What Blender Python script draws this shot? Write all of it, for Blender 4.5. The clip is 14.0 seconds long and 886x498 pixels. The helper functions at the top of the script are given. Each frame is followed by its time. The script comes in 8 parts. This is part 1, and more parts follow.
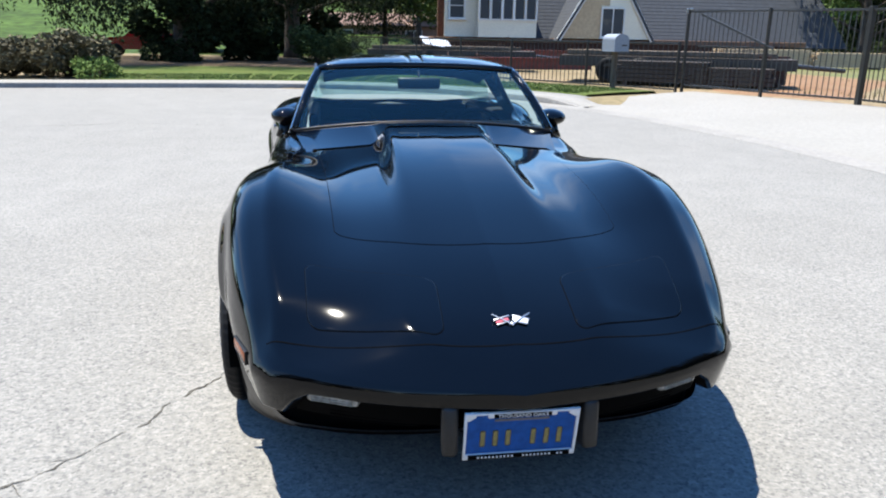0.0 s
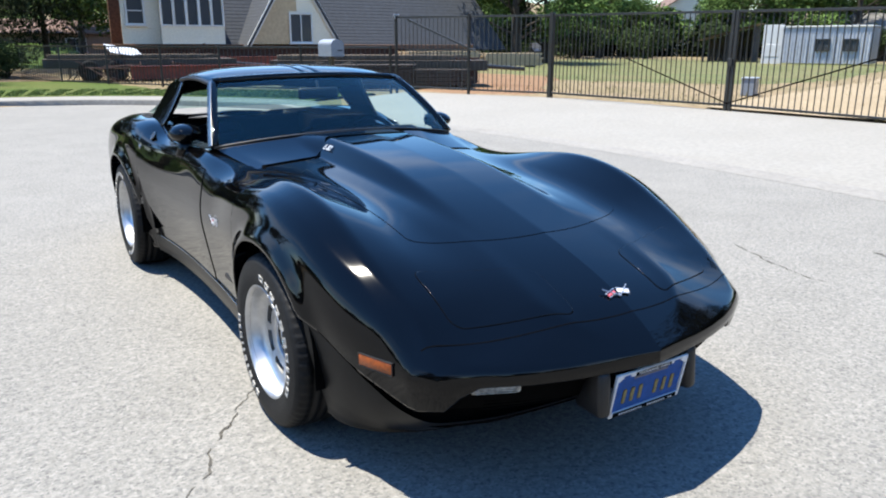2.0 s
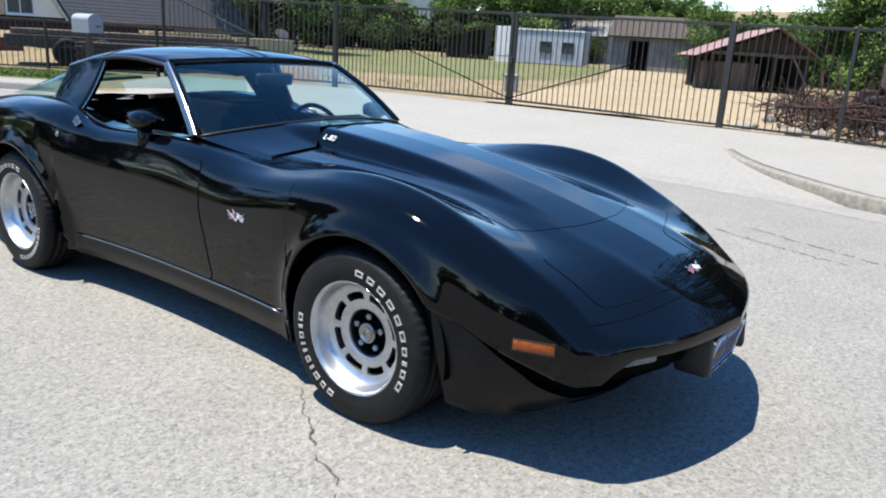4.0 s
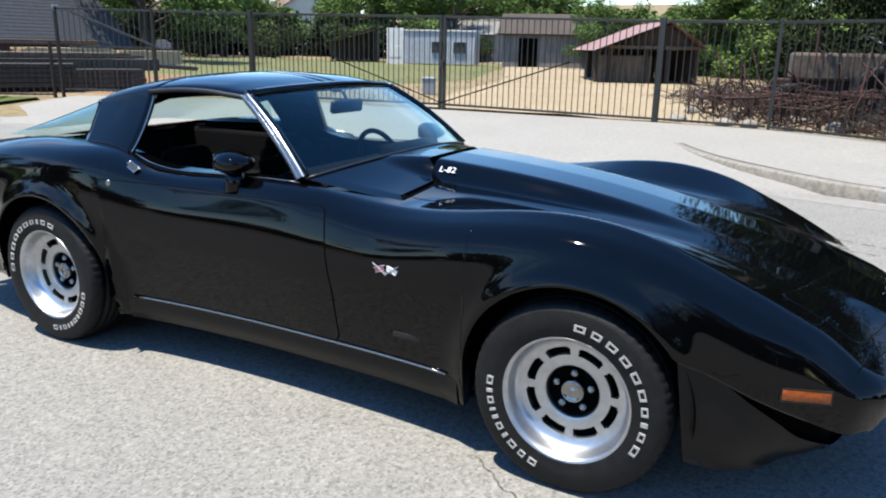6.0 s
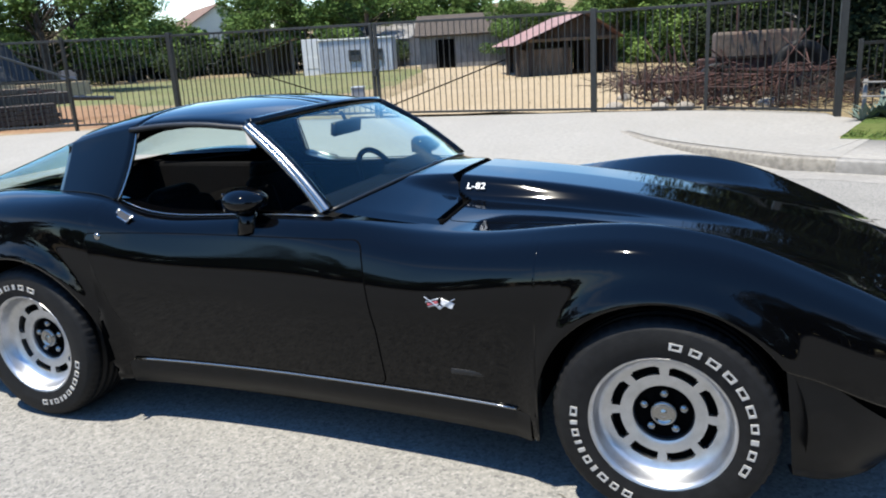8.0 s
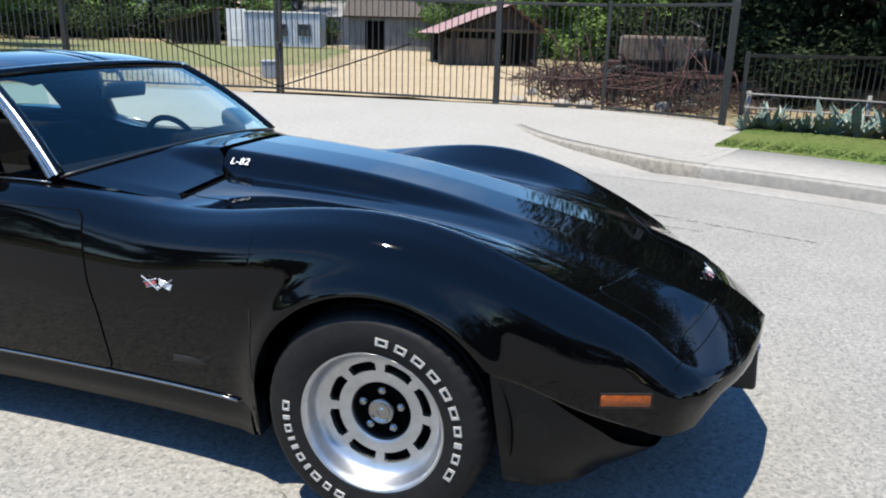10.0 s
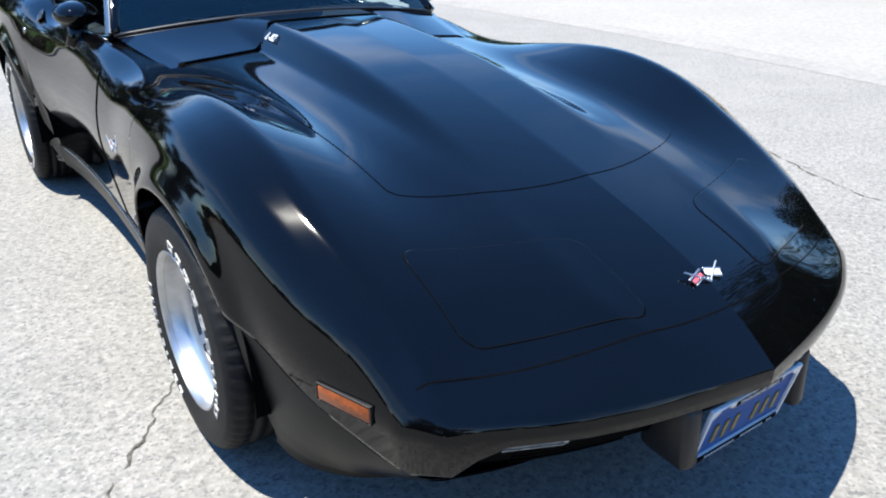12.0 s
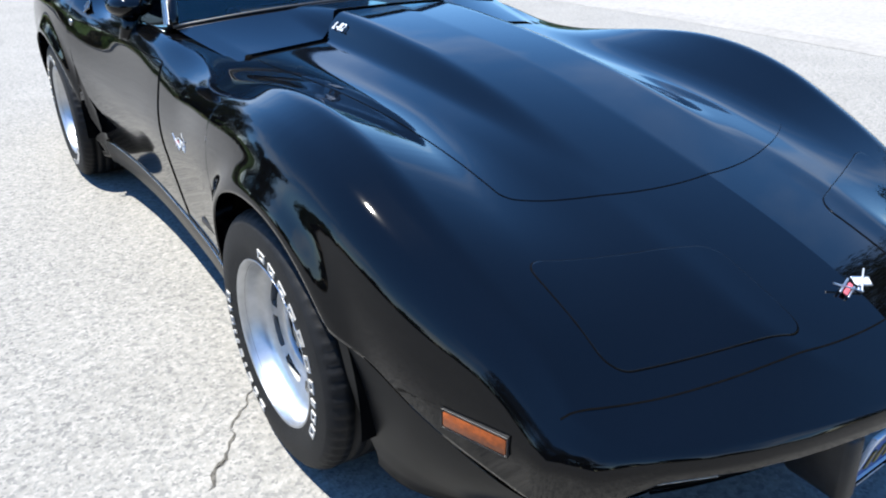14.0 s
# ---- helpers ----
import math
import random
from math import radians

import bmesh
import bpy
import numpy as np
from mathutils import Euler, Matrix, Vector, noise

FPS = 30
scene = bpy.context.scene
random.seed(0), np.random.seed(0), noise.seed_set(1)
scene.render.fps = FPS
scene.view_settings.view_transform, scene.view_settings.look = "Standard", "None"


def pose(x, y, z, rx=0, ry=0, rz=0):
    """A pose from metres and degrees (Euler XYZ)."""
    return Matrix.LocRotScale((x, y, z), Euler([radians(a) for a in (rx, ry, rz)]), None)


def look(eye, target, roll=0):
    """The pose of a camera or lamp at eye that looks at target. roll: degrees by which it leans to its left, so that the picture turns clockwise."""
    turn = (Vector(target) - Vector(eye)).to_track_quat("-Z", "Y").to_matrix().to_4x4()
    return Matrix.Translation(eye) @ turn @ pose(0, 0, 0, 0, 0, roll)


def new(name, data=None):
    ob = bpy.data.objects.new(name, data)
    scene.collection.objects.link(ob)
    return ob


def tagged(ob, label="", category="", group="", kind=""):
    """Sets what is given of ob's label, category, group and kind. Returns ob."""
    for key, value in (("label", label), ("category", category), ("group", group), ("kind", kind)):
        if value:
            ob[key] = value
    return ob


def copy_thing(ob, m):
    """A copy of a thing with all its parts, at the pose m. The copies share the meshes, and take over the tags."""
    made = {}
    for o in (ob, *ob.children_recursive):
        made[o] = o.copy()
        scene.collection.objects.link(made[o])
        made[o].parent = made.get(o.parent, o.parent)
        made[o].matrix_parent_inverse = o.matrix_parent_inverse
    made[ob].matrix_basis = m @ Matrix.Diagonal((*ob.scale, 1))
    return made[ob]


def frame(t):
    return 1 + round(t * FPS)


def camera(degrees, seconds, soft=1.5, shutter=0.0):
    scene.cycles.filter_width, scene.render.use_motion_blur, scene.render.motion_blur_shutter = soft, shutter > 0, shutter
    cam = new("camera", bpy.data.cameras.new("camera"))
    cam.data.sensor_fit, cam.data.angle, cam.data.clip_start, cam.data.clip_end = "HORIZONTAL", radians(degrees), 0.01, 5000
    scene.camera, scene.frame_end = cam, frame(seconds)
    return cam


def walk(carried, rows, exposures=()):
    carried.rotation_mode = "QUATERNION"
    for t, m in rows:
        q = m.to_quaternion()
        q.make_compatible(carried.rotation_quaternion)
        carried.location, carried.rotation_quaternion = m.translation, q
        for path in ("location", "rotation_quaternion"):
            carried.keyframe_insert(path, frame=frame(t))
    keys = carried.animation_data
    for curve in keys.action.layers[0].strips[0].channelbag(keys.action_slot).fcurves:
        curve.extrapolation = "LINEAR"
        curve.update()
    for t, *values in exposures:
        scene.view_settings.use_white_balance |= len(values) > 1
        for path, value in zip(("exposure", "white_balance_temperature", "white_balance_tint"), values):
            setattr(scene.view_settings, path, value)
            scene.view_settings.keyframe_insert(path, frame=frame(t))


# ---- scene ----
cam = camera(61.6, 14.0, 2.0)
PATH = [
    (0, (-0.49, -2.735, 1.351), (-0.19, -0.836, 0.801), 1.0),
    (0.5, (-0.805, -2.744, 1.349), (-0.204, -0.914, 0.81), 1.0),
    (1, (-1.084, -2.675, 1.343), (-0.294, -0.913, 0.823), 1.0),
    (1.5, (-1.379, -2.518, 1.349), (-0.497, -0.8, 0.829), 1.1),
    (2, (-1.692, -2.444, 1.36), (-0.637, -0.83, 0.829), 0.1),
    (2.5, (-1.934, -2.258, 1.335), (-0.698, -0.774, 0.815), 1.0),
    (5, (-2.853, -1.18, 1.373), (-1.187, -0.217, 0.827), 1.1),
    (5.5, (-2.851, -0.884, 1.391), (-1.154, 0.032, 0.861), -0.8),
    (6, (-2.911, -0.628, 1.375), (-1.2, 0.267, 0.851), 1.2),
    (6.5, (-2.971, -0.4, 1.398), (-1.238, 0.436, 0.852), 0.4),
    (7, (-2.909, -0.153, 1.395), (-1.163, 0.663, 0.861), -1.8),
    (9.5, (-2.83, -0.412, 1.407), (-0.983, 0.16, 0.895), -1.2),
    (10, (-2.548, -0.681, 1.347), (-0.704, -0.14, 0.791), 1.5),
    (10.5, (-2.267, -1.049, 1.334), (-0.51, -0.294, 0.751), -1.2),
    (11, (-1.877, -1.321, 1.319), (-0.248, -0.332, 0.712), -0.7),
    (11.5, (-1.505, -1.512, 1.324), (-0.060, -0.306, 0.647), -0.3),
    (12, (-1.283, -1.687, 1.307), (-0.217, -0.218, 0.468), 0.8),
    (12.5, (-1.422, -1.831, 1.32), (-0.376, -0.364, 0.45), -2.0),
    (13, (-1.497, -1.9, 1.308), (-0.375, -0.51, 0.409), -1.1),
    (13.5, (-1.435, -1.809, 1.314), (-0.345, -0.382, 0.435), 0.8),
    (14, (-1.378, -1.450, 1.295), (-0.349, 0.025, 0.420), -0.1),
]
walk(cam, [(t, look(eye, target, roll)) for t, eye, target, roll in PATH],
     exposures=[(0, 1.69, 6800, 7), (2.5, 1.58, 6850, 7), (6.5, 1.46, 6900, 7), (9.5, 1.47, 6900, 7), (11, 1.53, 6800, 7), (11.5, 1.58, 6750, 7), (12.5, 1.88, 6600, 7), (13.3, 1.66, 6600, 7), (14, 1.81, 6550, 7)])

# ---- world, sun ----
SUN = Vector((-0.24, 0.18, 1.0)).normalized()
world = bpy.data.worlds.new("sky")
scene.world = world
world.use_nodes = True
wn = world.node_tree
sky = wn.nodes.new("ShaderNodeTexSky")
sky.sky_type = "NISHITA"
sky.sun_disc = False
sky.sun_elevation = math.asin(SUN.z)
sky.sun_rotation = math.atan2(SUN.x, SUN.y)
sky.air_density, sky.dust_density, sky.ozone_density = 0.95, 0.0, 2.8
rich = wn.nodes.new("ShaderNodeHueSaturation")
rich.inputs["Hue"].default_value = 0.504
rich.inputs["Saturation"].default_value = 1.26
wn.links.new(sky.outputs[0], rich.inputs["Color"])
# thin broken cloud low over the horizon, gone towards the zenith
where = wn.nodes.new("ShaderNodeTexCoord").outputs["Generated"]
stretch_sky = wn.nodes.new("ShaderNodeMapping")
stretch_sky.inputs["Scale"].default_value = (1, 1, 2.6)
wn.links.new(where, stretch_sky.inputs[0])
puffs = wn.nodes.new("ShaderNodeTexNoise")
puffs.inputs["Scale"].default_value, puffs.inputs["Detail"].default_value = 2.6, 5
wn.links.new(stretch_sky.outputs[0], puffs.inputs["Vector"])
broken = wn.nodes.new("ShaderNodeMapRange")
broken.inputs[1].default_value, broken.inputs[2].default_value = 0.46, 0.66
wn.links.new(puffs.outputs[0], broken.inputs[0])
axes = wn.nodes.new("ShaderNodeSeparateXYZ")
wn.links.new(where, axes.inputs[0])
lowness = wn.nodes.new("ShaderNodeMapRange")
lowness.inputs[1].default_value, lowness.inputs[2].default_value = 0.55, 0.12
lowness.inputs[3].default_value, lowness.inputs[4].default_value = 0.0, 0.5
wn.links.new(axes.outputs["Z"], lowness.inputs[0])
cover_sky = wn.nodes.new("ShaderNodeMath")
cover_sky.operation = "MULTIPLY"
wn.links.new(broken.outputs[0], cover_sky.inputs[0])
wn.links.new(lowness.outputs[0], cover_sky.inputs[1])
clouds = wn.nodes.new("ShaderNodeMix")
clouds.data_type = "RGBA"
clouds.inputs[7].default_value = (7.5, 7.6, 7.7, 1)
wn.links.new(cover_sky.outputs[0], clouds.inputs[0])
wn.links.new(rich.outputs[0], clouds.inputs[6])
wn.links.new(clouds.outputs[2], wn.nodes["Background"].inputs[0])
wn.nodes["Background"].inputs[1].default_value = 0.14
sun = new("sun", bpy.data.lights.new("sun", "SUN"))
sun.data.energy, sun.data.angle, sun.data.color = 4.5, radians(0.55), (1.0, 0.955, 0.89)
sun.matrix_world = look(SUN * 50, (0, 0, 0))


# ---- materials ----
def mat(name, base, rough=0.6, metal=0.0, spec=0.5, coat=0.0, grain=None, amount=0.25, blotch=None, blotch_amount=0.2,
        bump=0.0, bump_scale=80.0, tint=None, island=0.0, obrand=0.0, stretch=(1, 1, 1), coords="Object", trans=0.0):
    """A node material: base colour varied by fine grain and large blotches, with relief."""
    m = bpy.data.materials.new(name)
    m.use_nodes = True
    t = m.node_tree
    p = t.nodes["Principled BSDF"]
    p.inputs["Roughness"].default_value, p.inputs["Metallic"].default_value = rough, metal
    p.inputs["Specular IOR Level"].default_value = spec
    p.inputs["Coat Weight"].default_value, p.inputs["Coat Roughness"].default_value = coat, 0.02
    p.inputs["Transmission Weight"].default_value = trans
    p.inputs["Base Color"].default_value = (*base, 1)
    pos = t.nodes.new("ShaderNodeTexCoord").outputs[coords]
    sc = t.nodes.new("ShaderNodeMapping")
    sc.inputs["Scale"].default_value = stretch
    t.links.new(pos, sc.inputs[0])
    here = sc.outputs[0]
    col = None

    def mix(a, b, fac, blend="MIX"):
        n = t.nodes.new("ShaderNodeMix")
        n.data_type, n.blend_type = "RGBA", blend
        for sock, v in ((n.inputs[6], a), (n.inputs[7], b), (n.inputs[0], fac)):
            if isinstance(v, (int, float)):
                sock.default_value = v
            elif isinstance(v, tuple):
                sock.default_value = (*v, 1)
            else:
                t.links.new(v, sock)
        return n.outputs[2]

    def noise_at(scale, detail=4, lo=0.35, hi=0.65):
        n = t.nodes.new("ShaderNodeTexNoise")
        n.inputs["Scale"].default_value, n.inputs["Detail"].default_value = scale, detail
        t.links.new(here, n.inputs["Vector"])
        r = t.nodes.new("ShaderNodeMapRange")
        r.inputs[1].default_value, r.inputs[2].default_value = lo, hi
        t.links.new(n.outputs[0], r.inputs[0])
        return r.outputs[0], n

    dark = tuple(c * (1 - amount) for c in base)
    light = tuple(min(1, c * (1 + amount)) for c in base)
    col = base
    if grain:
        f, _ = noise_at(grain, 5)
        col = mix(dark, light, f)
    if blotch:
        f, _ = noise_at(blotch, 3, 0.4, 0.7)
        k = t.nodes.new("ShaderNodeMath")
        k.operation = "MULTIPLY"
        k.inputs[1].default_value = blotch_amount
        t.links.new(f, k.inputs[0])
        col = mix(col, tint or tuple(c * 0.5 for c in base), k.outputs[0])
    if island or obrand:
        g = t.nodes.new("ShaderNodeNewGeometry" if island else "ShaderNodeObjectInfo")
        r = t.nodes.new("ShaderNodeMapRange")
        r.inputs[3].default_value, r.inputs[4].default_value = 1 - (island or obrand), 1 + (island or obrand)
        t.links.new(g.outputs["Random Per Island" if island else "Random"], r.inputs[0])
        h = t.nodes.new("ShaderNodeHueSaturation")
        t.links.new(r.outputs[0], h.inputs["Value"])
        if isinstance(col, tuple):
            h.inputs["Color"].default_value = (*col, 1)
        else:
            t.links.new(col, h.inputs["Color"])
        col = h.outputs[0]
    if not isinstance(col, tuple):
        t.links.new(col, p.inputs["Base Color"])
    if bump:
        _, n = noise_at(bump_scale, 4)
        b = t.nodes.new("ShaderNodeBump")
        b.inputs["Strength"].default_value, b.inputs["Distance"].default_value = bump, 0.01
        t.links.new(n.outputs[0], b.inputs["Height"])
        t.links.new(b.outputs[0], p.inputs["Normal"])
    return m


PAINT = mat("black_paint", (0.0008, 0.0009, 0.0012), 0.3, coat=1.0, spec=0.0, blotch=3.0, blotch_amount=0.15, tint=(0.0018, 0.0018, 0.002))
PAINT.node_tree.nodes["Principled BSDF"].inputs["Coat Roughness"].default_value = 0.035
PAINT.node_tree.nodes["Principled BSDF"].inputs["Coat IOR"].default_value = 1.335
LOWER = mat("dull_lower_black", (0.0035, 0.0035, 0.0036), 0.38, spec=0.22, grain=30, amount=0.3, blotch=5, blotch_amount=0.3, tint=(0.008, 0.0075, 0.007))
SATIN = mat("satin_black", (0.0059, 0.0059, 0.0065), 0.45, spec=0.4, grain=60, amount=0.3, bump=0.05)
MATTE = mat("matte_black", (0.0015, 0.0015, 0.0015), 0.9, spec=0.03, grain=30, amount=0.3)
RUBBER = mat("tyre_rubber", (0.0046, 0.0046, 0.0049), 0.62, spec=0.22, grain=40, amount=0.35, blotch=9, blotch_amount=0.25, tint=(0.012, 0.0115, 0.0105), bump=0.1, bump_scale=150)
WHITE_RUB = mat("white_rubber", (0.3, 0.2963, 0.285), 0.6, grain=60, amount=0.12, blotch=30, blotch_amount=0.2, tint=(0.198, 0.1881, 0.1733))
ALLOY = mat("machined_alloy", (0.476, 0.4845, 0.4972), 0.40, metal=1.0, grain=25, amount=0.1, blotch=12, blotch_amount=0.25, tint=(0.2356, 0.2356, 0.2412))
CHROME = mat("chrome", (0.27, 0.27, 0.262), 0.2, metal=1.0, blotch=20, blotch_amount=0.2, tint=(0.2805, 0.2805, 0.2917))
AMBER = mat("amber_plastic", (0.2079, 0.0421, 0.004), 0.22, spec=0.5, grain=90, amount=0.25, bump=0.1, bump_scale=120)
CLEARLENS = mat("clear_lens", (0.24, 0.235, 0.215), 0.15, spec=0.6, grain=60, amount=0.35)
VINYL = mat("black_vinyl", (0.003, 0.0033, 0.0037), 0.8, spec=0.03, grain=50, amount=0.4, bump=0.12, bump_scale=200)
CARPET = mat("black_carpet", (0.002, 0.002, 0.0022), 0.95, spec=0.1, grain=120, amount=0.5, bump=0.3, bump_scale=300)
RED = mat("badge_red", (0.36, 0.075, 0.09), 0.25, coat=0.5)
WHITE_P = mat("badge_white", (0.5304, 0.5304, 0.5304), 0.25, coat=0.5)
PLATE_BLUE = mat("plate_blue", (0.002, 0.052, 0.21), 0.5, spec=0.15, grain=40, amount=0.15)
PLATE_DIM = mat("worn_plate_yellow", (0.075, 0.07, 0.075), 0.4, grain=60, amount=0.2)
PLATE_GOLD = mat("plate_yellow", (0.17, 0.135, 0.04), 0.4, grain=60, amount=0.2)
DARK_TEXT = mat("dark_lettering", (0.0149, 0.0149, 0.0149), 0.5)


def glass_mat(name, tint, rough=0.0):
    """A thin pane: mostly clear, tinted, with the mirror gloss of glass growing at a slant."""
    m = bpy.data.materials.new(name)
    m.use_nodes = True
    t = m.node_tree
    for n in list(t.nodes):
        if n.type == "BSDF_PRINCIPLED":
            t.nodes.remove(n)
    out = t.nodes["Material Output"]
    tr = t.nodes.new("ShaderNodeBsdfTransparent")
    tr.inputs[0].default_value = (*tint, 1)
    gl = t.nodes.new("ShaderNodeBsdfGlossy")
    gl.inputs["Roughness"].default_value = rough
    # teal gloss colour imitates the veil of light over the cabin
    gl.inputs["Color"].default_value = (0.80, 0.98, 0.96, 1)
    lw = t.nodes.new("ShaderNodeLayerWeight")
    lw.inputs[0].default_value = 0.5
    pw = t.nodes.new("ShaderNodeMath")
    pw.operation = "POWER"
    pw.inputs[1].default_value = 5.4
    t.links.new(lw.outputs["Facing"], pw.inputs[0])
    fr = t.nodes.new("ShaderNodeMapRange")
    fr.inputs[3].default_value, fr.inputs[4].default_value = 0.045, 0.9
    t.links.new(pw.outputs[0], fr.inputs[0])
    mx = t.nodes.new("ShaderNodeMixShader")
    t.links.new(fr.outputs[0], mx.inputs[0])
    t.links.new(tr.outputs[0], mx.inputs[1])
    t.links.new(gl.outputs[0], mx.inputs[2])
    t.links.new(mx.outputs[0], out.inputs[0])
    return m


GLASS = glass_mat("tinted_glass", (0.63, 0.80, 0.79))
PANE = mat("window_pane", (0.05, 0.055, 0.06), 0.06, spec=0.6)

STEEL = mat("black_painted_steel", (0.013, 0.0135, 0.012), 0.45, spec=0.5, grain=20, amount=0.3, blotch=4, blotch_amount=0.3, tint=(0.0264, 0.0198, 0.0145))
GALV = mat("galvanised_steel", (0.2228, 0.2277, 0.2326), 0.4, metal=0.7, grain=15, amount=0.2)
BARK = mat("bark", (0.0371, 0.0272, 0.0198), 0.9, grain=14, amount=0.5, bump=0.6, bump_scale=25, stretch=(1, 1, 0.25))
# near-black green: the shade within and under the crowns is put into this colour
LEAF_DARK_SHADED = mat("dark_shaded_foliage", (0.0155, 0.0225, 0.0105), 0.85, spec=0.05, island=0.5)
LEAF = mat("green_foliage", (0.062, 0.105, 0.026), 0.75, spec=0.12, island=0.45)
LEAF_MID = mat("olive_foliage", (0.032, 0.047, 0.017), 0.8, spec=0.08, island=0.45)
LEAF_LIGHT = mat("light_foliage", (0.080, 0.125, 0.030), 0.75, spec=0.12, island=0.4)
LEAF_DRY = mat("dry_foliage", (0.078, 0.068, 0.036), 0.7, spec=0.2, island=0.5)
LEAF_BLUE = mat("agave_leaf", (0.0792, 0.1089, 0.0891), 0.5, spec=0.35, island=0.35, grain=8, amount=0.2)
RUST = mat("rusty_iron", (0.038, 0.017, 0.014), 0.8, spec=0.25, grain=12, amount=0.5, blotch=3, blotch_amount=0.5, tint=(0.0223, 0.0149, 0.0139), bump=0.2)
RED_STEEL = mat("red_primer_steel", (0.1138, 0.0173, 0.0109), 0.6, grain=6, amount=0.3, blotch=1.2, blotch_amount=0.4, tint=(0.0495, 0.0149, 0.0099))
TIMBER = mat("weathered_timber", (0.0941, 0.0693, 0.047), 0.85, grain=10, amount=0.4, blotch=1.5, blotch_amount=0.3, bump=0.3, bump_scale=40, stretch=(1, 1, 0.2), obrand=0.2)
TIMBER_D = mat("dark_timber", (0.0371, 0.0272, 0.0208), 0.85, grain=10, amount=0.4, blotch=1.2, blotch_amount=0.4, bump=0.3, bump_scale=40, stretch=(1, 1, 0.2))
WHITE_SID = mat("white_siding", (0.58, 0.53, 0.42), 0.6, grain=14, amount=0.08, blotch=0.8, blotch_amount=0.2, tint=(0.3646, 0.3448, 0.2983))
PLYWOOD = mat("tan_plywood", (0.36, 0.27, 0.165), 0.8, grain=8, amount=0.12, blotch=1.0, blotch_amount=0.25, tint=(0.25, 0.18, 0.11))
JOIST = mat("brown_joist", (0.15, 0.075, 0.04), 0.85, grain=9, amount=0.3, blotch=1.2, blotch_amount=0.4, bump=0.2)
TRIM = mat("white_trim", (0.5304, 0.5238, 0.5039), 0.45, grain=20, amount=0.05, blotch=2, blotch_amount=0.15)
SHINGLE = mat("grey_shingle", (0.026, 0.031, 0.040), 0.9, grain=5, amount=0.15, blotch=0.7, blotch_amount=0.3, tint=(0.021, 0.025, 0.033), bump=0.3, bump_scale=20)
ROOF_BROWN = mat("brown_roof", (0.1237, 0.0743, 0.0544), 0.9, grain=5, amount=0.3, blotch=0.6, blotch_amount=0.3, bump=0.3, bump_scale=20)
PINK = mat("tan_stucco", (0.2079, 0.1336, 0.099), 0.85, grain=8, amount=0.12, blotch=0.5, blotch_amount=0.3, tint=(0.1386, 0.0891, 0.0644), bump=0.15)
CORR = mat("pale_corrugated_metal", (0.3069, 0.3267, 0.3663), 0.4, grain=3, amount=0.1, blotch=0.8, blotch_amount=0.2, tint=(0.2079, 0.2079, 0.2079))
TIN_RED = mat("faded_red_tin", (0.1782, 0.0941, 0.0792), 0.5, grain=4, amount=0.25, blotch=0.9, blotch_amount=0.5, tint=(0.2079, 0.1782, 0.1633))
GREY_BOARD = mat("grey_boards", (0.1336, 0.1287, 0.1237), 0.85, grain=6, amount=0.3, blotch=0.8, blotch_amount=0.35, bump=0.25, stretch=(1, 1, 0.2))
MAIL = mat("mailbox_enamel", (0.19, 0.21, 0.24), 0.4, grain=20, amount=0.08, blotch=6, blotch_amount=0.25, tint=(0.2228, 0.2178, 0.2079))
REDCAR = mat("red_paint", (0.2079, 0.0049, 0.0059), 0.2, coat=0.8)
STONE = mat("field_stone", (0.1485, 0.1336, 0.1138), 0.9, grain=9, amount=0.3, bump=0.4, obrand=0.25)


# ---- helpers of this scene ----
def mesh_data(name, verts, faces, material, smooth=True):
    me = bpy.data.meshes.new(name)
    me.from_pydata([tuple(float(c) for c in v) for v in verts], [], faces)
    for m in (material if isinstance(material, (list, tuple)) else [material]):
        me.materials.append(m)
    me.update()
    if smooth:
        me.polygons.foreach_set("use_smooth", [True] * len(me.polygons))
    return me


def bm_data(name, bm, material, smooth=None):
    """smooth: None keeps flat faces; an angle in degrees rounds all edges below it."""
    me = bpy.data.meshes.new(name)
    if smooth is not None:
        for f in bm.faces:
            f.smooth = True
        lim = radians(smooth)
        for e in bm.edges:
            if len(e.link_faces) == 2 and e.calc_face_angle(0) > lim:
                e.smooth = False
    bm.to_mesh(me)
    bm.free()
    me.materials.append(material)
    return me


def part(name, data, material, parent, label="", m=None, smooth=None, kind=""):
    """One mesh object under a thing or a part. data: a bmesh or ready mesh data."""
    me = bm_data(name, data, material, smooth) if isinstance(data, bmesh.types.BMesh) else data
    ob = new(name, me)
    if parent:
        ob.parent = parent
    if m is not None:
        ob.matrix_basis = m
    return tagged(ob, label=label, kind=kind)


def thing(name, label, category, m=None, group="", kind=""):
    ob = new(name)
    ob.empty_display_size = 0.2
    if m is not None:
        ob.matrix_basis = m
    return tagged(ob, label, category, group, kind)


def box(bm, size, at=(0, 0, 0), rot=(0, 0, 0), bevel=0.0, taper=1.0):
    """A box with rounded edges; taper narrows its top."""
    g = bmesh.ops.create_cube(bm, size=1.0)
    vs = g["verts"]
    for v in vs:
        v.co = Vector((v.co.x * size[0], v.co.y * size[1], v.co.z * size[2]))
        if v.co.z > 0:
            v.co.x *= taper
            v.co.y *= taper
    if bevel:
        es = list({e for v in vs for e in v.link_edges})
        r = bmesh.ops.bevel(bm, geom=es, offset=bevel, segments=2, affect="EDGES", profile=0.5)
        vs = list({v for f in r["faces"] for v in f.verts} | {v for v in vs if v.is_valid})
    bmesh.ops.transform(bm, matrix=pose(*at, *rot), verts=vs)
    return bm


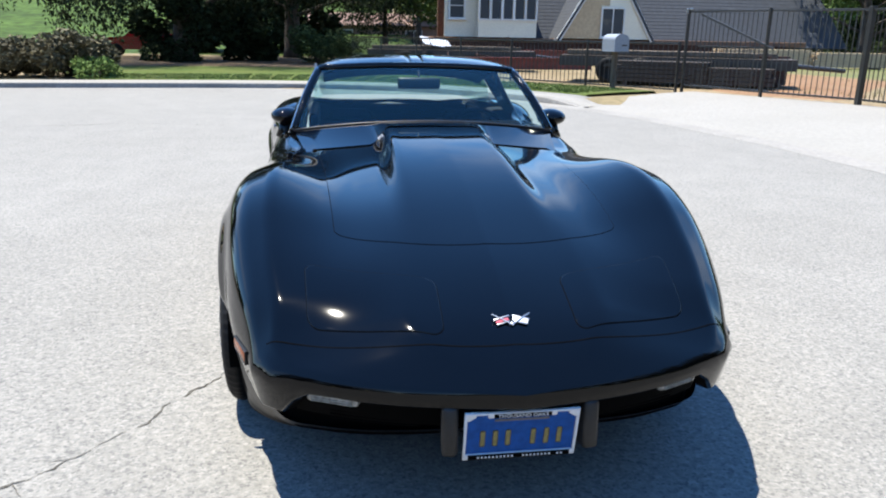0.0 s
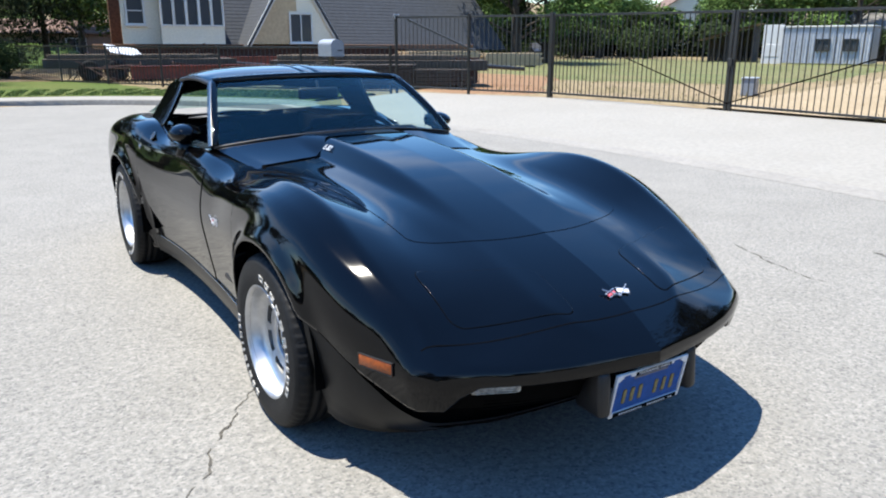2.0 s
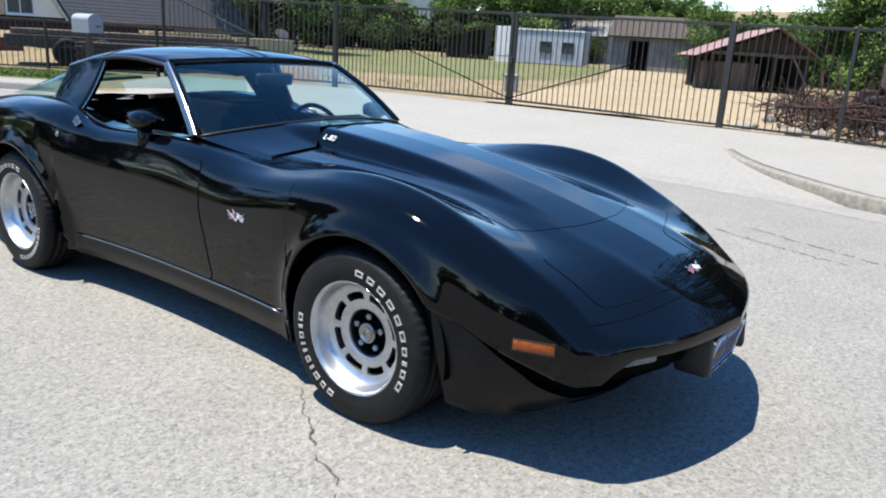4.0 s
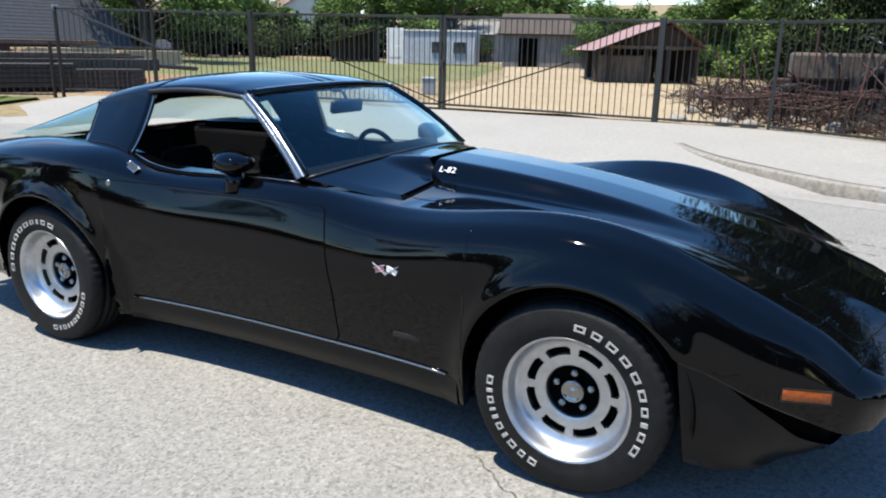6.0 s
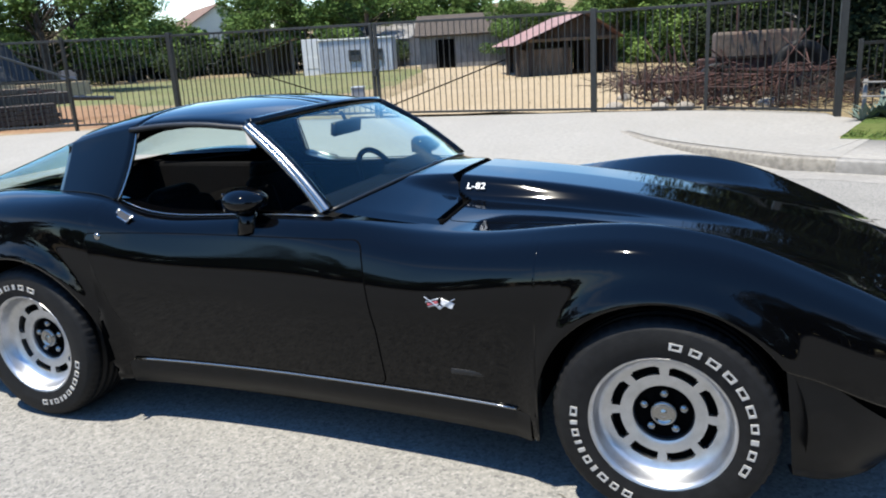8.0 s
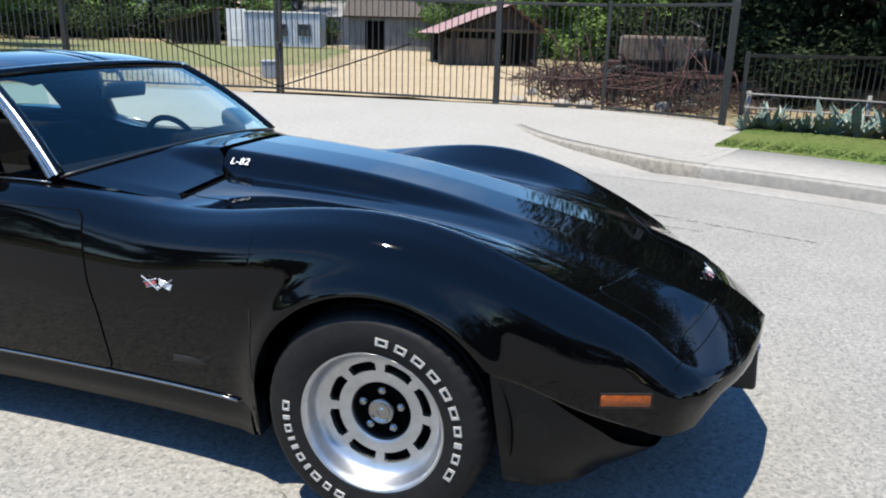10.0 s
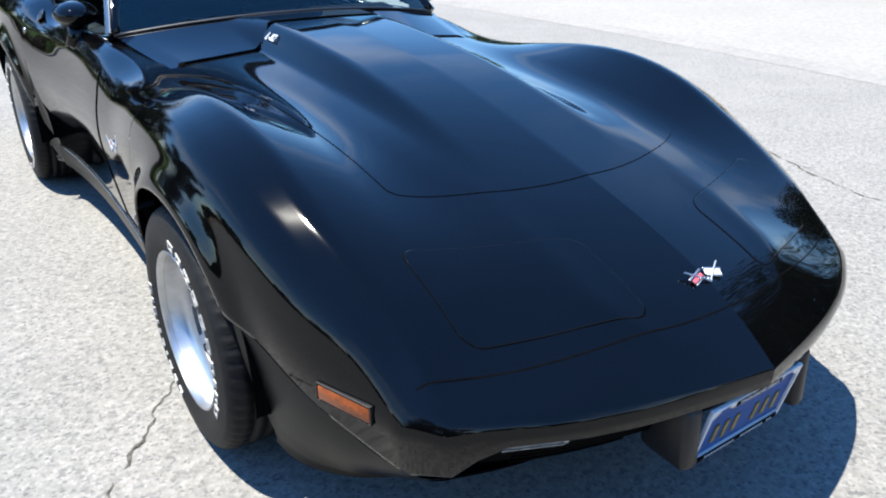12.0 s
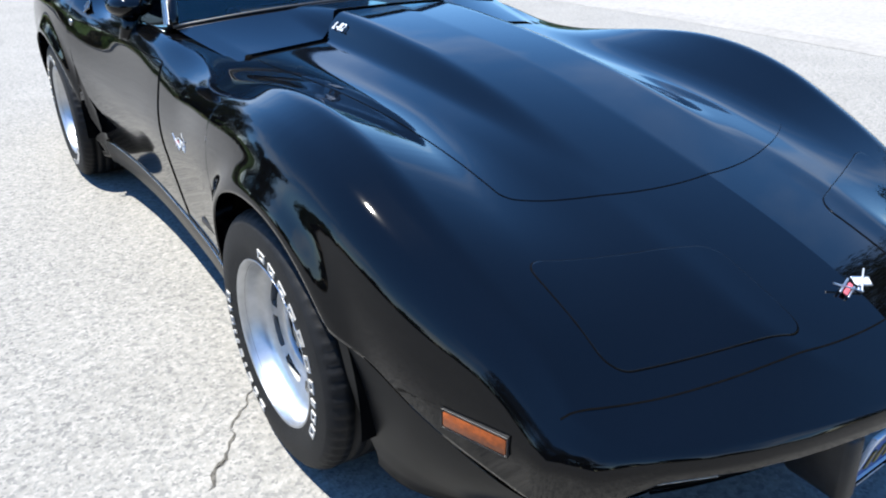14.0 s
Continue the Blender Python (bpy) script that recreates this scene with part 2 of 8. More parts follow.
def tube(bm, pts, r, sides=8, caps=True):
    """A round bar along points; r is one radius or one for each point."""
    pts = [Vector(p) for p in pts]
    rs = r if isinstance(r, (list, tuple)) else [r] * len(pts)
    rings, side = [], None
    for i, p in enumerate(pts):
        d = (pts[min(i + 1, len(pts) - 1)] - pts[max(i - 1, 0)]).normalized()
        if side is None:
            side = d.orthogonal().normalized()
        side = (side - d * side.dot(d)).normalized()
        up = d.cross(side)
        rings.append([bm.verts.new(p + rs[i] * (math.cos(a) * side + math.sin(a) * up)) for a in (2 * math.pi * k / sides for k in range(sides))])
    for a, b in zip(rings, rings[1:]):
        for k in range(sides):
            bm.faces.new((a[k], a[(k + 1) % sides], b[(k + 1) % sides], b[k]))
    if caps:
        bm.faces.new(rings[0][::-1])
        bm.faces.new(rings[-1])
    return bm


def lathe(profile, n=64, axis="x"):
    """A turned shape from (radius, along) pairs round the x axis."""
    bm = bmesh.new()
    rings = []
    for r, a in profile:
        rings.append([bm.verts.new((a, r * math.cos(t), r * math.sin(t))) for t in (2 * math.pi * k / n for k in range(n))])
    for a, b in zip(rings, rings[1:]):
        for k in range(n):
            bm.faces.new((a[k], b[k], b[(k + 1) % n], a[(k + 1) % n]))
    return bm


def grid_faces(rows, cols, flip=False):
    out = []
    for i in range(rows - 1):
        for j in range(cols - 1):
            a = i * cols + j
            f = (a, a + 1, a + cols + 1, a + cols)
            out.append(f[::-1] if flip else f)
    return out


def spline(xs, ys):
    """A natural cubic through the knots; returns a function on arrays."""
    x, y = np.array(xs, float), np.array(ys, float)
    n, h = len(x), np.diff(x)
    A, b = np.zeros((n, n)), np.zeros(n)
    A[0, 0] = A[-1, -1] = 1
    for i in range(1, n - 1):
        A[i, i - 1:i + 2] = h[i - 1], 2 * (h[i - 1] + h[i]), h[i]
        b[i] = 6 * ((y[i + 1] - y[i]) / h[i] - (y[i] - y[i - 1]) / h[i - 1])
    M = np.linalg.solve(A, b)

    def f(q):
        q = np.asarray(q, float)
        k = np.clip(np.searchsorted(x, q) - 1, 0, n - 2)
        d, u = h[k], np.clip(q, x[0], x[-1]) - x[k]
        w = d - u
        return (M[k] * w ** 3 + M[k + 1] * u ** 3) / (6 * d) + (y[k] / d - M[k] * d / 6) * w + (y[k + 1] / d - M[k + 1] * d / 6) * u
    return f


def knots(text):
    """A spline from "y:value y:value ..."."""
    pairs = [tuple(float(c) for c in w.split(":")) for w in text.split()]
    return spline([p[0] for p in pairs], [p[1] for p in pairs])


# ---- ground, road, kerbs ----
EDGE = [(-60, 9.5), (-40, 12.2), (-24, 14.6), (-14, 16.0), (-8, 16.6), (-4.5, 16.95), (-1.5, 17.05), (0.6, 16.6), (2.3, 15.5), (3.5, 14.1), (4.35, 12.7), (4.95, 11.3), (5.4, 9.4),
        (5.7, 7.4), (5.85, 5.0), (5.83, 3.0), (5.68, 1.2), (5.5, -0.4), (5.1, -1.7), (4.5, -2.9), (3.4, -4.6), (1.6, -6.5), (-1.5, -8.2), (-6, -9.6), (-14, -11.2), (-24, -12.5), (-40, -14), (-60, -15.5)]


def smooth_line(pts, n=8):
    P = np.array(pts, float)
    s = np.concatenate([[0], np.cumsum(np.hypot(*np.diff(P, axis=0).T))])
    fx, fy = spline(s, P[:, 0]), spline(s, P[:, 1])
    q = np.concatenate([np.linspace(a, b, n, endpoint=False) for a, b in zip(s, s[1:])] + [[s[-1]]])
    return np.stack([fx(q), fy(q)], 1)


LINE = smooth_line(EDGE, 6)
_d = np.gradient(LINE, axis=0)
_d /= np.hypot(_d[:, 0], _d[:, 1])[:, None]
OUT = np.stack([-_d[:, 1], _d[:, 0]], 1)          # away from the road


def inside_road(x, y):
    n, c = len(LINE), False
    j = n - 1
    for i in range(n):
        (xi, yi), (xj, yj) = LINE[i], LINE[j]
        if (yi > y) != (yj > y) and x < (xj - xi) * (y - yi) / (yj - yi) + xi:
            c = not c
        j = i
    return c


def road_gap(x, y):
    """Metres to the road's edge, negative on the road."""
    P, Q = LINE[:-1], LINE[1:]
    v, w = Q - P, np.array((x, y)) - P
    t = np.clip((v * w).sum(1) / (v * v).sum(1), 0, 1)
    d = np.hypot(*(w - t[:, None] * v).T).min()
    return -d if inside_road(x, y) else d


def ease(a, b, v):
    t = min(1.0, max(0.0, (v - a) / (b - a)))
    return t * t * (3 - 2 * t)


GATE_PTS = [(8.22, 14.95), (9.15, 13.0), (10.10, 11.04), (10.53, 6.50), (10.74, 2.30), (10.62, 0.40), (9.55, -1.48)]


def fence_gap(x, y):
    """Metres beyond the fence line, seen from the road; negative on the driveway."""
    P = np.array(GATE_PTS, float)
    best, side = 9.0, -1
    for (ax, ay), (bx, by) in zip(P, P[1:]):
        vx, vy = bx - ax, by - ay
        t = max(0.0, min(1.0, ((x - ax) * vx + (y - ay) * vy) / (vx * vx + vy * vy)))
        d = math.hypot(x - ax - t * vx, y - ay - t * vy)
        if d < best:
            best, side = d, (1 if vx * (y - ay) - vy * (x - ax) > 0 else -1)
    if y > 14.95 or y < -1.4:
        return 9.0 if side > 0 else best
    return best * side


def land(x, y):
    """Height of the open ground."""
    d = road_gap(x, y) if abs(x) < 75 and abs(y) < 75 else 60
    h = -0.12 + 0.22 * (ease(1.35, 1.7, d) if 3 < x < 12 and -5 < y < 2 else ease(-0.3, 0.6, d))
    if 4.2 < x < 10.9 and y < 13.8 and y - 12.0 < (x - 4.6) * 0.65 and y + 0.6 > -(x - 5.4) * 0.25:
        h = min(h, -0.12 + 0.30 * ease(-0.15, 0.45, fence_gap(x, y)))
    if d > 4:
        h += 0.05 * noise.noise((x * 0.13, y * 0.13, 3))
    r = math.hypot(x, y)
    h += 0.0 if r < 70 else 26 * ease(110, 420, r) * (0.75 + 0.6 * noise.noise((x * 0.006, y * 0.006, 0))) * ease(-0.2, 0.5, 0.35 + y / r)
    return h


def ground_mat():
    m = mat("dry_ground", (0.1683, 0.1287, 0.0792), 0.95, spec=0.15, grain=5, amount=0.28, blotch=0.25, blotch_amount=0.55, tint=(0.1089, 0.0941, 0.0445), bump=0.35, bump_scale=14)
    return m


def asphalt_mat():
    m = mat("worn_asphalt", (0.1633, 0.1609, 0.1535), 0.9, spec=0.2, grain=2.2, amount=0.05, blotch=0.35, blotch_amount=0.35, tint=(0.1336, 0.1312, 0.1237))
    t = m.node_tree
    p = t.nodes["Principled BSDF"]
    col = p.inputs["Base Color"].links[0].from_socket
    pos = t.nodes.new("ShaderNodeTexCoord").outputs["Object"]
    vor = t.nodes.new("ShaderNodeTexVoronoi")
    vor.inputs["Scale"].default_value = 105
    t.links.new(pos, vor.inputs["Vector"])
    sep = t.nodes.new("ShaderNodeSeparateColor")
    t.links.new(vor.outputs["Color"], sep.inputs[0])
    rmp = t.nodes.new("ShaderNodeValToRGB")
    e = rmp.color_ramp.elements
    e[0].position, e[0].color = 0.0, (0.62, 0.62, 0.63, 1)
    e[1].position, e[1].color = 1.0, (1.24, 1.22, 1.19, 1)
    for q, c in ((0.14, (0.80, 0.80, 0.80, 1)), (0.4, (0.98, 0.97, 0.95, 1)), (0.8, (1.08, 1.06, 1.03, 1))):
        k = e.new(q)
        k.color = c
    t.links.new(sep.outputs[0], rmp.inputs[0])
    mx = t.nodes.new("ShaderNodeMix")
    mx.data_type, mx.blend_type = "RGBA", "MULTIPLY"
    mx.inputs[0].default_value = 1
    t.links.new(col, mx.inputs[6])
    t.links.new(rmp.outputs[0], mx.inputs[7])
    coarse = t.nodes.new("ShaderNodeTexNoise")
    coarse.inputs["Scale"].default_value, coarse.inputs["Detail"].default_value, coarse.inputs["Roughness"].default_value = 34, 3, 0.65
    t.links.new(pos, coarse.inputs["Vector"])
    tone = t.nodes.new("ShaderNodeMapRange")
    tone.inputs["From Min"].default_value, tone.inputs["From Max"].default_value = 0.32, 0.68
    tone.inputs["To Min"].default_value, tone.inputs["To Max"].default_value = 0.82, 1.16
    t.links.new(coarse.outputs[0], tone.inputs[0])
    mz = t.nodes.new("ShaderNodeMix")
    mz.data_type, mz.blend_type = "RGBA", "MULTIPLY"
    mz.inputs[0].default_value = 1
    t.links.new(mx.outputs[2], mz.inputs[6])
    t.links.new(tone.outputs[0], mz.inputs[7])
    t.links.new(mz.outputs[2], p.inputs["Base Color"])
    b = t.nodes.new("ShaderNodeBump")
    b.inputs["Strength"].default_value, b.inputs["Distance"].default_value = 0.35, 0.003
    t.links.new(vor.outputs["Distance"], b.inputs["Height"])
    t.links.new(b.outputs[0], p.inputs["Normal"])
    return m


ASPHALT = asphalt_mat()
GROUND = ground_mat()
CONCRETE = mat("pale_concrete", (0.1906, 0.1832, 0.1683), 0.85, spec=0.25, grain=18, amount=0.10, blotch=0.6, blotch_amount=0.35, tint=(0.1584, 0.151, 0.1361), bump=0.15, bump_scale=90)
KERB_C = mat("kerb_concrete", (0.1832, 0.1757, 0.1633), 0.85, spec=0.25, grain=15, amount=0.14, blotch=1.1, blotch_amount=0.5, tint=(0.1188, 0.1138, 0.104), bump=0.15, bump_scale=90)
KERB_W = mat("weathered_kerb", (0.165, 0.152, 0.13), 0.9, grain=18, amount=0.25, blotch=2.5, blotch_amount=0.35, tint=(0.11, 0.098, 0.08), bump=0.2)
LAWN = mat("lawn_soil", (0.0495, 0.0718, 0.0173), 0.95, spec=0.1, grain=20, amount=0.4, blotch=0.7, blotch_amount=0.6, tint=(0.0842, 0.0842, 0.0297), bump=0.5, bump_scale=60)
GRASS = mat("grass_blades", (0.0594, 0.0941, 0.0173), 0.6, spec=0.25, island=0.5)
BANK = mat("bank_grass", (0.040, 0.068, 0.014), 0.95, spec=0.1, grain=1.5, amount=0.4, blotch=0.25, blotch_amount=0.7, tint=(0.02, 0.034, 0.009), bump=0.5, bump_scale=6)
DRY_LAWN = mat("dry_lawn", (0.088, 0.100, 0.043), 0.95, spec=0.1, grain=10, amount=0.3, blotch=0.35, blotch_amount=0.7, tint=(0.1336, 0.1089, 0.0594), bump=0.4, bump_scale=40)
RED_DIRT = mat("red_dirt", (0.160, 0.094, 0.055), 0.95, spec=0.1, grain=8, amount=0.25, blotch=0.8, blotch_amount=0.4, tint=(0.1782, 0.1237, 0.0792), bump=0.4, bump_scale=25)
STRAW = mat("pale_dirt", (0.2277, 0.1832, 0.1237), 0.95, spec=0.1, grain=7, amount=0.16, blotch=0.4, blotch_amount=0.4, tint=(0.1782, 0.1336, 0.0842), bump=0.35, bump_scale=25)
# soil at about half the open ground's tone, the canopy's shade being painted in
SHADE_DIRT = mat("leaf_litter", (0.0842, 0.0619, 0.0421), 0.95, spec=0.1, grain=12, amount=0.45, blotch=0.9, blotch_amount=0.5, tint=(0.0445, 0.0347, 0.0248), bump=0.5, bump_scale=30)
CRACK = mat("crack_dirt", (0.068, 0.064, 0.057), 1.0, spec=0.05, grain=40, amount=0.4)


def ground_sheet():
    rs = [0.0] + [1.5 * k for k in range(1, 17)] + [25, 26, 27.5, 29, 31, 34, 38, 44, 52, 62, 75, 90, 110, 135, 165, 200, 250, 310, 380, 460, 600, 900, 1500]
    n = 120
    vs, fs = [(0, 4, -0.12)], []
    for r in rs[1:]:
        for k in range(n):
            a = 2 * math.pi * k / n
            x, y = r * math.cos(a), 4 + r * math.sin(a)
            vs.append((x, y, land(x, y)))
    for k in range(n):
        fs.append((0, 1 + k, 1 + (k + 1) % n))
    for i in range(len(rs) - 2):
        a, b = 1 + i * n, 1 + (i + 1) * n
        for k in range(n):
            fs.append((a + k, b + k, b + (k + 1) % n, a + (k + 1) % n))
    return tagged(new("ground", mesh_data("ground", vs, fs, GROUND)), "dry tan ground with sparse weeds, rising to hills", "ground", kind="structure")


ground_sheet()


def road_sheet():
    bm = bmesh.new()
    vs = [bm.verts.new((x, y, 0)) for x, y in LINE]
    bm.faces.new(vs)
    bmesh.ops.triangulate(bm, faces=bm.faces)
    for f in bm.faces:
        if f.normal.z < 0:
            f.normal_flip()
    return tagged(new("road", bm_data("road", bm, ASPHALT)), "worn pale grey chip-seal asphalt street with cracks", "road", kind="structure")


road = road_sheet()


def strip(name, lo, hi, i0, i1, height, material, thick=0.14, joints=0):
    """A slab along the road's edge from offset lo to hi, between two indices of its line; height(i) is its top."""
    vs, fs = [], []
    for i in range(i0, i1 + 1):
        a, b = LINE[i] + OUT[i] * lo, LINE[i] + OUT[i] * hi
        z = height(i)
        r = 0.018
        for p, q in ((a, -thick), (a, z - r), (a + OUT[i] * r * 0.4, z - r * 0.35), (a + OUT[i] * r, z), (b, z), (b, -thick)):
            vs.append((p[0], p[1], q))
    return mesh_data(name, vs, grid_faces(i1 - i0 + 1, 6, True), material)


def at_index(x, y):
    return int(np.argmin(np.hypot(LINE[:, 0] - x, LINE[:, 1] - y)))


i_far, i_near = at_index(4.35, 12.7), at_index(5.5, -0.4)
N_LINE = len(LINE) - 1
rise_far = lambda i: 0.012 + 0.118 * ease(0, 5, i_far + 3 - i)
j_near = at_index(5.25, -1.15)
tagged(new("kerb", strip("kerb", 0.0, 0.16, 2, i_far + 3, rise_far, KERB_C)), "pale concrete kerb round the street, dropping at the driveway", "kerb", kind="structure")
tagged(new("kerb", strip("kerb", 0.0, 0.16, j_near, N_LINE - 2, lambda i: 0.13, KERB_C)), "pale concrete kerb curving away from the driveway", "kerb", kind="structure")
tagged(new("pavement", strip("pavement", 0.165, 1.15, 2, i_far + 3, lambda i: rise_far(i) + 0.004, CONCRETE)), "pale concrete pavement along the lawn", "pavement", kind="structure")
tagged(new("pavement", strip("pavement", 0.165, 1.55, j_near, N_LINE - 2, lambda i: 0.134, CONCRETE)), "pale concrete pavement beside the driveway", "pavement", kind="structure")


def gutter():
    """The flat concrete strip between asphalt and kerb."""
    vs = []
    for i in range(2, N_LINE - 1):
        for lo, z in ((-0.42, 0.002), (-0.40, 0.006), (0.005, 0.004)):
            p = LINE[i] + OUT[i] * lo
            vs.append((p[0], p[1], z))
    return mesh_data("gutter", vs, grid_faces(N_LINE - 3, 3, True), KERB_C)


tagged(new("gutter", gutter()), "flat concrete gutter between asphalt and kerb", "gutter", kind="structure")



def apron():
    """The driveway's slab, rising from the gutter to the gate."""
    edge = [LINE[i] for i in range(i_far - 1, i_near + 8)]
    outer = smooth_line([(8.35, 14.6), (9.25, 12.9), (10.15, 11.0), (10.55, 6.5), (10.72, 2.3), (10.6, 0.3), (9.6, -1.45), (8.7, -2.0)], 8)
    n, m = 60, 14
    E, O = np.array(edge), outer
    se, so = np.linspace(0, len(E) - 1, n), np.linspace(0, len(O) - 1, n)
    vs = []
    for k in range(n):
        a = np.array([np.interp(se[k], range(len(E)), E[:, c]) for c in (0, 1)])
        b = np.array([np.interp(so[k], range(len(O)), O[:, c]) for c in (0, 1)])
        for j in range(m):
            t = j / (m - 1)
            p = a + (b - a) * t
            z = 0.012 + 0.15 * ease(0, 1, t) * (0.75 if k > 50 else 1)
            vs.append((p[0], p[1], z if j else -0.02))
    return mesh_data("driveway", vs, grid_faces(n, m, True), CONCRETE)


tagged(new("driveway", apron()), "pale concrete driveway apron rising to the gate", "driveway", kind="structure")


def kerb_return():
    """The kerb that bends off the street up the driveway's side, sinking as it goes, and the raised concrete behind it."""
    C = smooth_line([tuple(LINE[j_near]), (5.43, -0.80), (5.88, -0.25), (6.71, 0.49), (7.5, 1.04), (8.29, 1.5)], 8)
    T = np.gradient(C, axis=0)
    T /= np.hypot(T[:, 0], T[:, 1])[:, None]
    kerb_v, slab_v = [], []
    n = len(C)
    for k in range(n):
        f = k / (n - 1)
        side = np.array((T[k, 1], -T[k, 0]))
        h = 0.004 + 0.116 * (1 - ease(0.25, 1.0, f))

        def level(o):
            p = C[k] + side * o
            near, far = max(0.0, road_gap(*p)), max(0.0, -fence_gap(*p))
            return p, 0.012 + 0.15 * ease(0, 1, near / (near + far + 0.01))
        p, z = level(0.0)
        for o, dz in ((0.0, -0.05), (0.006, h - 0.016), (0.014, h - 0.005), (0.03, h), (0.16, h + 0.002), (0.163, -0.05)):
            q = C[k] + side * o
            kerb_v.append((q[0], q[1], z + dz))
        for o, keep in ((0.163, 1.0), (0.5, 0.97), (1.0, 0.9 - 0.35 * f), (1.6, 0.86 - 0.86 * f)):
            p, z = level(o)
            slab_v.append((p[0], p[1], min(0.134, z + h * keep) + 0.003))
    tagged(new("kerb", mesh_data("kerb", kerb_v, grid_faces(n, 6, True), KERB_W)), "weathered tan concrete kerb bending up beside the driveway", "kerb", kind="structure")
    tagged(new("pavement", mesh_data("pavement", slab_v, grid_faces(n, 4, True), CONCRETE)), "raised concrete wing behind the bending kerb", "pavement", kind="structure")


kerb_return()


def sheet(name, outline, material, lift, label, category, step=1.0, wob=0.35):
    """A patch of other ground lying on the land, with an uneven rim."""
    c = np.mean(outline, axis=0)
    P = smooth_line(list(outline) + [outline[0]], 6)[:-1]
    rings = 7
    vs, fs = [(c[0], c[1], max(land(*c), 0.05) + lift)], []
    n = len(P)
    for r in range(1, rings + 1):
        for k, (x, y) in enumerate(P):
            t = r / rings
            q = c + (np.array((x, y)) - c) * t
            if r == rings:
                q += wob * noise.noise((x * 0.9, y * 0.9, 7)) * (np.array((x, y)) - c) / np.hypot(*(np.array((x, y)) - c))
            vs.append((q[0], q[1], land(*q) + lift - (0.03 if r == rings else 0)))
    for k in range(n):
        fs.append((0, 1 + k, 1 + (k + 1) % n))
    for r in range(rings - 1):
        a, b = 1 + r * n, 1 + (r + 1) * n
        for k in range(n):
            fs.append((a + k, b + k, b + (k + 1) % n, a + (k + 1) % n))
    me = mesh_data(name, vs, fs, material)
    if me.polygons[0].normal.z < 0:
        me.flip_normals()
    return tagged(new(name, me), label, category, kind="structure")


def verge(i0, i1, lo, hi, name, label, z=0.15):
    vs = []
    for i in range(i0, i1 + 1):
        for o, h in ((lo, z - 0.03), (lo + 0.06, z), ((lo + hi) / 2, z + 0.02), (hi, z + 0.01), (hi + 0.3, 0.02)):
            p = LINE[i] + OUT[i] * o
            vs.append((p[0], p[1], h))
    return tagged(new(name, mesh_data(name, vs, grid_faces(i1 - i0 + 1, 5, True), LAWN)), label, "lawn", kind="structure")


verge(at_index(-6.0, 16.9), i_far - 1, 1.15, 3.6, "lawn", "mown green lawn strip behind the pavement")
verge(i_near + 2, at_index(-6, -9.6), 1.55, 3.75, "lawn", "mown green lawn beside the driveway pavement")
sheet("lawn", [(16.5, 22), (18, 16.5), (20.5, 13.2), (26, 13.4), (36, 17), (52, 24), (58, 34), (48, 46), (36, 50), (24, 38)], DRY_LAWN, 0.035, "patchy dry green lawn inside the gate", "lawn", wob=0.9)
sheet("dirt_bank", [(9.4, 15.6), (11.2, 13.2), (14.2, 16.0), (19.5, 22), (18, 27), (12, 22)], RED_DIRT, 0.03, "bare reddish dirt beside the gate", "dirt", wob=0.5)
sheet("dirt_drive", [(11.3, 7.6), (11.4, 2.4), (11.4, -0.5), (17, 0.5), (29, 5), (44, 12), (70, 22), (95, 36), (92, 42), (62, 28.5), (40, 18), (26, 12), (17, 9.4)], STRAW, 0.05, "pale sandy dirt drive leading to the barns", "drive", wob=0.5)
# this sheet's dark colour stands for the shade below the trees
sheet("leaf_litter", [(-15, 27.0), (-7, 26.6), (-3, 27.2), (1.0, 26.8), (2.0, 30), (0, 38), (-8, 40), (-16, 34)], SHADE_DIRT, 0.03, "bare soil coloured dark for the shade under the trees", "soil", wob=0.7)

sheet("lawn", [(-6.6, 17.9), (-3, 18.3), (0.8, 18.0), (2.6, 18.8), (2.9, 22), (2.0, 26.5), (-2.5, 27.4), (-7, 27.0), (-9.5, 25.5), (-8.6, 22.0)], LAWN, 0.06, "sunlit green lawn running back to the shade of the trees", "lawn", wob=0.4)


def grass_bank():
    """The bright grassy slope behind the big trees."""
    xs, ys = np.linspace(-60, 6, 30), np.linspace(43, 95, 14)
    vs = [(x, y + 2 * noise.noise((x * 0.1, y * 0.1, 1)), 0.1 + 7.5 * ease(43, 95, y) * (0.8 + 0.3 * noise.noise((x * 0.05, 0, 4)))) for y in ys for x in xs]
    return tagged(new("grass_bank", mesh_data("grass_bank", vs, grid_faces(14, 30), BANK)), "bright green grassy slope behind the trees", "lawn", kind="structure")


grass_bank()


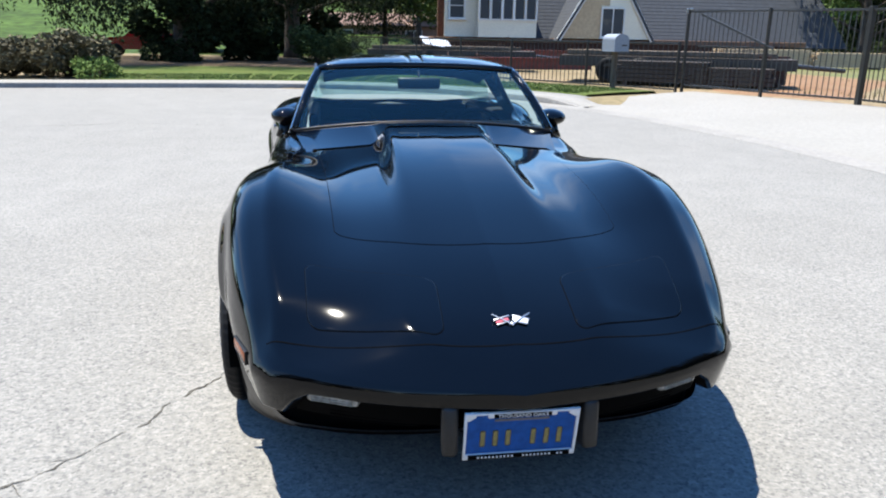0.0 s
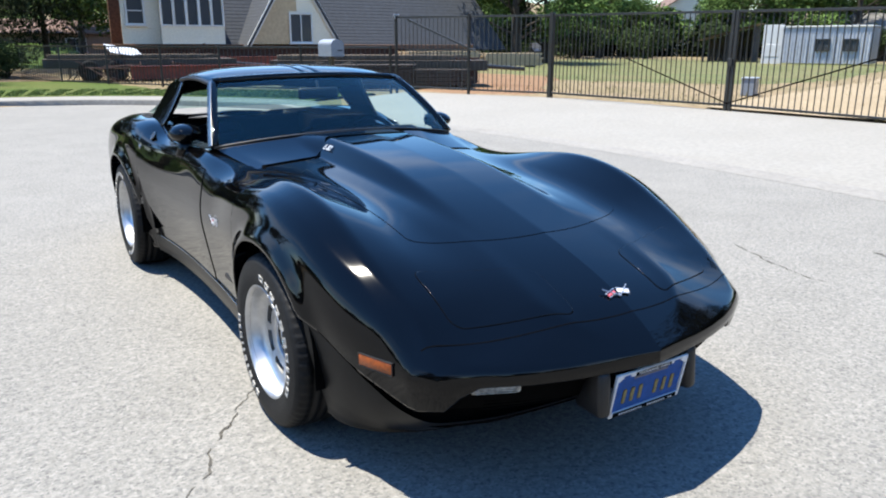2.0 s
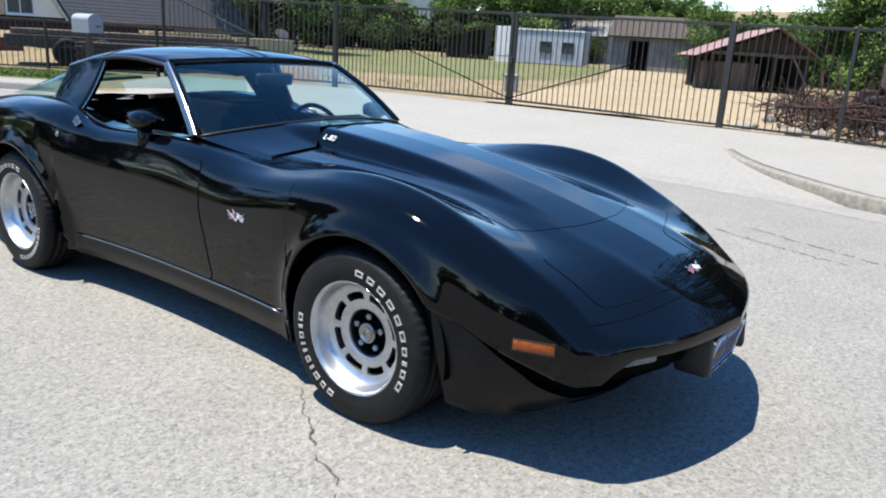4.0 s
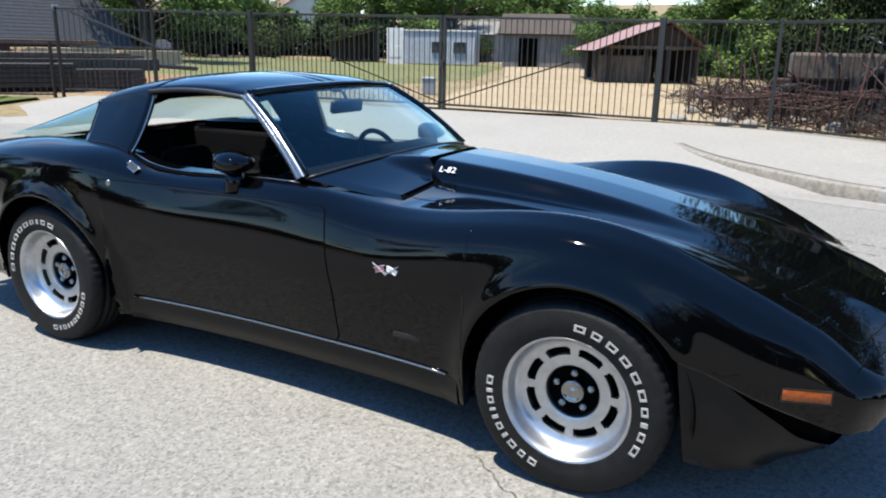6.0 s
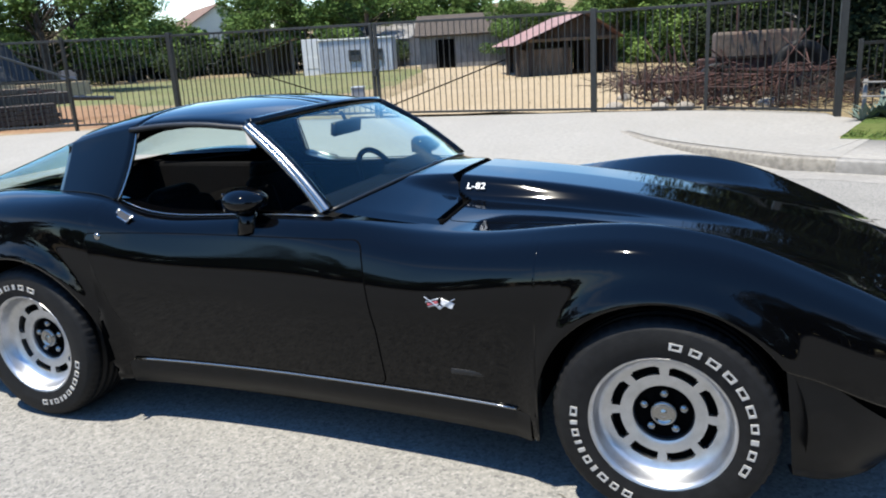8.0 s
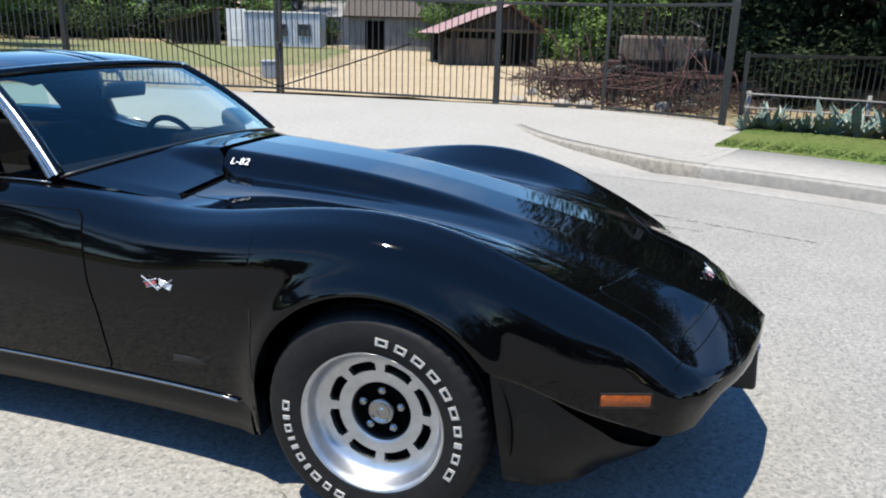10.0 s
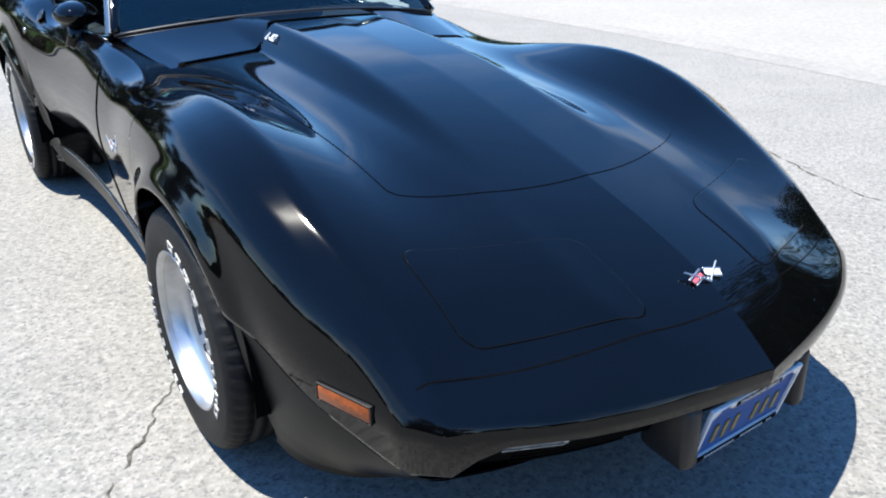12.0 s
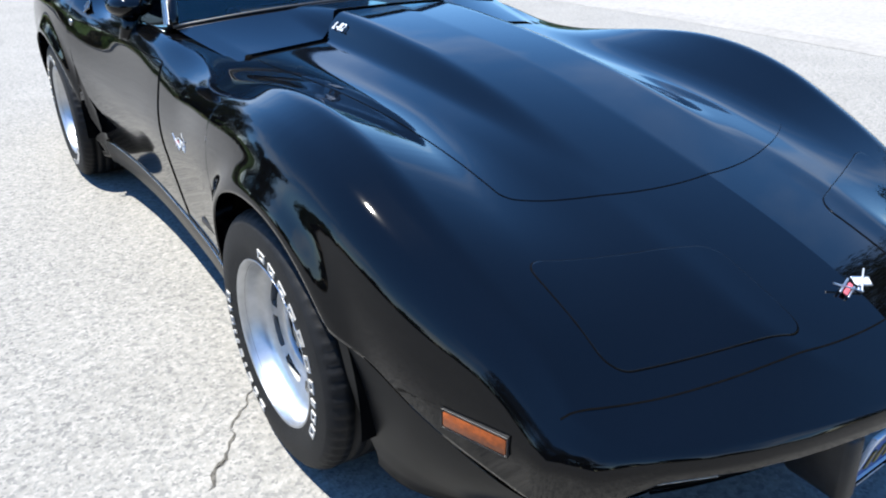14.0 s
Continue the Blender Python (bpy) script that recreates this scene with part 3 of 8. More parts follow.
def cracks():
    """Ragged cracks: short jagged lengths with breaks, crumbled edges and side branches."""
    random.seed(11)
    runs = [[(-1.75, -0.82), (-1.45, -0.55), (-1.298, -0.388), (-1.18, -0.25), (-1.08, -0.05), (-0.98, 0.09), (-0.9, 0.22), (-0.75, 0.36)],
            [(2.82, 0.67), (2.66, 0.36), (2.6, 0.2), (2.5, -0.1)], [(3.72, -0.15), (3.37, -0.93), (3.03, -1.82)], [(3.42, 0.03), (3.2, -0.5), (3.06, -1.03)],
            [(-5.5, 8.6), (-3.5, 9.2), (-2.0, 9.0)]]
    for run, breadth in zip(runs, (0.0052, 0.0085, 0.010, 0.010, 0.010)):
        verts, faces = [], []

        def length(pts, wide):
            for i, (x, y) in enumerate(pts):
                a, b = pts[max(i - 1, 0)], pts[min(i + 1, len(pts) - 1)]
                d = Vector((b[0] - a[0], b[1] - a[1]))
                d.normalize()
                w = wide * (0.25 + 1.5 * abs(noise.noise((x * 9, y * 9, 5)))) * (0.15 if i in (0, len(pts) - 1) else 1)
                u, v = w * random.uniform(0.5, 1.5), w * random.uniform(0.5, 1.5)
                verts.extend([(x - d.y * u, y + d.x * u, 0.0025), (x + d.y * v, y - d.x * v, 0.0025)])
                if i:
                    k = len(verts) - 4
                    faces.append((k, k + 1, k + 3, k + 2))
        pts = []
        for (ax, ay), (bx, by) in zip(run, run[1:]):
            n = max(6, int(math.hypot(bx - ax, by - ay) / 0.018))
            for k in range(n):
                t = k / n
                x, y = ax + (bx - ax) * t, ay + (by - ay) * t
                s = 0.028 * noise.noise((x * 7, y * 7, 2)) + 0.014 * noise.noise((x * 25, y * 25, 3))
                d = Vector((bx - ax, by - ay)).normalized()
                pts.append((x - d.y * s + random.uniform(-0.004, 0.004), y + d.x * s + random.uniform(-0.004, 0.004)))
        i = 0
        while i < len(pts) - 3:
            n = random.randint(5, 16)
            length(pts[i:i + n], breadth)
            if random.random() < 0.45:
                x, y = pts[min(i + n // 2, len(pts) - 1)]
                turn = random.uniform(0, math.tau)
                br = [(x, y)]
                for q in range(random.randint(2, 5)):
                    turn += random.uniform(-0.6, 0.6)
                    br.append((br[-1][0] + 0.02 * math.cos(turn), br[-1][1] + 0.02 * math.sin(turn)))
                length(br, 0.6 * breadth)
            i += n + random.choice((-1, -1, 0, 1))
        me = mesh_data("crack", verts, faces, CRACK, False)
        part("crack", me, CRACK, road)


cracks()


# ---- the car: y runs from the front axle to the tail, x to its left side, z up ----
_nx = np.linspace(0, 0.712, 200)
_ny = spline([0, 0.17, 0.33, 0.46, 0.55, 0.625, 0.678, 0.712], [-1.063, -1.036, -1.000, -0.958, -0.918, -0.877, -0.838, -0.79])(_nx)
W_BODY = knots("-0.79:0.712 -0.70:0.740 -0.58:0.783 -0.4:0.825 -0.2:0.847 0:0.856 0.25:0.849 0.5:0.833 0.7:0.817 1.0:0.803 1.3:0.794 1.6:0.797 1.9:0.815 2.2:0.845 2.49:0.858 2.8:0.852 3.1:0.825 3.4:0.775 3.55:0.735 3.64:0.66")


def half_width(y):
    return float(np.interp(y, _ny, _nx)) if y < -0.79 else float(W_BODY(y)) + 0.006 + 0.0078 * max(0.0, y + 0.4)


Z_MID = knots("-1.065:0.480 -1.0:0.522 -0.9:0.582 -0.8:0.626 -0.6:0.693 -0.4:0.746 -0.2:0.795 0:0.838 0.25:0.880 0.5:0.908 0.75:0.927 1.0:0.938 1.3:0.94 2.6:0.93 2.9:0.905 3.2:0.875 3.4:0.845 3.64:0.80")
D_ONE = knots("-1.065:0.0 -1.0:0.010 -0.9:0.014 -0.6:0.013 -0.3:0.008 0:0.005 0.5:0.004 1.0:0.004 1.4:0.01 2.6:0.01 3.64:0.01")
D_TWO = knots("-1.065:0.0 -1.0:0.012 -0.9:0.016 -0.6:0.015 -0.35:0.015 -0.15:0.026 0:0.041 0.25:0.061 0.5:0.072 0.8:0.077 1.0:0.066 1.4:0.05 2.6:0.015 3.64:0.015")
Z_VAL = knots("-1.065:0.474 -1.0:0.508 -0.85:0.542 -0.76:0.588 -0.7:0.619 -0.6:0.660 -0.5:0.689 -0.38:0.717 -0.25:0.745 -0.1:0.768 0.1:0.788 0.4:0.808 0.7:0.829 1.0:0.858 1.3:0.866 1.9:0.87 2.2:0.89 2.6:0.91 2.9:0.898 3.2:0.87 3.4:0.842 3.64:0.795")
Z_CREST = knots("-1.065:0.470 -1.0:0.490 -0.85:0.527 -0.76:0.574 -0.68:0.614 -0.6:0.656 -0.5:0.707 -0.38:0.762 -0.26:0.813 -0.12:0.854 0.05:0.876 0.2:0.873 0.4:0.849 0.6:0.824 0.85:0.824 1.1:0.854 1.3:0.861 1.5:0.858 1.7:0.850 1.88:0.853 1.98:0.870 2.1:0.910 2.4:0.936 2.6:0.936 2.9:0.912 3.2:0.868 3.4:0.835 3.64:0.785")
F_CREST = knots("-1.065:0.88 -0.95:0.915 -0.85:0.925 -0.76:0.895 -0.6:0.85 -0.3:0.815 0:0.80 0.5:0.81 0.9:0.84 1.2:0.88 1.5:0.89 2.0:0.86 2.5:0.82 3.0:0.80 3.64:0.80")
Z_SHO = knots("-1.065:0.462 -0.95:0.468 -0.85:0.488 -0.7:0.556 -0.5:0.650 -0.3:0.743 -0.1:0.805 0.1:0.824 0.4:0.800 0.8:0.776 1.1:0.804 1.5:0.818 1.8:0.820 2.0:0.846 2.3:0.884 2.6:0.880 3.0:0.838 3.4:0.765 3.64:0.73")
Z_MAX = knots("-1.065:0.446 -0.95:0.447 -0.85:0.450 -0.7:0.466 -0.5:0.522 -0.3:0.60 0:0.68 0.4:0.66 0.8:0.62 1.5:0.64 2.2:0.70 2.5:0.72 3.0:0.66 3.64:0.60")
Z_WST = knots("-1.065:0.412 -0.85:0.408 -0.7:0.40 -0.5:0.42 -0.3:0.47 0:0.52 0.5:0.47 1.5:0.44 2.5:0.50 3.64:0.45")
F_LOW = knots("-1.065:0.93 -0.7:0.965 -0.3:0.96 0:0.955 0.5:0.925 1.5:0.905 2.2:0.915 2.6:0.93 3.64:0.91")
Z_LOW = knots("-1.065:0.385 -0.85:0.345 -0.6:0.30 -0.3:0.24 0:0.20 0.5:0.175 1.5:0.17 2.5:0.20 3.64:0.28")
SEAM = knots("-1.065:0.430 -0.95:0.429 -0.905:0.426 -0.885:0.405 -0.865:0.362 -0.83:0.343 -0.79:0.338 -0.7:0.362 -0.55:0.42 -0.37:0.50 -0.2:0.56")
HUB_F, HUB_R, ARCH = (0.0, 0.320), (2.489, 0.325), 0.372
_sections = {}


def folded_path(P, radii, n):
    """Straight runs between the corners P, each corner rounded over its own length; n samples from corner to corner."""
    P = np.array(P, float)
    L = np.hypot(*np.diff(P, axis=0).T)
    t = np.linspace(0, 1, 12)[:, None]
    ins, outs = [P[:1]], []
    for i in range(1, len(P) - 1):
        d = min(radii[i - 1], 0.49 * L[i - 1], 0.49 * L[i])
        a, c = P[i] + (P[i - 1] - P[i]) * d / L[i - 1], P[i] + (P[i + 1] - P[i]) * d / L[i]
        u = t * 0.5
        first = (1 - u) ** 2 * a + 2 * u * (1 - u) * P[i] + u ** 2 * c
        u = 0.5 + t * 0.5
        second = (1 - u) ** 2 * a + 2 * u * (1 - u) * P[i] + u ** 2 * c
        outs.append(first)
        ins.append(second)
    outs.append(P[-1:])
    runs = []
    for lead, tail in zip(ins, outs):
        Q = np.concatenate([lead, tail])
        s = np.concatenate([[0], np.cumsum(np.hypot(*np.diff(Q, axis=0).T))])
        q = np.linspace(0, s[-1], n, endpoint=False)
        runs.append(np.stack([np.interp(q, s, Q[:, 0]), np.interp(q, s, Q[:, 1])], 1))
    return np.concatenate(runs + [P[-1:]])


def flare(y, z):
    out = 0.0
    for (cy, cz) in (HUB_F, HUB_R):
        r = np.hypot(y - cy, np.maximum(z, cz - 0.12) - cz)
        out = out + 0.026 * np.exp(-((np.maximum(r, ARCH) - ARCH) / 0.048) ** 2)
    return out


def section(y):
    """The body's half outline at y, from the middle of the top down to the sill: dense points, and where the crest lies."""
    key = round(y, 4)
    if key in _sections:
        return _sections[key]
    w = half_width(y)
    k = min(1.0, w / 0.70)
    zc = float(Z_MID(y))
    z1 = zc - float(D_ONE(y))
    z2 = zc - float(D_TWO(y))
    fc = float(F_CREST(y))
    pts = [(0, zc), (0.222 * k, z1), (0.285 * k, z2), (0.45 * k, float(Z_VAL(y))), (fc * w, float(Z_CREST(y))), ((0.966 + 0.014 * (1 - ease(-0.9, -0.5, y)) - 0.020 * ease(0.35, 0.8, y) * (1 - ease(1.9, 2.3, y))) * w, float(Z_SHO(y))), (w, float(Z_MAX(y))),
           ((0.985 - 0.017 * ease(0.2, 0.6, y) * (1 - ease(1.9, 2.4, y))) * w, float(Z_WST(y))), (float(F_LOW(y)) * w, float(Z_LOW(y)))]
    if y < -0.5:
        # the nose's upper skin falls as one flat wedge to its sharp front edge
        for i in range(6):
            x, z = pts[i]
            back = y - float(np.interp(x, _nx, _ny))
            wedge = 0.468 - 0.006 * (x / 0.7) + 0.84 * back
            gap = 0.5 * (z - wedge)
            fall = min(z, z - gap - math.sqrt(gap * gap + 0.005 ** 2) + 0.005)
            pts[i] = (x, z + (fall - z) * ease(-0.5, -0.66, y))
        pts[5] = (pts[5][0], max(pts[5][1], pts[6][1] + 0.012))
    front = ease(-0.9, -0.3, y)
    D = folded_path(pts, (0.020, 0.016, 0.12, 0.014 + 0.010 * front + 0.044 * ease(1.0, 1.4, y), 0.012 + 0.068 * front, 0.008 + 0.112 * front, 0.02 + 0.10 * front), 28)
    fade = np.clip((Z_SHO(y) + 0.02 - D[:, 1]) / 0.06, 0, 1)
    D[:, 0] += fade * flare(y, D[:, 1])
    _sections[key] = (D, 4 * 28)
    return _sections[key]


def top_z(y, x):
    D, c = section(y)
    n = c + 30
    return float(np.interp(abs(x), D[:n, 0], D[:n, 1]))


def side_x(y, z):
    D, c = section(y)
    s = D[c:][::-1]
    return float(np.interp(z, s[:, 1], s[:, 0]))


def sill(y):
    z = 0.185
    if y < -0.2:
        z = float(SEAM(y))
    for (cy, cz) in (HUB_F, HUB_R):
        if abs(y - cy) < ARCH:
            z = max(z if y < 0 else 0, cz + math.sqrt(ARCH ** 2 - (y - cy) ** 2))
    if y > HUB_R[0] + ARCH:
        z = 0.24
    return z


def stations():
    ys = list(np.arange(-1.0, 3.64, 0.03)) + list(np.arange(0.74, 0.84, 0.006)) + [-1.063, -1.058, -1.05, -1.04, -1.03, -1.015, 3.62, 3.64]
    for cy, _ in (HUB_F, HUB_R):
        ys += [cy + ARCH * math.cos(a) for a in np.linspace(0.02, math.pi - 0.02, 44)]
        ys += [cy - ARCH - 0.0006, cy - ARCH + 0.0006, cy + ARCH - 0.0006, cy + ARCH + 0.0006]
    out = []
    for y in sorted(ys):
        if not out or y - out[-1] > 0.0009:
            out.append(y)
    return out


YS = stations()
N_TOP, N_SIDE = 72, 44
BELT_Y0, BELT_Y1 = 1.055, 3.06


def cowl_y(x):
    """Where the bonnet ends: further back over its raised middle."""
    return 0.818 - 0.066 * ease(0.255, 0.30, abs(x))


def body_shell():
    """Both halves of the painted shell, with wheel arches, and folded rims along every open edge."""
    verts, faces, under = [], [], []
    for sign in (1, -1):
        base = len(verts)
        cols = N_TOP + N_SIDE + 2
        for y in YS:
            D, c = section(y)
            a = D[:c + 1]
            s = np.concatenate([[0], np.cumsum(np.hypot(*np.diff(a, axis=0).T))])
            q = np.linspace(0, s[-1], N_TOP)
            up = np.stack([np.interp(q, s, a[:, 0]), np.interp(q, s, a[:, 1])], 1)
            b = D[c:]
            zl = min(sill(y), D[c, 1] - 0.02)
            keep = b[b[:, 1] > zl]
            xl = np.interp(zl, b[::-1, 1], b[::-1, 0])
            b = np.concatenate([keep, [[xl, zl]]])
            s = np.concatenate([[0], np.cumsum(np.hypot(*np.diff(b, axis=0).T))])
            q = np.linspace(0, s[-1], N_SIDE + 1)[1:]
            dn = np.stack([np.interp(q, s, b[:, 0]), np.interp(q, s, b[:, 1])], 1)
            row = [(x, y, z) for x, z in np.concatenate([up, dn])]
            x, _, z = row[-1]
            if y < -0.79:
                f = ease(-1.065, -0.79, y)
                row += [(x * 0.985, y + 0.006, z - 0.006), (max(0, x - 0.05) if f > 0.6 else x * (0.88 + 0.06 * f), y + 0.06 * (1 - f), z + 0.012)]
            else:
                row += [(x - 0.006, y, z - 0.004 if sill(y) < 0.2 else z + 0.002), (x - 0.05, y, z + 0.004)]
            zm, cut = float(Z_MAX(y)), 1 - ease(-0.95, -0.6, y)
            row = [(px, py + 0.12 * cut * max(0.0, zm - pz), pz) for px, py, pz in row]
            verts += [(sign * p[0], p[1], p[2]) for p in row]
        for i in range(len(YS) - 1):
            y = 0.5 * (YS[i] + YS[i + 1])
            for j in range(cols - 1):
                if BELT_Y0 < y < BELT_Y1 and j < N_TOP - 11:
                    continue
                a = base + i * cols + j
                if cowl_y(verts[a][0]) < y <= BELT_Y0 and abs(verts[a][0]) < 0.60 and j < N_TOP:
                    continue
                if y < -0.55 and j >= cols - 2:
                    under.append(len(faces))
                f = (a, a + 1, a + cols + 1, a + cols)
                faces.append(f if sign > 0 else f[::-1])
    me = mesh_data("body", verts, faces, (PAINT, MATTE))
    for f in under:
        me.polygons[f].material_index = 1
    return me


def patch(name, rows, surf, material, lift, skirt=0.004):
    """A panel lying on the body: rows of (a, b0, b1), surf(a, b) -> place and lift direction; the rim folds down."""
    verts, m = [], 18
    for a, b0, b1 in rows:
        for j in range(m):
            t = j / (m - 1)
            verts.append(surf(a, b0 + (b1 - b0) * t, lift))
    n = len(rows)
    faces = grid_faces(n, m)
    rim = [j for j in range(m)] + [i * m + m - 1 for i in range(1, n)] + [(n - 1) * m + j for j in range(m - 2, -1, -1)] + [i * m for i in range(n - 2, 0, -1)]
    k0 = len(verts)
    for low in (0.0, skirt):
        for r in rim:
            i, j = divmod(r, m)
            a, b0, b1 = rows[i]
            verts.append(surf(a, b0 + (b1 - b0) * j / (m - 1), lift - low))
    k1 = k0 + len(rim)
    for q in range(len(rim)):
        p = (q + 1) % len(rim)
        faces.append((k0 + q, k1 + q, k1 + p, k0 + p))
    return mesh_data(name, verts, faces, material)


def rounded_rows(a0, a1, lo, hi, r, n=22, grow=0.0):
    """Rows of a four-sided panel between two edge functions, its corners rounded by r."""
    out = []
    for t in np.linspace(0, 1, n):
        u = 0.5 - 0.5 * math.cos(math.pi * t)
        a = a0 - grow + (a1 - a0 + 2 * grow) * u
        d = min(a - (a0 - grow), (a1 + grow) - a)
        cut = r - math.sqrt(max(0, r * r - (r - min(d, r)) ** 2))
        ac = min(max(a, a0), a1)
        out.append((a, lo(ac) - grow + cut, hi(ac) + grow - cut))
    return out


def on_top(y, x, h):
    e = 0.01
    z = top_z(y, x)
    nx = -(top_z(y, x + e) - top_z(y, x - e)) / (2 * e)
    ny = -(top_z(y + e, x) - top_z(y - e, x)) / (2 * e)
    n = Vector((nx, ny, 1)).normalized()
    return (x + n.x * h, y + n.y * h, z + n.z * h)


def on_side(sign):
    def f(z, y, h):
        e = 0.01
        x = side_x(y, z)
        nz = -(side_x(y, z + e) - side_x(y, z - e)) / (2 * e)
        ny = -(side_x(y + e, z) - side_x(y - e, z)) / (2 * e)
        n = Vector((1, ny, nz)).normalized()
        return (sign * (x + n.x * h), y + n.y * h, z + n.z * h)
    return f


car = thing("sports_car", "glossy black two-seat sports coupe parked on pale asphalt, T-top roof on", "car", pose(0.006, 0, 0, 0, 0, -0.45))
body = part("body", body_shell(), PAINT, car, "glossy black painted shell with high wheel arches")


def hood_edge(y):
    return float(np.interp(y, [-0.375, 0.1, 0.45, 0.77], [0.477, 0.502, 0.522, 0.545]))


# bonnet with its raised middle
rows = rounded_rows(-0.375, 0.818, lambda y: -hood_edge(y), hood_edge, 0.022, 60)
rows_gap = rounded_rows(-0.375, 0.818, lambda y: -hood_edge(y), hood_edge, 0.024, 60, grow=0.0015)


def bow(y, x):
    """The bonnet's front edge runs forward in the middle."""
    y -= (0.818 - cowl_y(x)) * ease(0.35, 0.818, y)
    return y - 0.13 * (1 - min(1, abs(x) / 0.475) ** 2) * max(0, 1 - (y + 0.375) / 0.5)


def patch_top(name, rws, material, lift, skirt=0.004, m=18):
    verts = []
    for a, b0, b1 in rws:
        for j in range(m):
            x = b0 + (b1 - b0) * j / (m - 1)
            verts.append(on_top(bow(a, x), x, lift))
    n = len(rws)
    faces = [f[::-1] for f in grid_faces(n, m)]
    rim = list(range(m)) + [i * m + m - 1 for i in range(1, n)] + [(n - 1) * m + j for j in range(m - 2, -1, -1)] + [i * m for i in range(n - 2, 0, -1)]
    k0 = len(verts)
    for low in (0.0, skirt):
        for r in rim:
            i, j = divmod(r, m)
            a, b0, b1 = rws[i]
            x = b0 + (b1 - b0) * j / (m - 1)
            verts.append(on_top(bow(a, x), x, lift - low))
    k1 = k0 + len(rim)
    for q in range(len(rim)):
        p = (q + 1) % len(rim)
        faces.append((k0 + q, k0 + p, k1 + p, k1 + q))
    me = mesh_data(name, verts, faces, material)
    if me.polygons[len(me.polygons) // 3].normal.z < 0:
        me.flip_normals()
    return me


bonnet = part("bonnet", patch_top("bonnet", rows, PAINT, 0.0016, 0.0014, 81), PAINT, car, "black bonnet with a raised centre")
part("shut_line", patch_top("shut_line", rows_gap, MATTE, 0.0007, 0.0006, 81), MATTE, bonnet)

# pop-up headlamp covers
for sign in (1, -1):
    lo = (lambda y: 0.19) if sign > 0 else (lambda y: -float(np.interp(y, [-0.89, -0.67], [0.555, 0.568])))
    hi = (lambda y: float(np.interp(y, [-0.89, -0.67], [0.555, 0.568]))) if sign > 0 else (lambda y: -0.19)

    def cover(name, grow, material, lift, r, sk):
        me_rows = rounded_rows(-0.893, -0.672, lo, hi, r, 24, grow=grow)
        verts, m = [], 22
        for a, b0, b1 in me_rows:
            for j in range(m):
                x = b0 + (b1 - b0) * j / (m - 1)
                verts.append(on_top(a + 0.33 * (abs(x) - 0.19), x, lift))
        n = len(me_rows)
        faces = [f[::-1] for f in grid_faces(n, m)]
        rim = list(range(m)) + [i * m + m - 1 for i in range(1, n)] + [(n - 1) * m + j for j in range(m - 2, -1, -1)] + [i * m for i in range(n - 2, 0, -1)]
        k0 = len(verts)
        # a narrow rounded lip that catches the light
        for out, low in ((0.0, 0.0), (0.0011, 0.25 * sk), (0.0017, sk)):
            wider = rounded_rows(-0.893, -0.672, lo, hi, r, 24, grow=grow + out)
            for q in rim:
                i, j = divmod(q, m)
                a, b0, b1 = wider[i]
                x = b0 + (b1 - b0) * j / (m - 1)
                verts.append(on_top(a + 0.33 * (abs(x) - 0.19), x, lift - low))
        for ring in (k0, k0 + len(rim)):
            for q in range(len(rim)):
                p = (q + 1) % len(rim)
                faces.append((ring + q, ring + p, ring + len(rim) + p, ring + len(rim) + q))
        me = mesh_data(name, verts, faces, material)
        if me.polygons[len(me.polygons) // 3].normal.z < 0:
            me.flip_normals()
        return me

    hl = part("headlamp_cover", cover("headlamp_cover", 0.0, PAINT, 0.0022, 0.035, 0.0018), PAINT, car, "closed black pop-up headlamp cover")
    part("shut_line", cover("shut_line", 0.0017, MATTE, 0.0014, 0.037, 0.0013), MATTE, hl)

# the joint between the flexible nose skin and the shell, just ahead of the lamp covers
sv = []
for x in np.linspace(-0.672, 0.672, 90):
    y = -0.940 + 0.165 * (abs(x) / 0.672) ** 1.7
    sv += [on_top(y - 0.0014, x, 0.0008), on_top(y + 0.0014, x, 0.0008)]
me = mesh_data("nose_joint", sv, grid_faces(90, 2), MATTE)
if me.polygons[45].normal.z < 0:
    me.flip_normals()
part("nose_joint", me, MATTE, car)

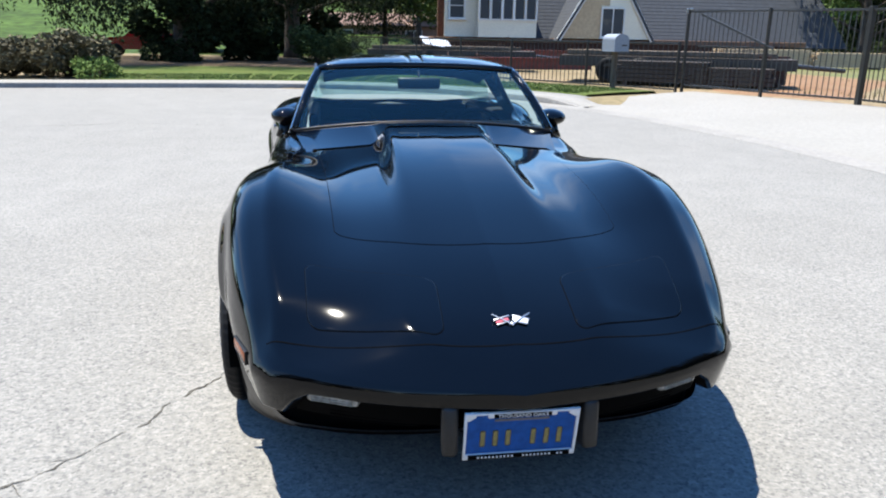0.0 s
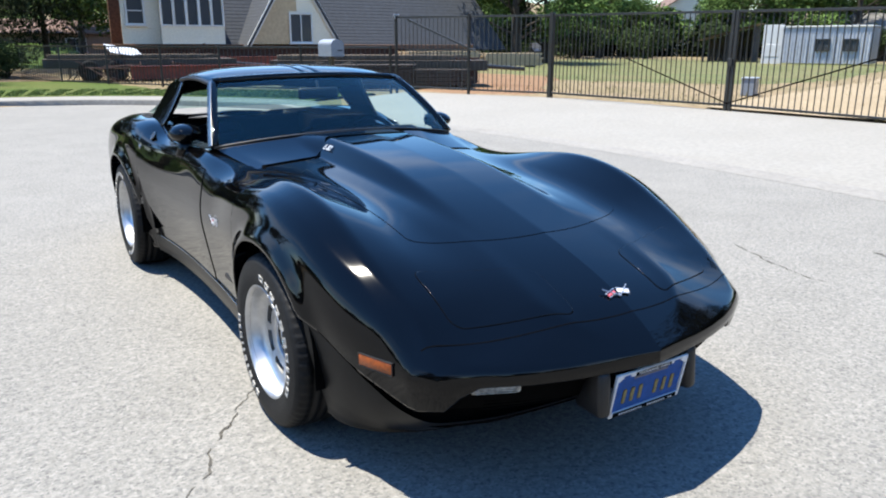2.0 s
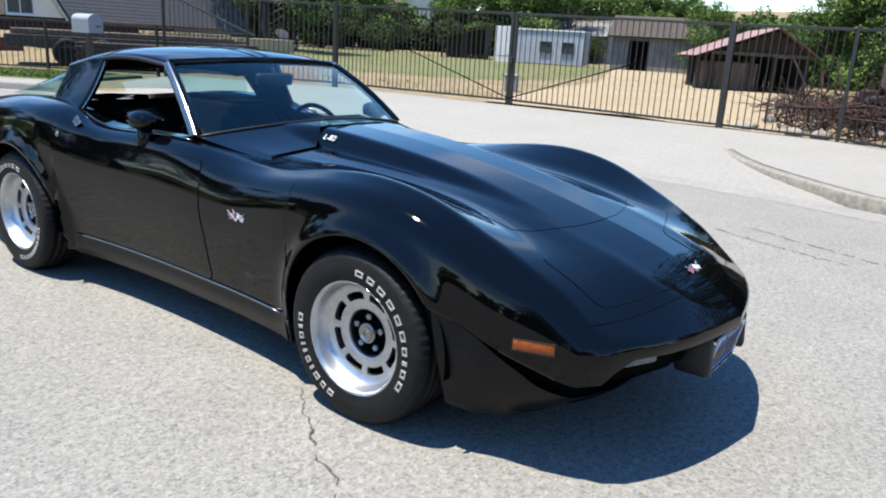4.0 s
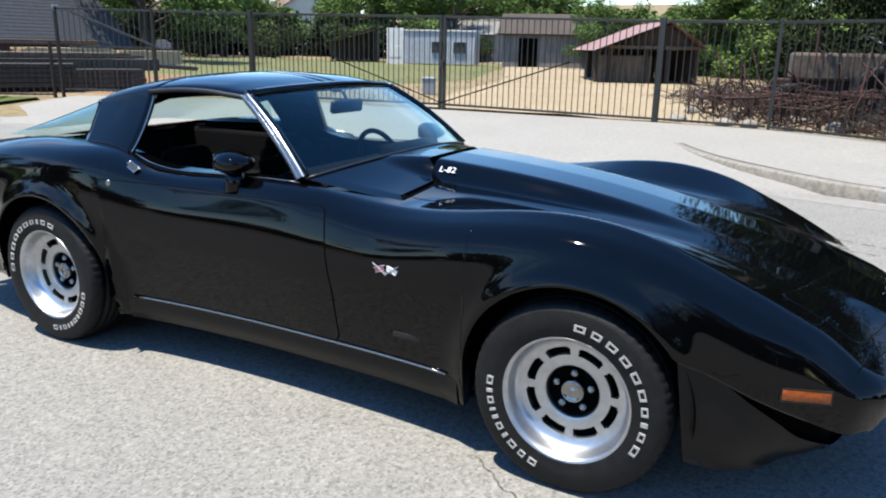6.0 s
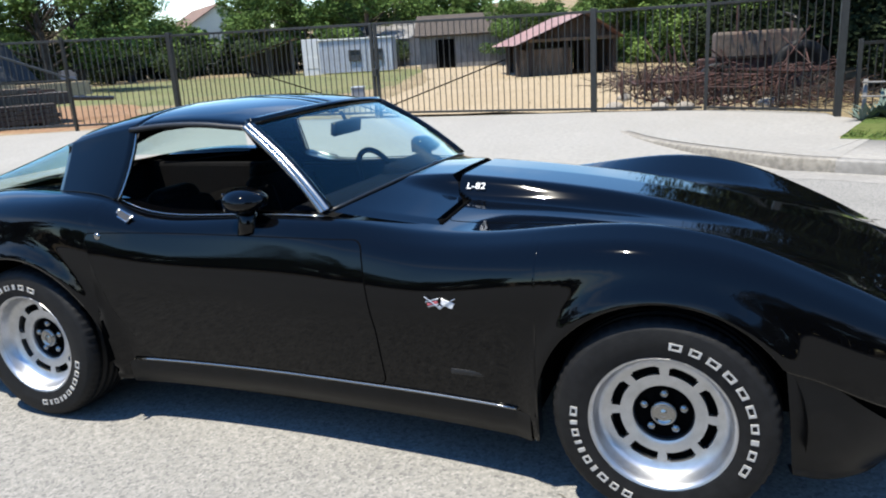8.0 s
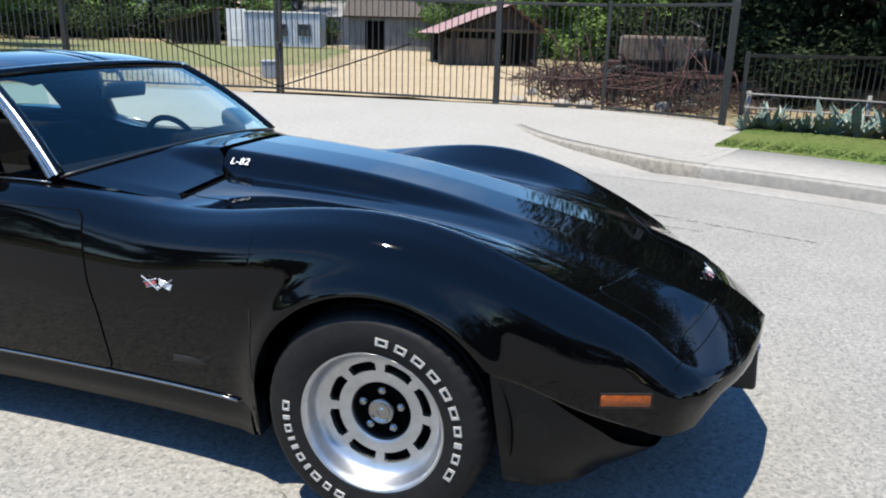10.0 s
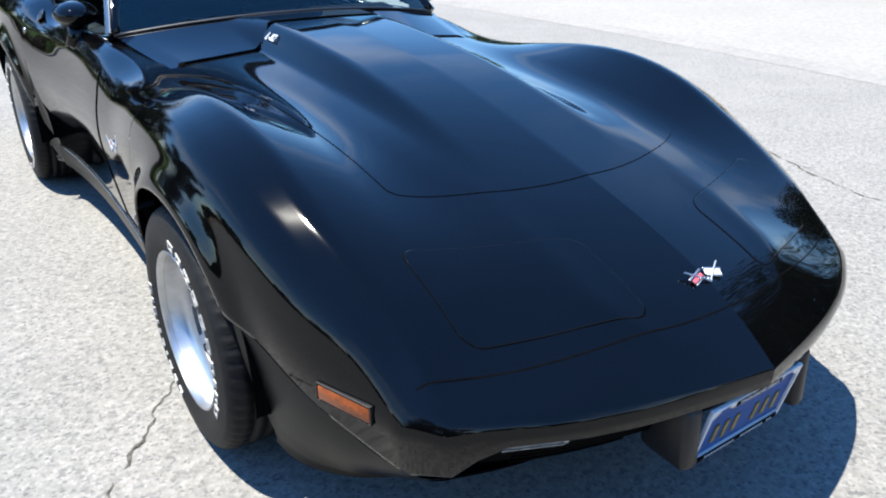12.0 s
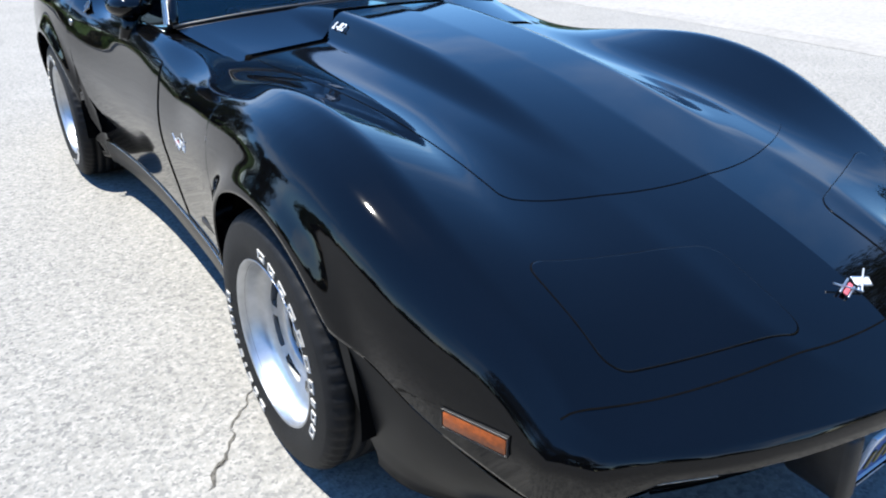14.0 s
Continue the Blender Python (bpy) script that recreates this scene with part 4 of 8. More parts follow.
# doors
for sign in (1, -1):
    f_edge = lambda z: float(np.interp(z, [0.24, 0.5, 0.8, 0.86], [0.925, 0.935, 0.985, 1.03]))
    r_edge = lambda z: float(np.interp(z, [0.24, 0.36, 0.5, 0.8, 0.86], [1.93, 1.99, 2.06, 2.135, 2.14]))
    surf = on_side(sign)

    def door_mesh(name, grow, material, lift, sk):
        rws = rounded_rows(0.292, 0.800, f_edge, r_edge, 0.03, 34, grow=grow)
        me = patch(name, rws, surf, material, lift, sk)
        return me
    door = part("door", door_mesh("door", 0.0, PAINT, 0.0032, 0.003), PAINT, car, "closed black door")
    part("shut_line", door_mesh("shut_line", 0.003, MATTE, 0.0012, 0.001), MATTE, door)
    for ob in (door, door.children[0]):
        c = ob.data.polygons[200].normal
        if c.x * sign < 0:
            ob.data.flip_normals()
    lk = lathe([(0.0, 0.004), (0.008, 0.004), (0.013, 0.003), (0.014, -0.004)], 20)
    part("door_lock", lk, CHROME, door, "round chrome lock", pose(sign * (side_x(2.075, 0.79) + 0.004), 2.075, 0.79, 0, 0, 0 if sign > 0 else 180), 40)
    # flush pull handle on top of the door, behind the window
    hp = Vector((side_x(1.99, 0.856), 1.99, 0.856))
    hb = bmesh.new()
    for dz in (-0.017, 0.017):
        box(hb, (0.007, 0.105, 0.007), (0, 0, dz), (0, 0, 0), 0.002)
    for dy in (-0.05, 0.05):
        box(hb, (0.007, 0.007, 0.040), (0, dy, 0), (0, 0, 0), 0.002)
    hand = part("door_handle", hb, CHROME, door, "bright framed flap handle", pose(sign * (hp.x + 0.002), hp.y, hp.z + 0.004, 22, -sign * 50, 0) @ Matrix.Scale(0.85, 4), 40)
    hb = bmesh.new()
    box(hb, (0.004, 0.095, 0.030), (0, 0, 0), (0, 0, 0), 0.001)
    part("flap", hb, SATIN, hand)
    # bright strip along the sill
    tb = bmesh.new()
    pts = [(sign * (side_x(y, 0.282) + 0.005), y, 0.282) for y in np.linspace(0.45, 2.03, 24)]
    tube(tb, pts, 0.0045, 8)
    part("sill_trim", tb, CHROME, car, "thin bright sill strip", smooth=60)
    # lower sill below the strip
    sv = []
    ysl = np.linspace(0.40, 2.06, 30)
    for y in ysl:
        x = side_x(y, 0.25)
        for dx, z in ((0.003, 0.276), (0.003, 0.24), (-0.010, 0.175), (-0.05, 0.160), (-0.16, 0.165)):
            sv.append((sign * (x + dx), y, z))
    me = mesh_data("sill_panel", sv, grid_faces(len(ysl), 5, sign < 0), LOWER)
    part("sill_panel", me, LOWER, car)

# nose: valance, grille box, guards, lamps
VAL_TOP = [(side_x(y, float(SEAM(y)) + 0.015) - 0.012 - dx, y + 0.008 + dx, float(SEAM(y)) + dz) for y, dx, dz in ((-0.325, 0, 0.02), (-0.40, 0, 0.012), (-0.48, 0.003, -0.006), (-0.56, 0.010, -0.028), (-0.64, 0.022, -0.052), (-0.70, 0.034, -0.070))]
VAL_TOP += [(0.635, -0.735, 0.268), (0.55, -0.765, 0.255), (0.41, -0.80, 0.25), (0.2, -0.82, 0.25), (0.0, -0.825, 0.25)]
VAL_LOW = [(0.778, -0.355, 0.176), (0.768, -0.415, 0.168), (0.748, -0.465, 0.165), (0.72, -0.507, 0.165), (0.69, -0.542, 0.165), (0.652, -0.572, 0.165),
           (0.60, -0.602, 0.165), (0.52, -0.634, 0.166), (0.38, -0.67, 0.168), (0.19, -0.695, 0.17), (0.0, -0.70, 0.17)]
q = np.linspace(0, 10, 41)
vt_ = np.stack([spline(range(11), [p[k] for p in VAL_TOP])(q) for k in range(3)], 1)
vl_ = np.stack([spline(range(11), [p[k] for p in VAL_LOW])(q) for k in range(3)], 1)
both = lambda a: [Vector(p) for p in a] + [Vector((-p[0], p[1], p[2])) for p in a[-2::-1]]
vv = []
for a, b in zip(both(vt_), both(vl_)):
    n = Vector((b.x * 0.8, b.y + 0.2, 0)).normalized()
    for t in (0, 0.15, 0.35, 0.55, 0.75, 0.92):
        vv.append(a.lerp(b, t) + n * 0.012 * math.sin(math.pi * t))
    vv += [b + n * 0.006 + Vector((0, 0, 0.006)), b + n * 0.009, b - n * 0.004 - Vector((0, 0, 0.005)), b - n * 0.05]
me = mesh_data("front_valance", vv, grid_faces(81, 10, True), LOWER)
part("front_valance", me, LOWER, car, "black lower front valance with a rolled lip")
# dark liner closing the gap between bumper face and valance
lv = []
for k, a in enumerate(both(vt_)):
    up = 0.10 if abs(a.x) > 0.6 else 0.13
    n = Vector((a.x * 0.8, a.y + 0.2, 0)).normalized()
    lv += [a - n * 0.035 + Vector((0, 0, up)), a - n * 0.030 + Vector((0, 0, 0.03)), a - n * 0.028 - Vector((0, 0, 0.03))]
part("inner_liner", mesh_data("inner_liner", lv, grid_faces(81, 3, True), MATTE), MATTE, car)
gv = []
gx = np.linspace(-0.61, 0.61, 35)
for x in gx:
    y = float(np.interp(abs(x), _nx, _ny))
    for o, z in ((0.030, 0.436), (0.050, 0.425), (0.095, 0.325), (0.12, 0.312), (0.16, 0.305), (0.34, 0.30)):
        gv.append((x * (1 - 0.25 * o), y + o, z))
part("grille_box", mesh_data("grille_box", gv, grid_faces(35, 6, True), MATTE), MATTE, car, "black grille opening")
for sign in (1, -1):
    grille = bmesh.new()
    for k in range(5):
        pts = []
        for x in np.linspace(0.26, 0.50, 8):
            pts.append((sign * x, float(np.interp(x, _nx, _ny)) + 0.080 + 0.005 * (4 - k), 0.320 + 0.015 * k))
        tube(grille, pts, 0.0028, 6)
    part("grille", grille, MATTE, car)
    gu = bmesh.new()
    box(gu, (0.046, 0.13, 0.145), (0, 0, 0), (0, 0, 0), 0.014)
    part("bumper_guard", gu, SATIN, car, "dull black upright bumper guard", pose(sign * 0.184, -0.972, 0.354, -4, 0, sign * 8), 50)
    pk = bmesh.new()
    box(pk, (0.150, 0.03, 0.028), (0, 0, 0), (0, 0, 0), 0.008)
    lamp = part("parking_lamp", pk, CLEARLENS, car, "clear ribbed parking lamp", pose(sign * 0.490, -0.888, 0.404, 4, 0, sign * 24), 50)
    rb = bmesh.new()
    for k in range(3):
        box(rb, (0.122, 0.006, 0.003), (0, -0.0155, -0.008 + 0.008 * k), (0, 0, 0), 0.001)
    part("rib", rb, CLEARLENS, lamp)
    # amber side marker
    a = Vector((sign * (side_x(-0.597, 0.458) + 0.0005), -0.597, 0.458))
    b = Vector((sign * (side_x(-0.722, 0.455) + 0.0005), -0.722, 0.455))
    d = b - a
    mk = bmesh.new()
    box(mk, (d.length, 0.012, 0.036), (0, 0, 0), (0, 0, 0), 0.005)
    marker = part("side_marker_lamp", mk, AMBER, car, "amber side marker lamp", pose(*((a + b) / 2), 0, 0, math.degrees(math.atan2(d.y, d.x))), 40)
    fr = bmesh.new()
    for s2 in (1, -1):
        box(fr, (d.length + 0.006, 0.011, 0.003), (0, 0, s2 * 0.0195), (0, 0, 0), 0.001)
        box(fr, (0.003, 0.011, 0.042), (s2 * (d.length / 2 + 0.0015), 0, 0), (0, 0, 0), 0.001)
    part("bezel", fr, SATIN, marker)

# number plate in its frame; the characters are plain bars
plate = new("number_plate")
plate.parent = car
plate.empty_display_size = 0.2
tagged(plate, "blue number plate with yellow marks in a white and black frame")
plate.matrix_basis = pose(0, -1.022, 0.341, 11, 0, 0) @ Matrix.Diagonal((0.98, 1, 0.92, 1))
pb = bmesh.new()
box(pb, (0.300, 0.004, 0.150), (0, 0, 0), (0, 0, 0), 0.0015)
part("plate", pb, PLATE_BLUE, plate, "blue plate")
fb = bmesh.new()
box(fb, (0.316, 0.010, 0.020), (0, -0.003, -0.076), (0, 0, 0), 0.003)
box(fb, (0.316, 0.010, 0.007), (0, -0.003, 0.079), (0, 0, 0), 0.002)
box(fb, (0.19, 0.010, 0.016), (0, -0.0032, 0.072), (0, 0, 0), 0.003)
for s2 in (1, -1):
    box(fb, (0.008, 0.010, 0.165), (s2 * 0.154, -0.003, 0.001), (0, 0, 0), 0.002)
    box(fb, (0.028, 0.0098, 0.02), (s2 * 0.142, -0.003, 0.070), (0, s2 * 35, 0), 0.003)
part("plate_frame", fb, WHITE_P, plate, "white plastic frame", smooth=40)
for x in (-0.105, -0.070, -0.035, 0.035, 0.072, 0.108):
    cb = bmesh.new()
    box(cb, (0.014, 0.004, 0.056), (x, -0.003, -0.012), (0, 0, 0), 0.004)
    part("plate_mark", cb, PLATE_GOLD, plate)
for x, w in ((-0.066, 0.108), (0.048, 0.084), (0.112, 0.018)):
    cb = bmesh.new()
    for k in range(max(1, round(w / 0.0105))):
        box(cb, (0.0055, 0.002, 0.0058), (x - w / 2 + 0.0105 * (k + 0.5), -0.0104, -0.0755), (0, 0, 0), 0.0005)
    part("frame_mark", cb, WHITE_P, plate)
for w, h, z in ((0.286, 0.0165, -0.0755), (0.158, 0.0135, 0.0722)):
    cb = bmesh.new()
    box(cb, (w, 0.004, h), (0, -0.0078, z), (0, 0, 0), 0.001)
    part("dark_panel", cb, MATTE, plate, "black panel of the frame")
cb = bmesh.new()
box(cb, (0.15, 0.002, 0.008), (0, -0.0022, 0.052), (0, 0, 0), 0.0006)
part("plate_mark", cb, PLATE_DIM, plate)


def lettering(body_text, size, depth, material, name, m, parent, label=""):
    cu = bpy.data.curves.new(name, "FONT")
    cu.body, cu.size, cu.extrude, cu.align_x, cu.align_y = body_text, size, depth, "CENTER", "CENTER"
    tmp = bpy.data.objects.new(name, cu)
    scene.collection.objects.link(tmp)
    bpy.context.view_layer.update()
    me = bpy.data.meshes.new_from_object(tmp)
    bpy.data.objects.remove(tmp)
    me.materials.clear()
    me.materials.append(material)
    return part(name, me, material, parent, label, m)


lettering("THOUSAND OAKS", 0.0165, 0.0008, WHITE_P, "frame_lettering", pose(0, -0.0098, 0.0722, 90, 0, 0), plate, "white raised capitals")


# crossed-flag badges as plain shapes
def badge(m, parent, k=1.0):
    b0 = bmesh.new()
    box(b0, (0.042, 0.004, 0.011), (-0.028, 0, 0.003), (0, -18, 0), 0.002)
    bd = part("badge", b0, RED, parent, "small red and white badge", m @ Matrix.Scale(k, 4))
    w = bmesh.new()
    box(w, (0.048, 0.0042, 0.020), (0.028, 0, 0.006), (0, 18, 0), 0.002)
    part("white_half", w, WHITE_P, bd)
    c = bmesh.new()
    for side in (1, -1):
        box(c, (0.054, 0.0046, 0.005), (side * 0.030, 0, 0.0135), (0, side * 18, 0), 0.0015)
        box(c, (0.044, 0.0046, 0.004), (side * 0.026, 0, -0.0055), (0, side * 18, 0), 0.0015)
    tube(c, [(-0.058, -0.003, 0.026), (-0.03, -0.003, 0.008), (0.002, -0.003, -0.016)], 0.0022, 6)
    tube(c, [(0.058, -0.003, 0.026), (0.03, -0.003, 0.008), (-0.002, -0.003, -0.016)], 0.0022, 6)
    box(c, (0.012, 0.006, 0.012), (0, -0.001, -0.010), (0, 45, 0), 0.002)
    part("bright_edge", c, ALLOY, bd, "bright metal edging", smooth=50)
    return bd


p = on_top(-0.872, 0, 0.004)
d = Vector(on_top(-0.85, 0, 0.004)) - Vector(on_top(-0.89, 0, 0.004))
badge(Matrix.Translation(p) @ pose(0, 0, 0, math.degrees(math.atan2(d.z, d.y)) - 82, 0, 0), car, 0.92)
for sign in (1, -1):
    x = side_x(0.684, 0.62) + 0.003
    badge(pose(sign * x, 0.684, 0.622, 0, 0, 90 * sign), car, 0.9)
    # low vent scoop behind the front wheel
    vb = bmesh.new()
    box(vb, (0.012, 0.14, 0.020), (0, 0, 0), (0, 0, 0), 0.004)
    part("side_vent", vb, SATIN, car, "slim vent slot", pose(sign * (side_x(0.60, 0.385) - 0.003), 0.60, 0.385, 0, 0, 0), 40)
    t = Vector(on_top(0.75, 0.252, 0.004))
    # reads from outside the car, leaning with the bulge's flank
    up = Vector((-sign * math.cos(radians(40)), 0, math.sin(radians(40))))
    along = Vector((0, sign, 0))
    face = Matrix((along, up, along.cross(up))).transposed().to_4x4()
    lettering("L-82", 0.042, 0.0012, WHITE_P, "engine_lettering", Matrix.Translation((sign * (t.x + 0.002), t.y, t.z + 0.003)) @ face, car, "small bright engine lettering")

# wheel arches, inner wells and the floor pan
for cy, cz in (HUB_F, HUB_R):
    for sign in (1, -1):
        vs = []
        angs = np.linspace(-0.12, math.pi + 0.12, 40)
        for a in angs:
            y, z = cy + (ARCH + 0.012) * math.cos(a), cz + (ARCH + 0.012) * math.sin(a)
            for x in (side_x(cy, 0.71) - 0.045, 0.62, 0.44):
                vs.append((sign * x, y, z))
            vs.append((sign * 0.44, cy, cz))
        part("wheel_well", mesh_data("wheel_well", vs, grid_faces(len(angs), 4), MATTE), MATTE, car)
ub = bmesh.new()
box(ub, (0.86, 3.7, 0.05), (0, 1.45, 0.215), (0, 0, 0), 0.01)
box(ub, (1.46, 1.62, 0.05), (0, 1.24, 0.185), (0, 0, 0), 0.01)
box(ub, (1.3, 0.5, 0.25), (0, 3.25, 0.42), (0, 0, 0), 0.05)
part("floor_pan", ub, MATTE, car)
tl = bmesh.new()
box(tl, (1.24, 0.05, 0.42), (0, 3.63, 0.58), (0, 0, 0), 0.02)
part("tail_panel", tl, PAINT, car, smooth=40)
for sign in (1, -1):
    for x in (0.30, 0.50):
        lp = lathe([(0.0, 0.03), (0.05, 0.028), (0.062, 0.02), (0.066, 0.0)], 28)
        part("tail_lamp", lp, RED, car, "round red tail lamp", pose(sign * x, 3.65, 0.58, 0, 0, 90), 40)


# ---- wheels ----
def make_tyre():
    prof = [(0.196, -0.095), (0.205, -0.108), (0.235, -0.117), (0.268, -0.119), (0.296, -0.113), (0.309, -0.104), (0.3165, -0.094), (0.3225, -0.078)]
    for g in (-0.052, -0.018, 0.018, 0.052):
        z = 0.325 - 0.2 * abs(g) ** 2 * 6
        prof += [(z, g - 0.006), (z - 0.009, g - 0.0045), (z - 0.009, g + 0.0045), (z, g + 0.006)]
    prof += [(0.3225, 0.078), (0.3165, 0.094), (0.309, 0.104), (0.296, 0.113), (0.2935, 0.1135), (0.268, 0.119), (0.235, 0.117), (0.222, 0.1125), (0.219, 0.1125), (0.205, 0.108), (0.196, 0.095)]
    n = 180
    bm = bmesh.new()
    rings = []
    for q, (r, a) in enumerate(prof):
        ring = []
        for k in range(n):
            t = 2 * math.pi * k / n
            rr = r
            if 0.074 < abs(a) < 0.106 and k % 3 == 0 and r > 0.315:
                rr -= 0.006
            ring.append(bm.verts.new((a, rr * math.cos(t), rr * math.sin(t))))
        rings.append(ring)
    for a, b in zip(rings, rings[1:]):
        for k in range(n):
            bm.faces.new((a[k], b[k], b[(k + 1) % n], a[(k + 1) % n]))
    return bm_data("tyre", bm, RUBBER, 35)


def make_rim():
    """Cast alloy disc with eight slots, a deep lip and a dark centre."""
    bm = bmesh.new()
    n = 128
    prof = [(0.190, -0.09), (0.196, -0.02), (0.192, 0.06), (0.199, 0.098), (0.2035, 0.109), (0.209, 0.111), (0.212, 0.106), (0.209, 0.100)]
    face = [(0.203, 0.108), (0.199, 0.104), (0.194, 0.088), (0.189, 0.067), (0.183, 0.056), (0.171, 0.0475), (0.1555, 0.0425), (0.1515, 0.042), (0.1265, 0.038), (0.120, 0.0375), (0.104, 0.0365), (0.095, 0.0355), (0.090, 0.033), (0.087, 0.026), (0.087, 0.004)]

    def ring(r, a):
        return [bm.verts.new((a, r * math.cos(t), r * math.sin(t))) for t in (2 * math.pi * k / n for k in range(n))]
    R = [ring(*p) for p in prof[::-1]]
    for a, b in zip(R, R[1:]):
        for k in range(n):
            bm.faces.new((a[k], a[(k + 1) % n], b[(k + 1) % n], b[k]))
    F = [ring(*p) for p in face]

    def is_slot(i, k):
        k = k % 16
        return (i == 7 and 2 <= k < 14) or (i == 6 and 3 <= k < 13)
    for i, (a, b) in enumerate(zip(F, F[1:])):
        for k in range(n):
            if is_slot(i, k):
                continue
            bm.faces.new((a[k], b[k], b[(k + 1) % n], a[(k + 1) % n]))
    edge = [e for e in bm.edges if len(e.link_faces) == 1 and all(0.112 < math.hypot(v.co.y, v.co.z) < 0.165 for v in e.verts)]
    r = bmesh.ops.extrude_edge_only(bm, edges=edge)
    for v in [g for g in r["geom"] if isinstance(g, bmesh.types.BMVert)]:
        v.co.x -= 0.022
    bmesh.ops.recalc_face_normals(bm, faces=bm.faces)
    return bm_data("rim", bm, ALLOY, 38)


TYRE, RIM = make_tyre(), make_rim()
BACK = bm_data("brake_drum", lathe([(0.19, -0.01), (0.17, 0.012), (0.08, 0.012), (0.0, 0.012)], 40), MATTE, 40)
WELL = bm_data("wheel_centre", lathe([(0.0868, 0.024), (0.085, 0.010), (0.080, 0.006), (0.04, 0.006), (0.0, 0.006)], 48), SATIN, 40)
CAP = bm_data("centre_cap", lathe([(0.040, 0.004), (0.039, 0.030), (0.036, 0.037), (0.030, 0.038), (0.028, 0.0345), (0.012, 0.0345), (0.010, 0.0365), (0.0, 0.037)], 40), CHROME, 40)
NUT = bm_data("wheel_nut", lathe([(0.0155, 0.004), (0.0145, 0.024), (0.010, 0.031), (0.0, 0.032)], 6), CHROME, 40)


def white_arc(wheel, a0, a1, widths, r0, r1):
    """A run of raised plain white marks round the sidewall, from angle a0 to a1."""
    gap = 0.55
    total = sum(widths) + gap * (len(widths) - 1)
    a = a0
    for w in widths:
        b = a + (a1 - a0) * w / total
        bm = bmesh.new()

        def slab(t0, t1, q0, q1):
            ring = []
            for t, r in ((t0, q0), (t1, q0), (t1, q1), (t0, q1)):
                x = 0.1185 + 0.0008
                ring.append((bm.verts.new((x + 0.0022, r * math.cos(t), r * math.sin(t))), bm.verts.new((x - 0.006, r * math.cos(t), r * math.sin(t)))))
            bm.faces.new([v[0] for v in ring])
            for k in range(4):
                bm.faces.new((ring[k][0], ring[k][1], ring[(k + 1) % 4][1], ring[(k + 1) % 4][0]))
        e = (b - a) * 0.21
        if w > 0.5:
            slab(a, a + e, r0, r1)
            slab(b - e, b, r0, r1)
            slab(a + e, b - e, r1 - 0.0042, r1)
            slab(a + e, b - e, r0, r0 + 0.0042)
        else:
            slab(a, b, r0, r1)
        bmesh.ops.recalc_face_normals(bm, faces=bm.faces)
        part("sidewall_mark", bm, WHITE_RUB, wheel)
        a = b + (a1 - a0) * gap / total


def make_wheel(cy, cz, sign, turn):
    """turn: degrees by which the wheel has rolled."""
    m = pose(sign * (0.758 if cy < 1 else 0.772), cy, cz, 0, 0, 0 if sign > 0 else 180)
    wheel = part("wheel", RIM, ALLOY, car, "slotted cast alloy wheel", m)
    tyre = part("tyre", TYRE, RUBBER, wheel, "black tyre with raised white marks")
    part("wheel_back", BACK, MATTE, wheel)
    part("wheel_centre", WELL, SATIN, wheel, "black centre")
    part("centre_cap", CAP, CHROME, wheel, "chrome cap")
    for k in range(5):
        a = 2 * math.pi * k / 5 + radians(90)
        part("wheel_nut", NUT, CHROME, wheel, m=pose(0, 0.060 * math.cos(a), 0.060 * math.sin(a)))
    # angles from the top, clockwise as seen from outside
    to = lambda deg: radians(90 - (deg + turn)) if sign < 0 else radians(90 + (deg + turn))
    white_arc(wheel, to(4), to(118), (1, 0.9, 1, 1, 1, 1, 0.8, 0.4, 0.8, 1), 0.241, 0.262)
    white_arc(wheel, to(198), to(277), (1, 0.8, 1, 0.4, 0.8, 0.4, 0.3, 0.8, 0.4, 1), 0.241, 0.262)
    return wheel


make_wheel(*HUB_F, -1, 0)
make_wheel(*HUB_F, 1, 40)
make_wheel(*HUB_R, -1, -98)
make_wheel(*HUB_R, 1, 70)


# ---- cabin ----
def ws_base(s):
    return Vector((0.672 * s, 1.03 + 0.12 * s * s, 0.940 - 0.058 * s * s))


def ws_top(s):
    return Vector((0.545 * s, 1.475 + 0.055 * s * s, 1.190 - 0.022 * s * s))


def windscreen():
    vs, n, m = [], 15, 31
    for i in range(n):
        t = i / (n - 1)
        for j in range(m):
            s = -1 + 2 * j / (m - 1)
            p = ws_base(s).lerp(ws_top(s), t)
            k = math.sin(math.pi * t) * 0.018
            vs.append(p + Vector((0.25 * s, -0.55, 0.75)) * k)
    return mesh_data("windscreen", vs, grid_faces(n, m), GLASS)


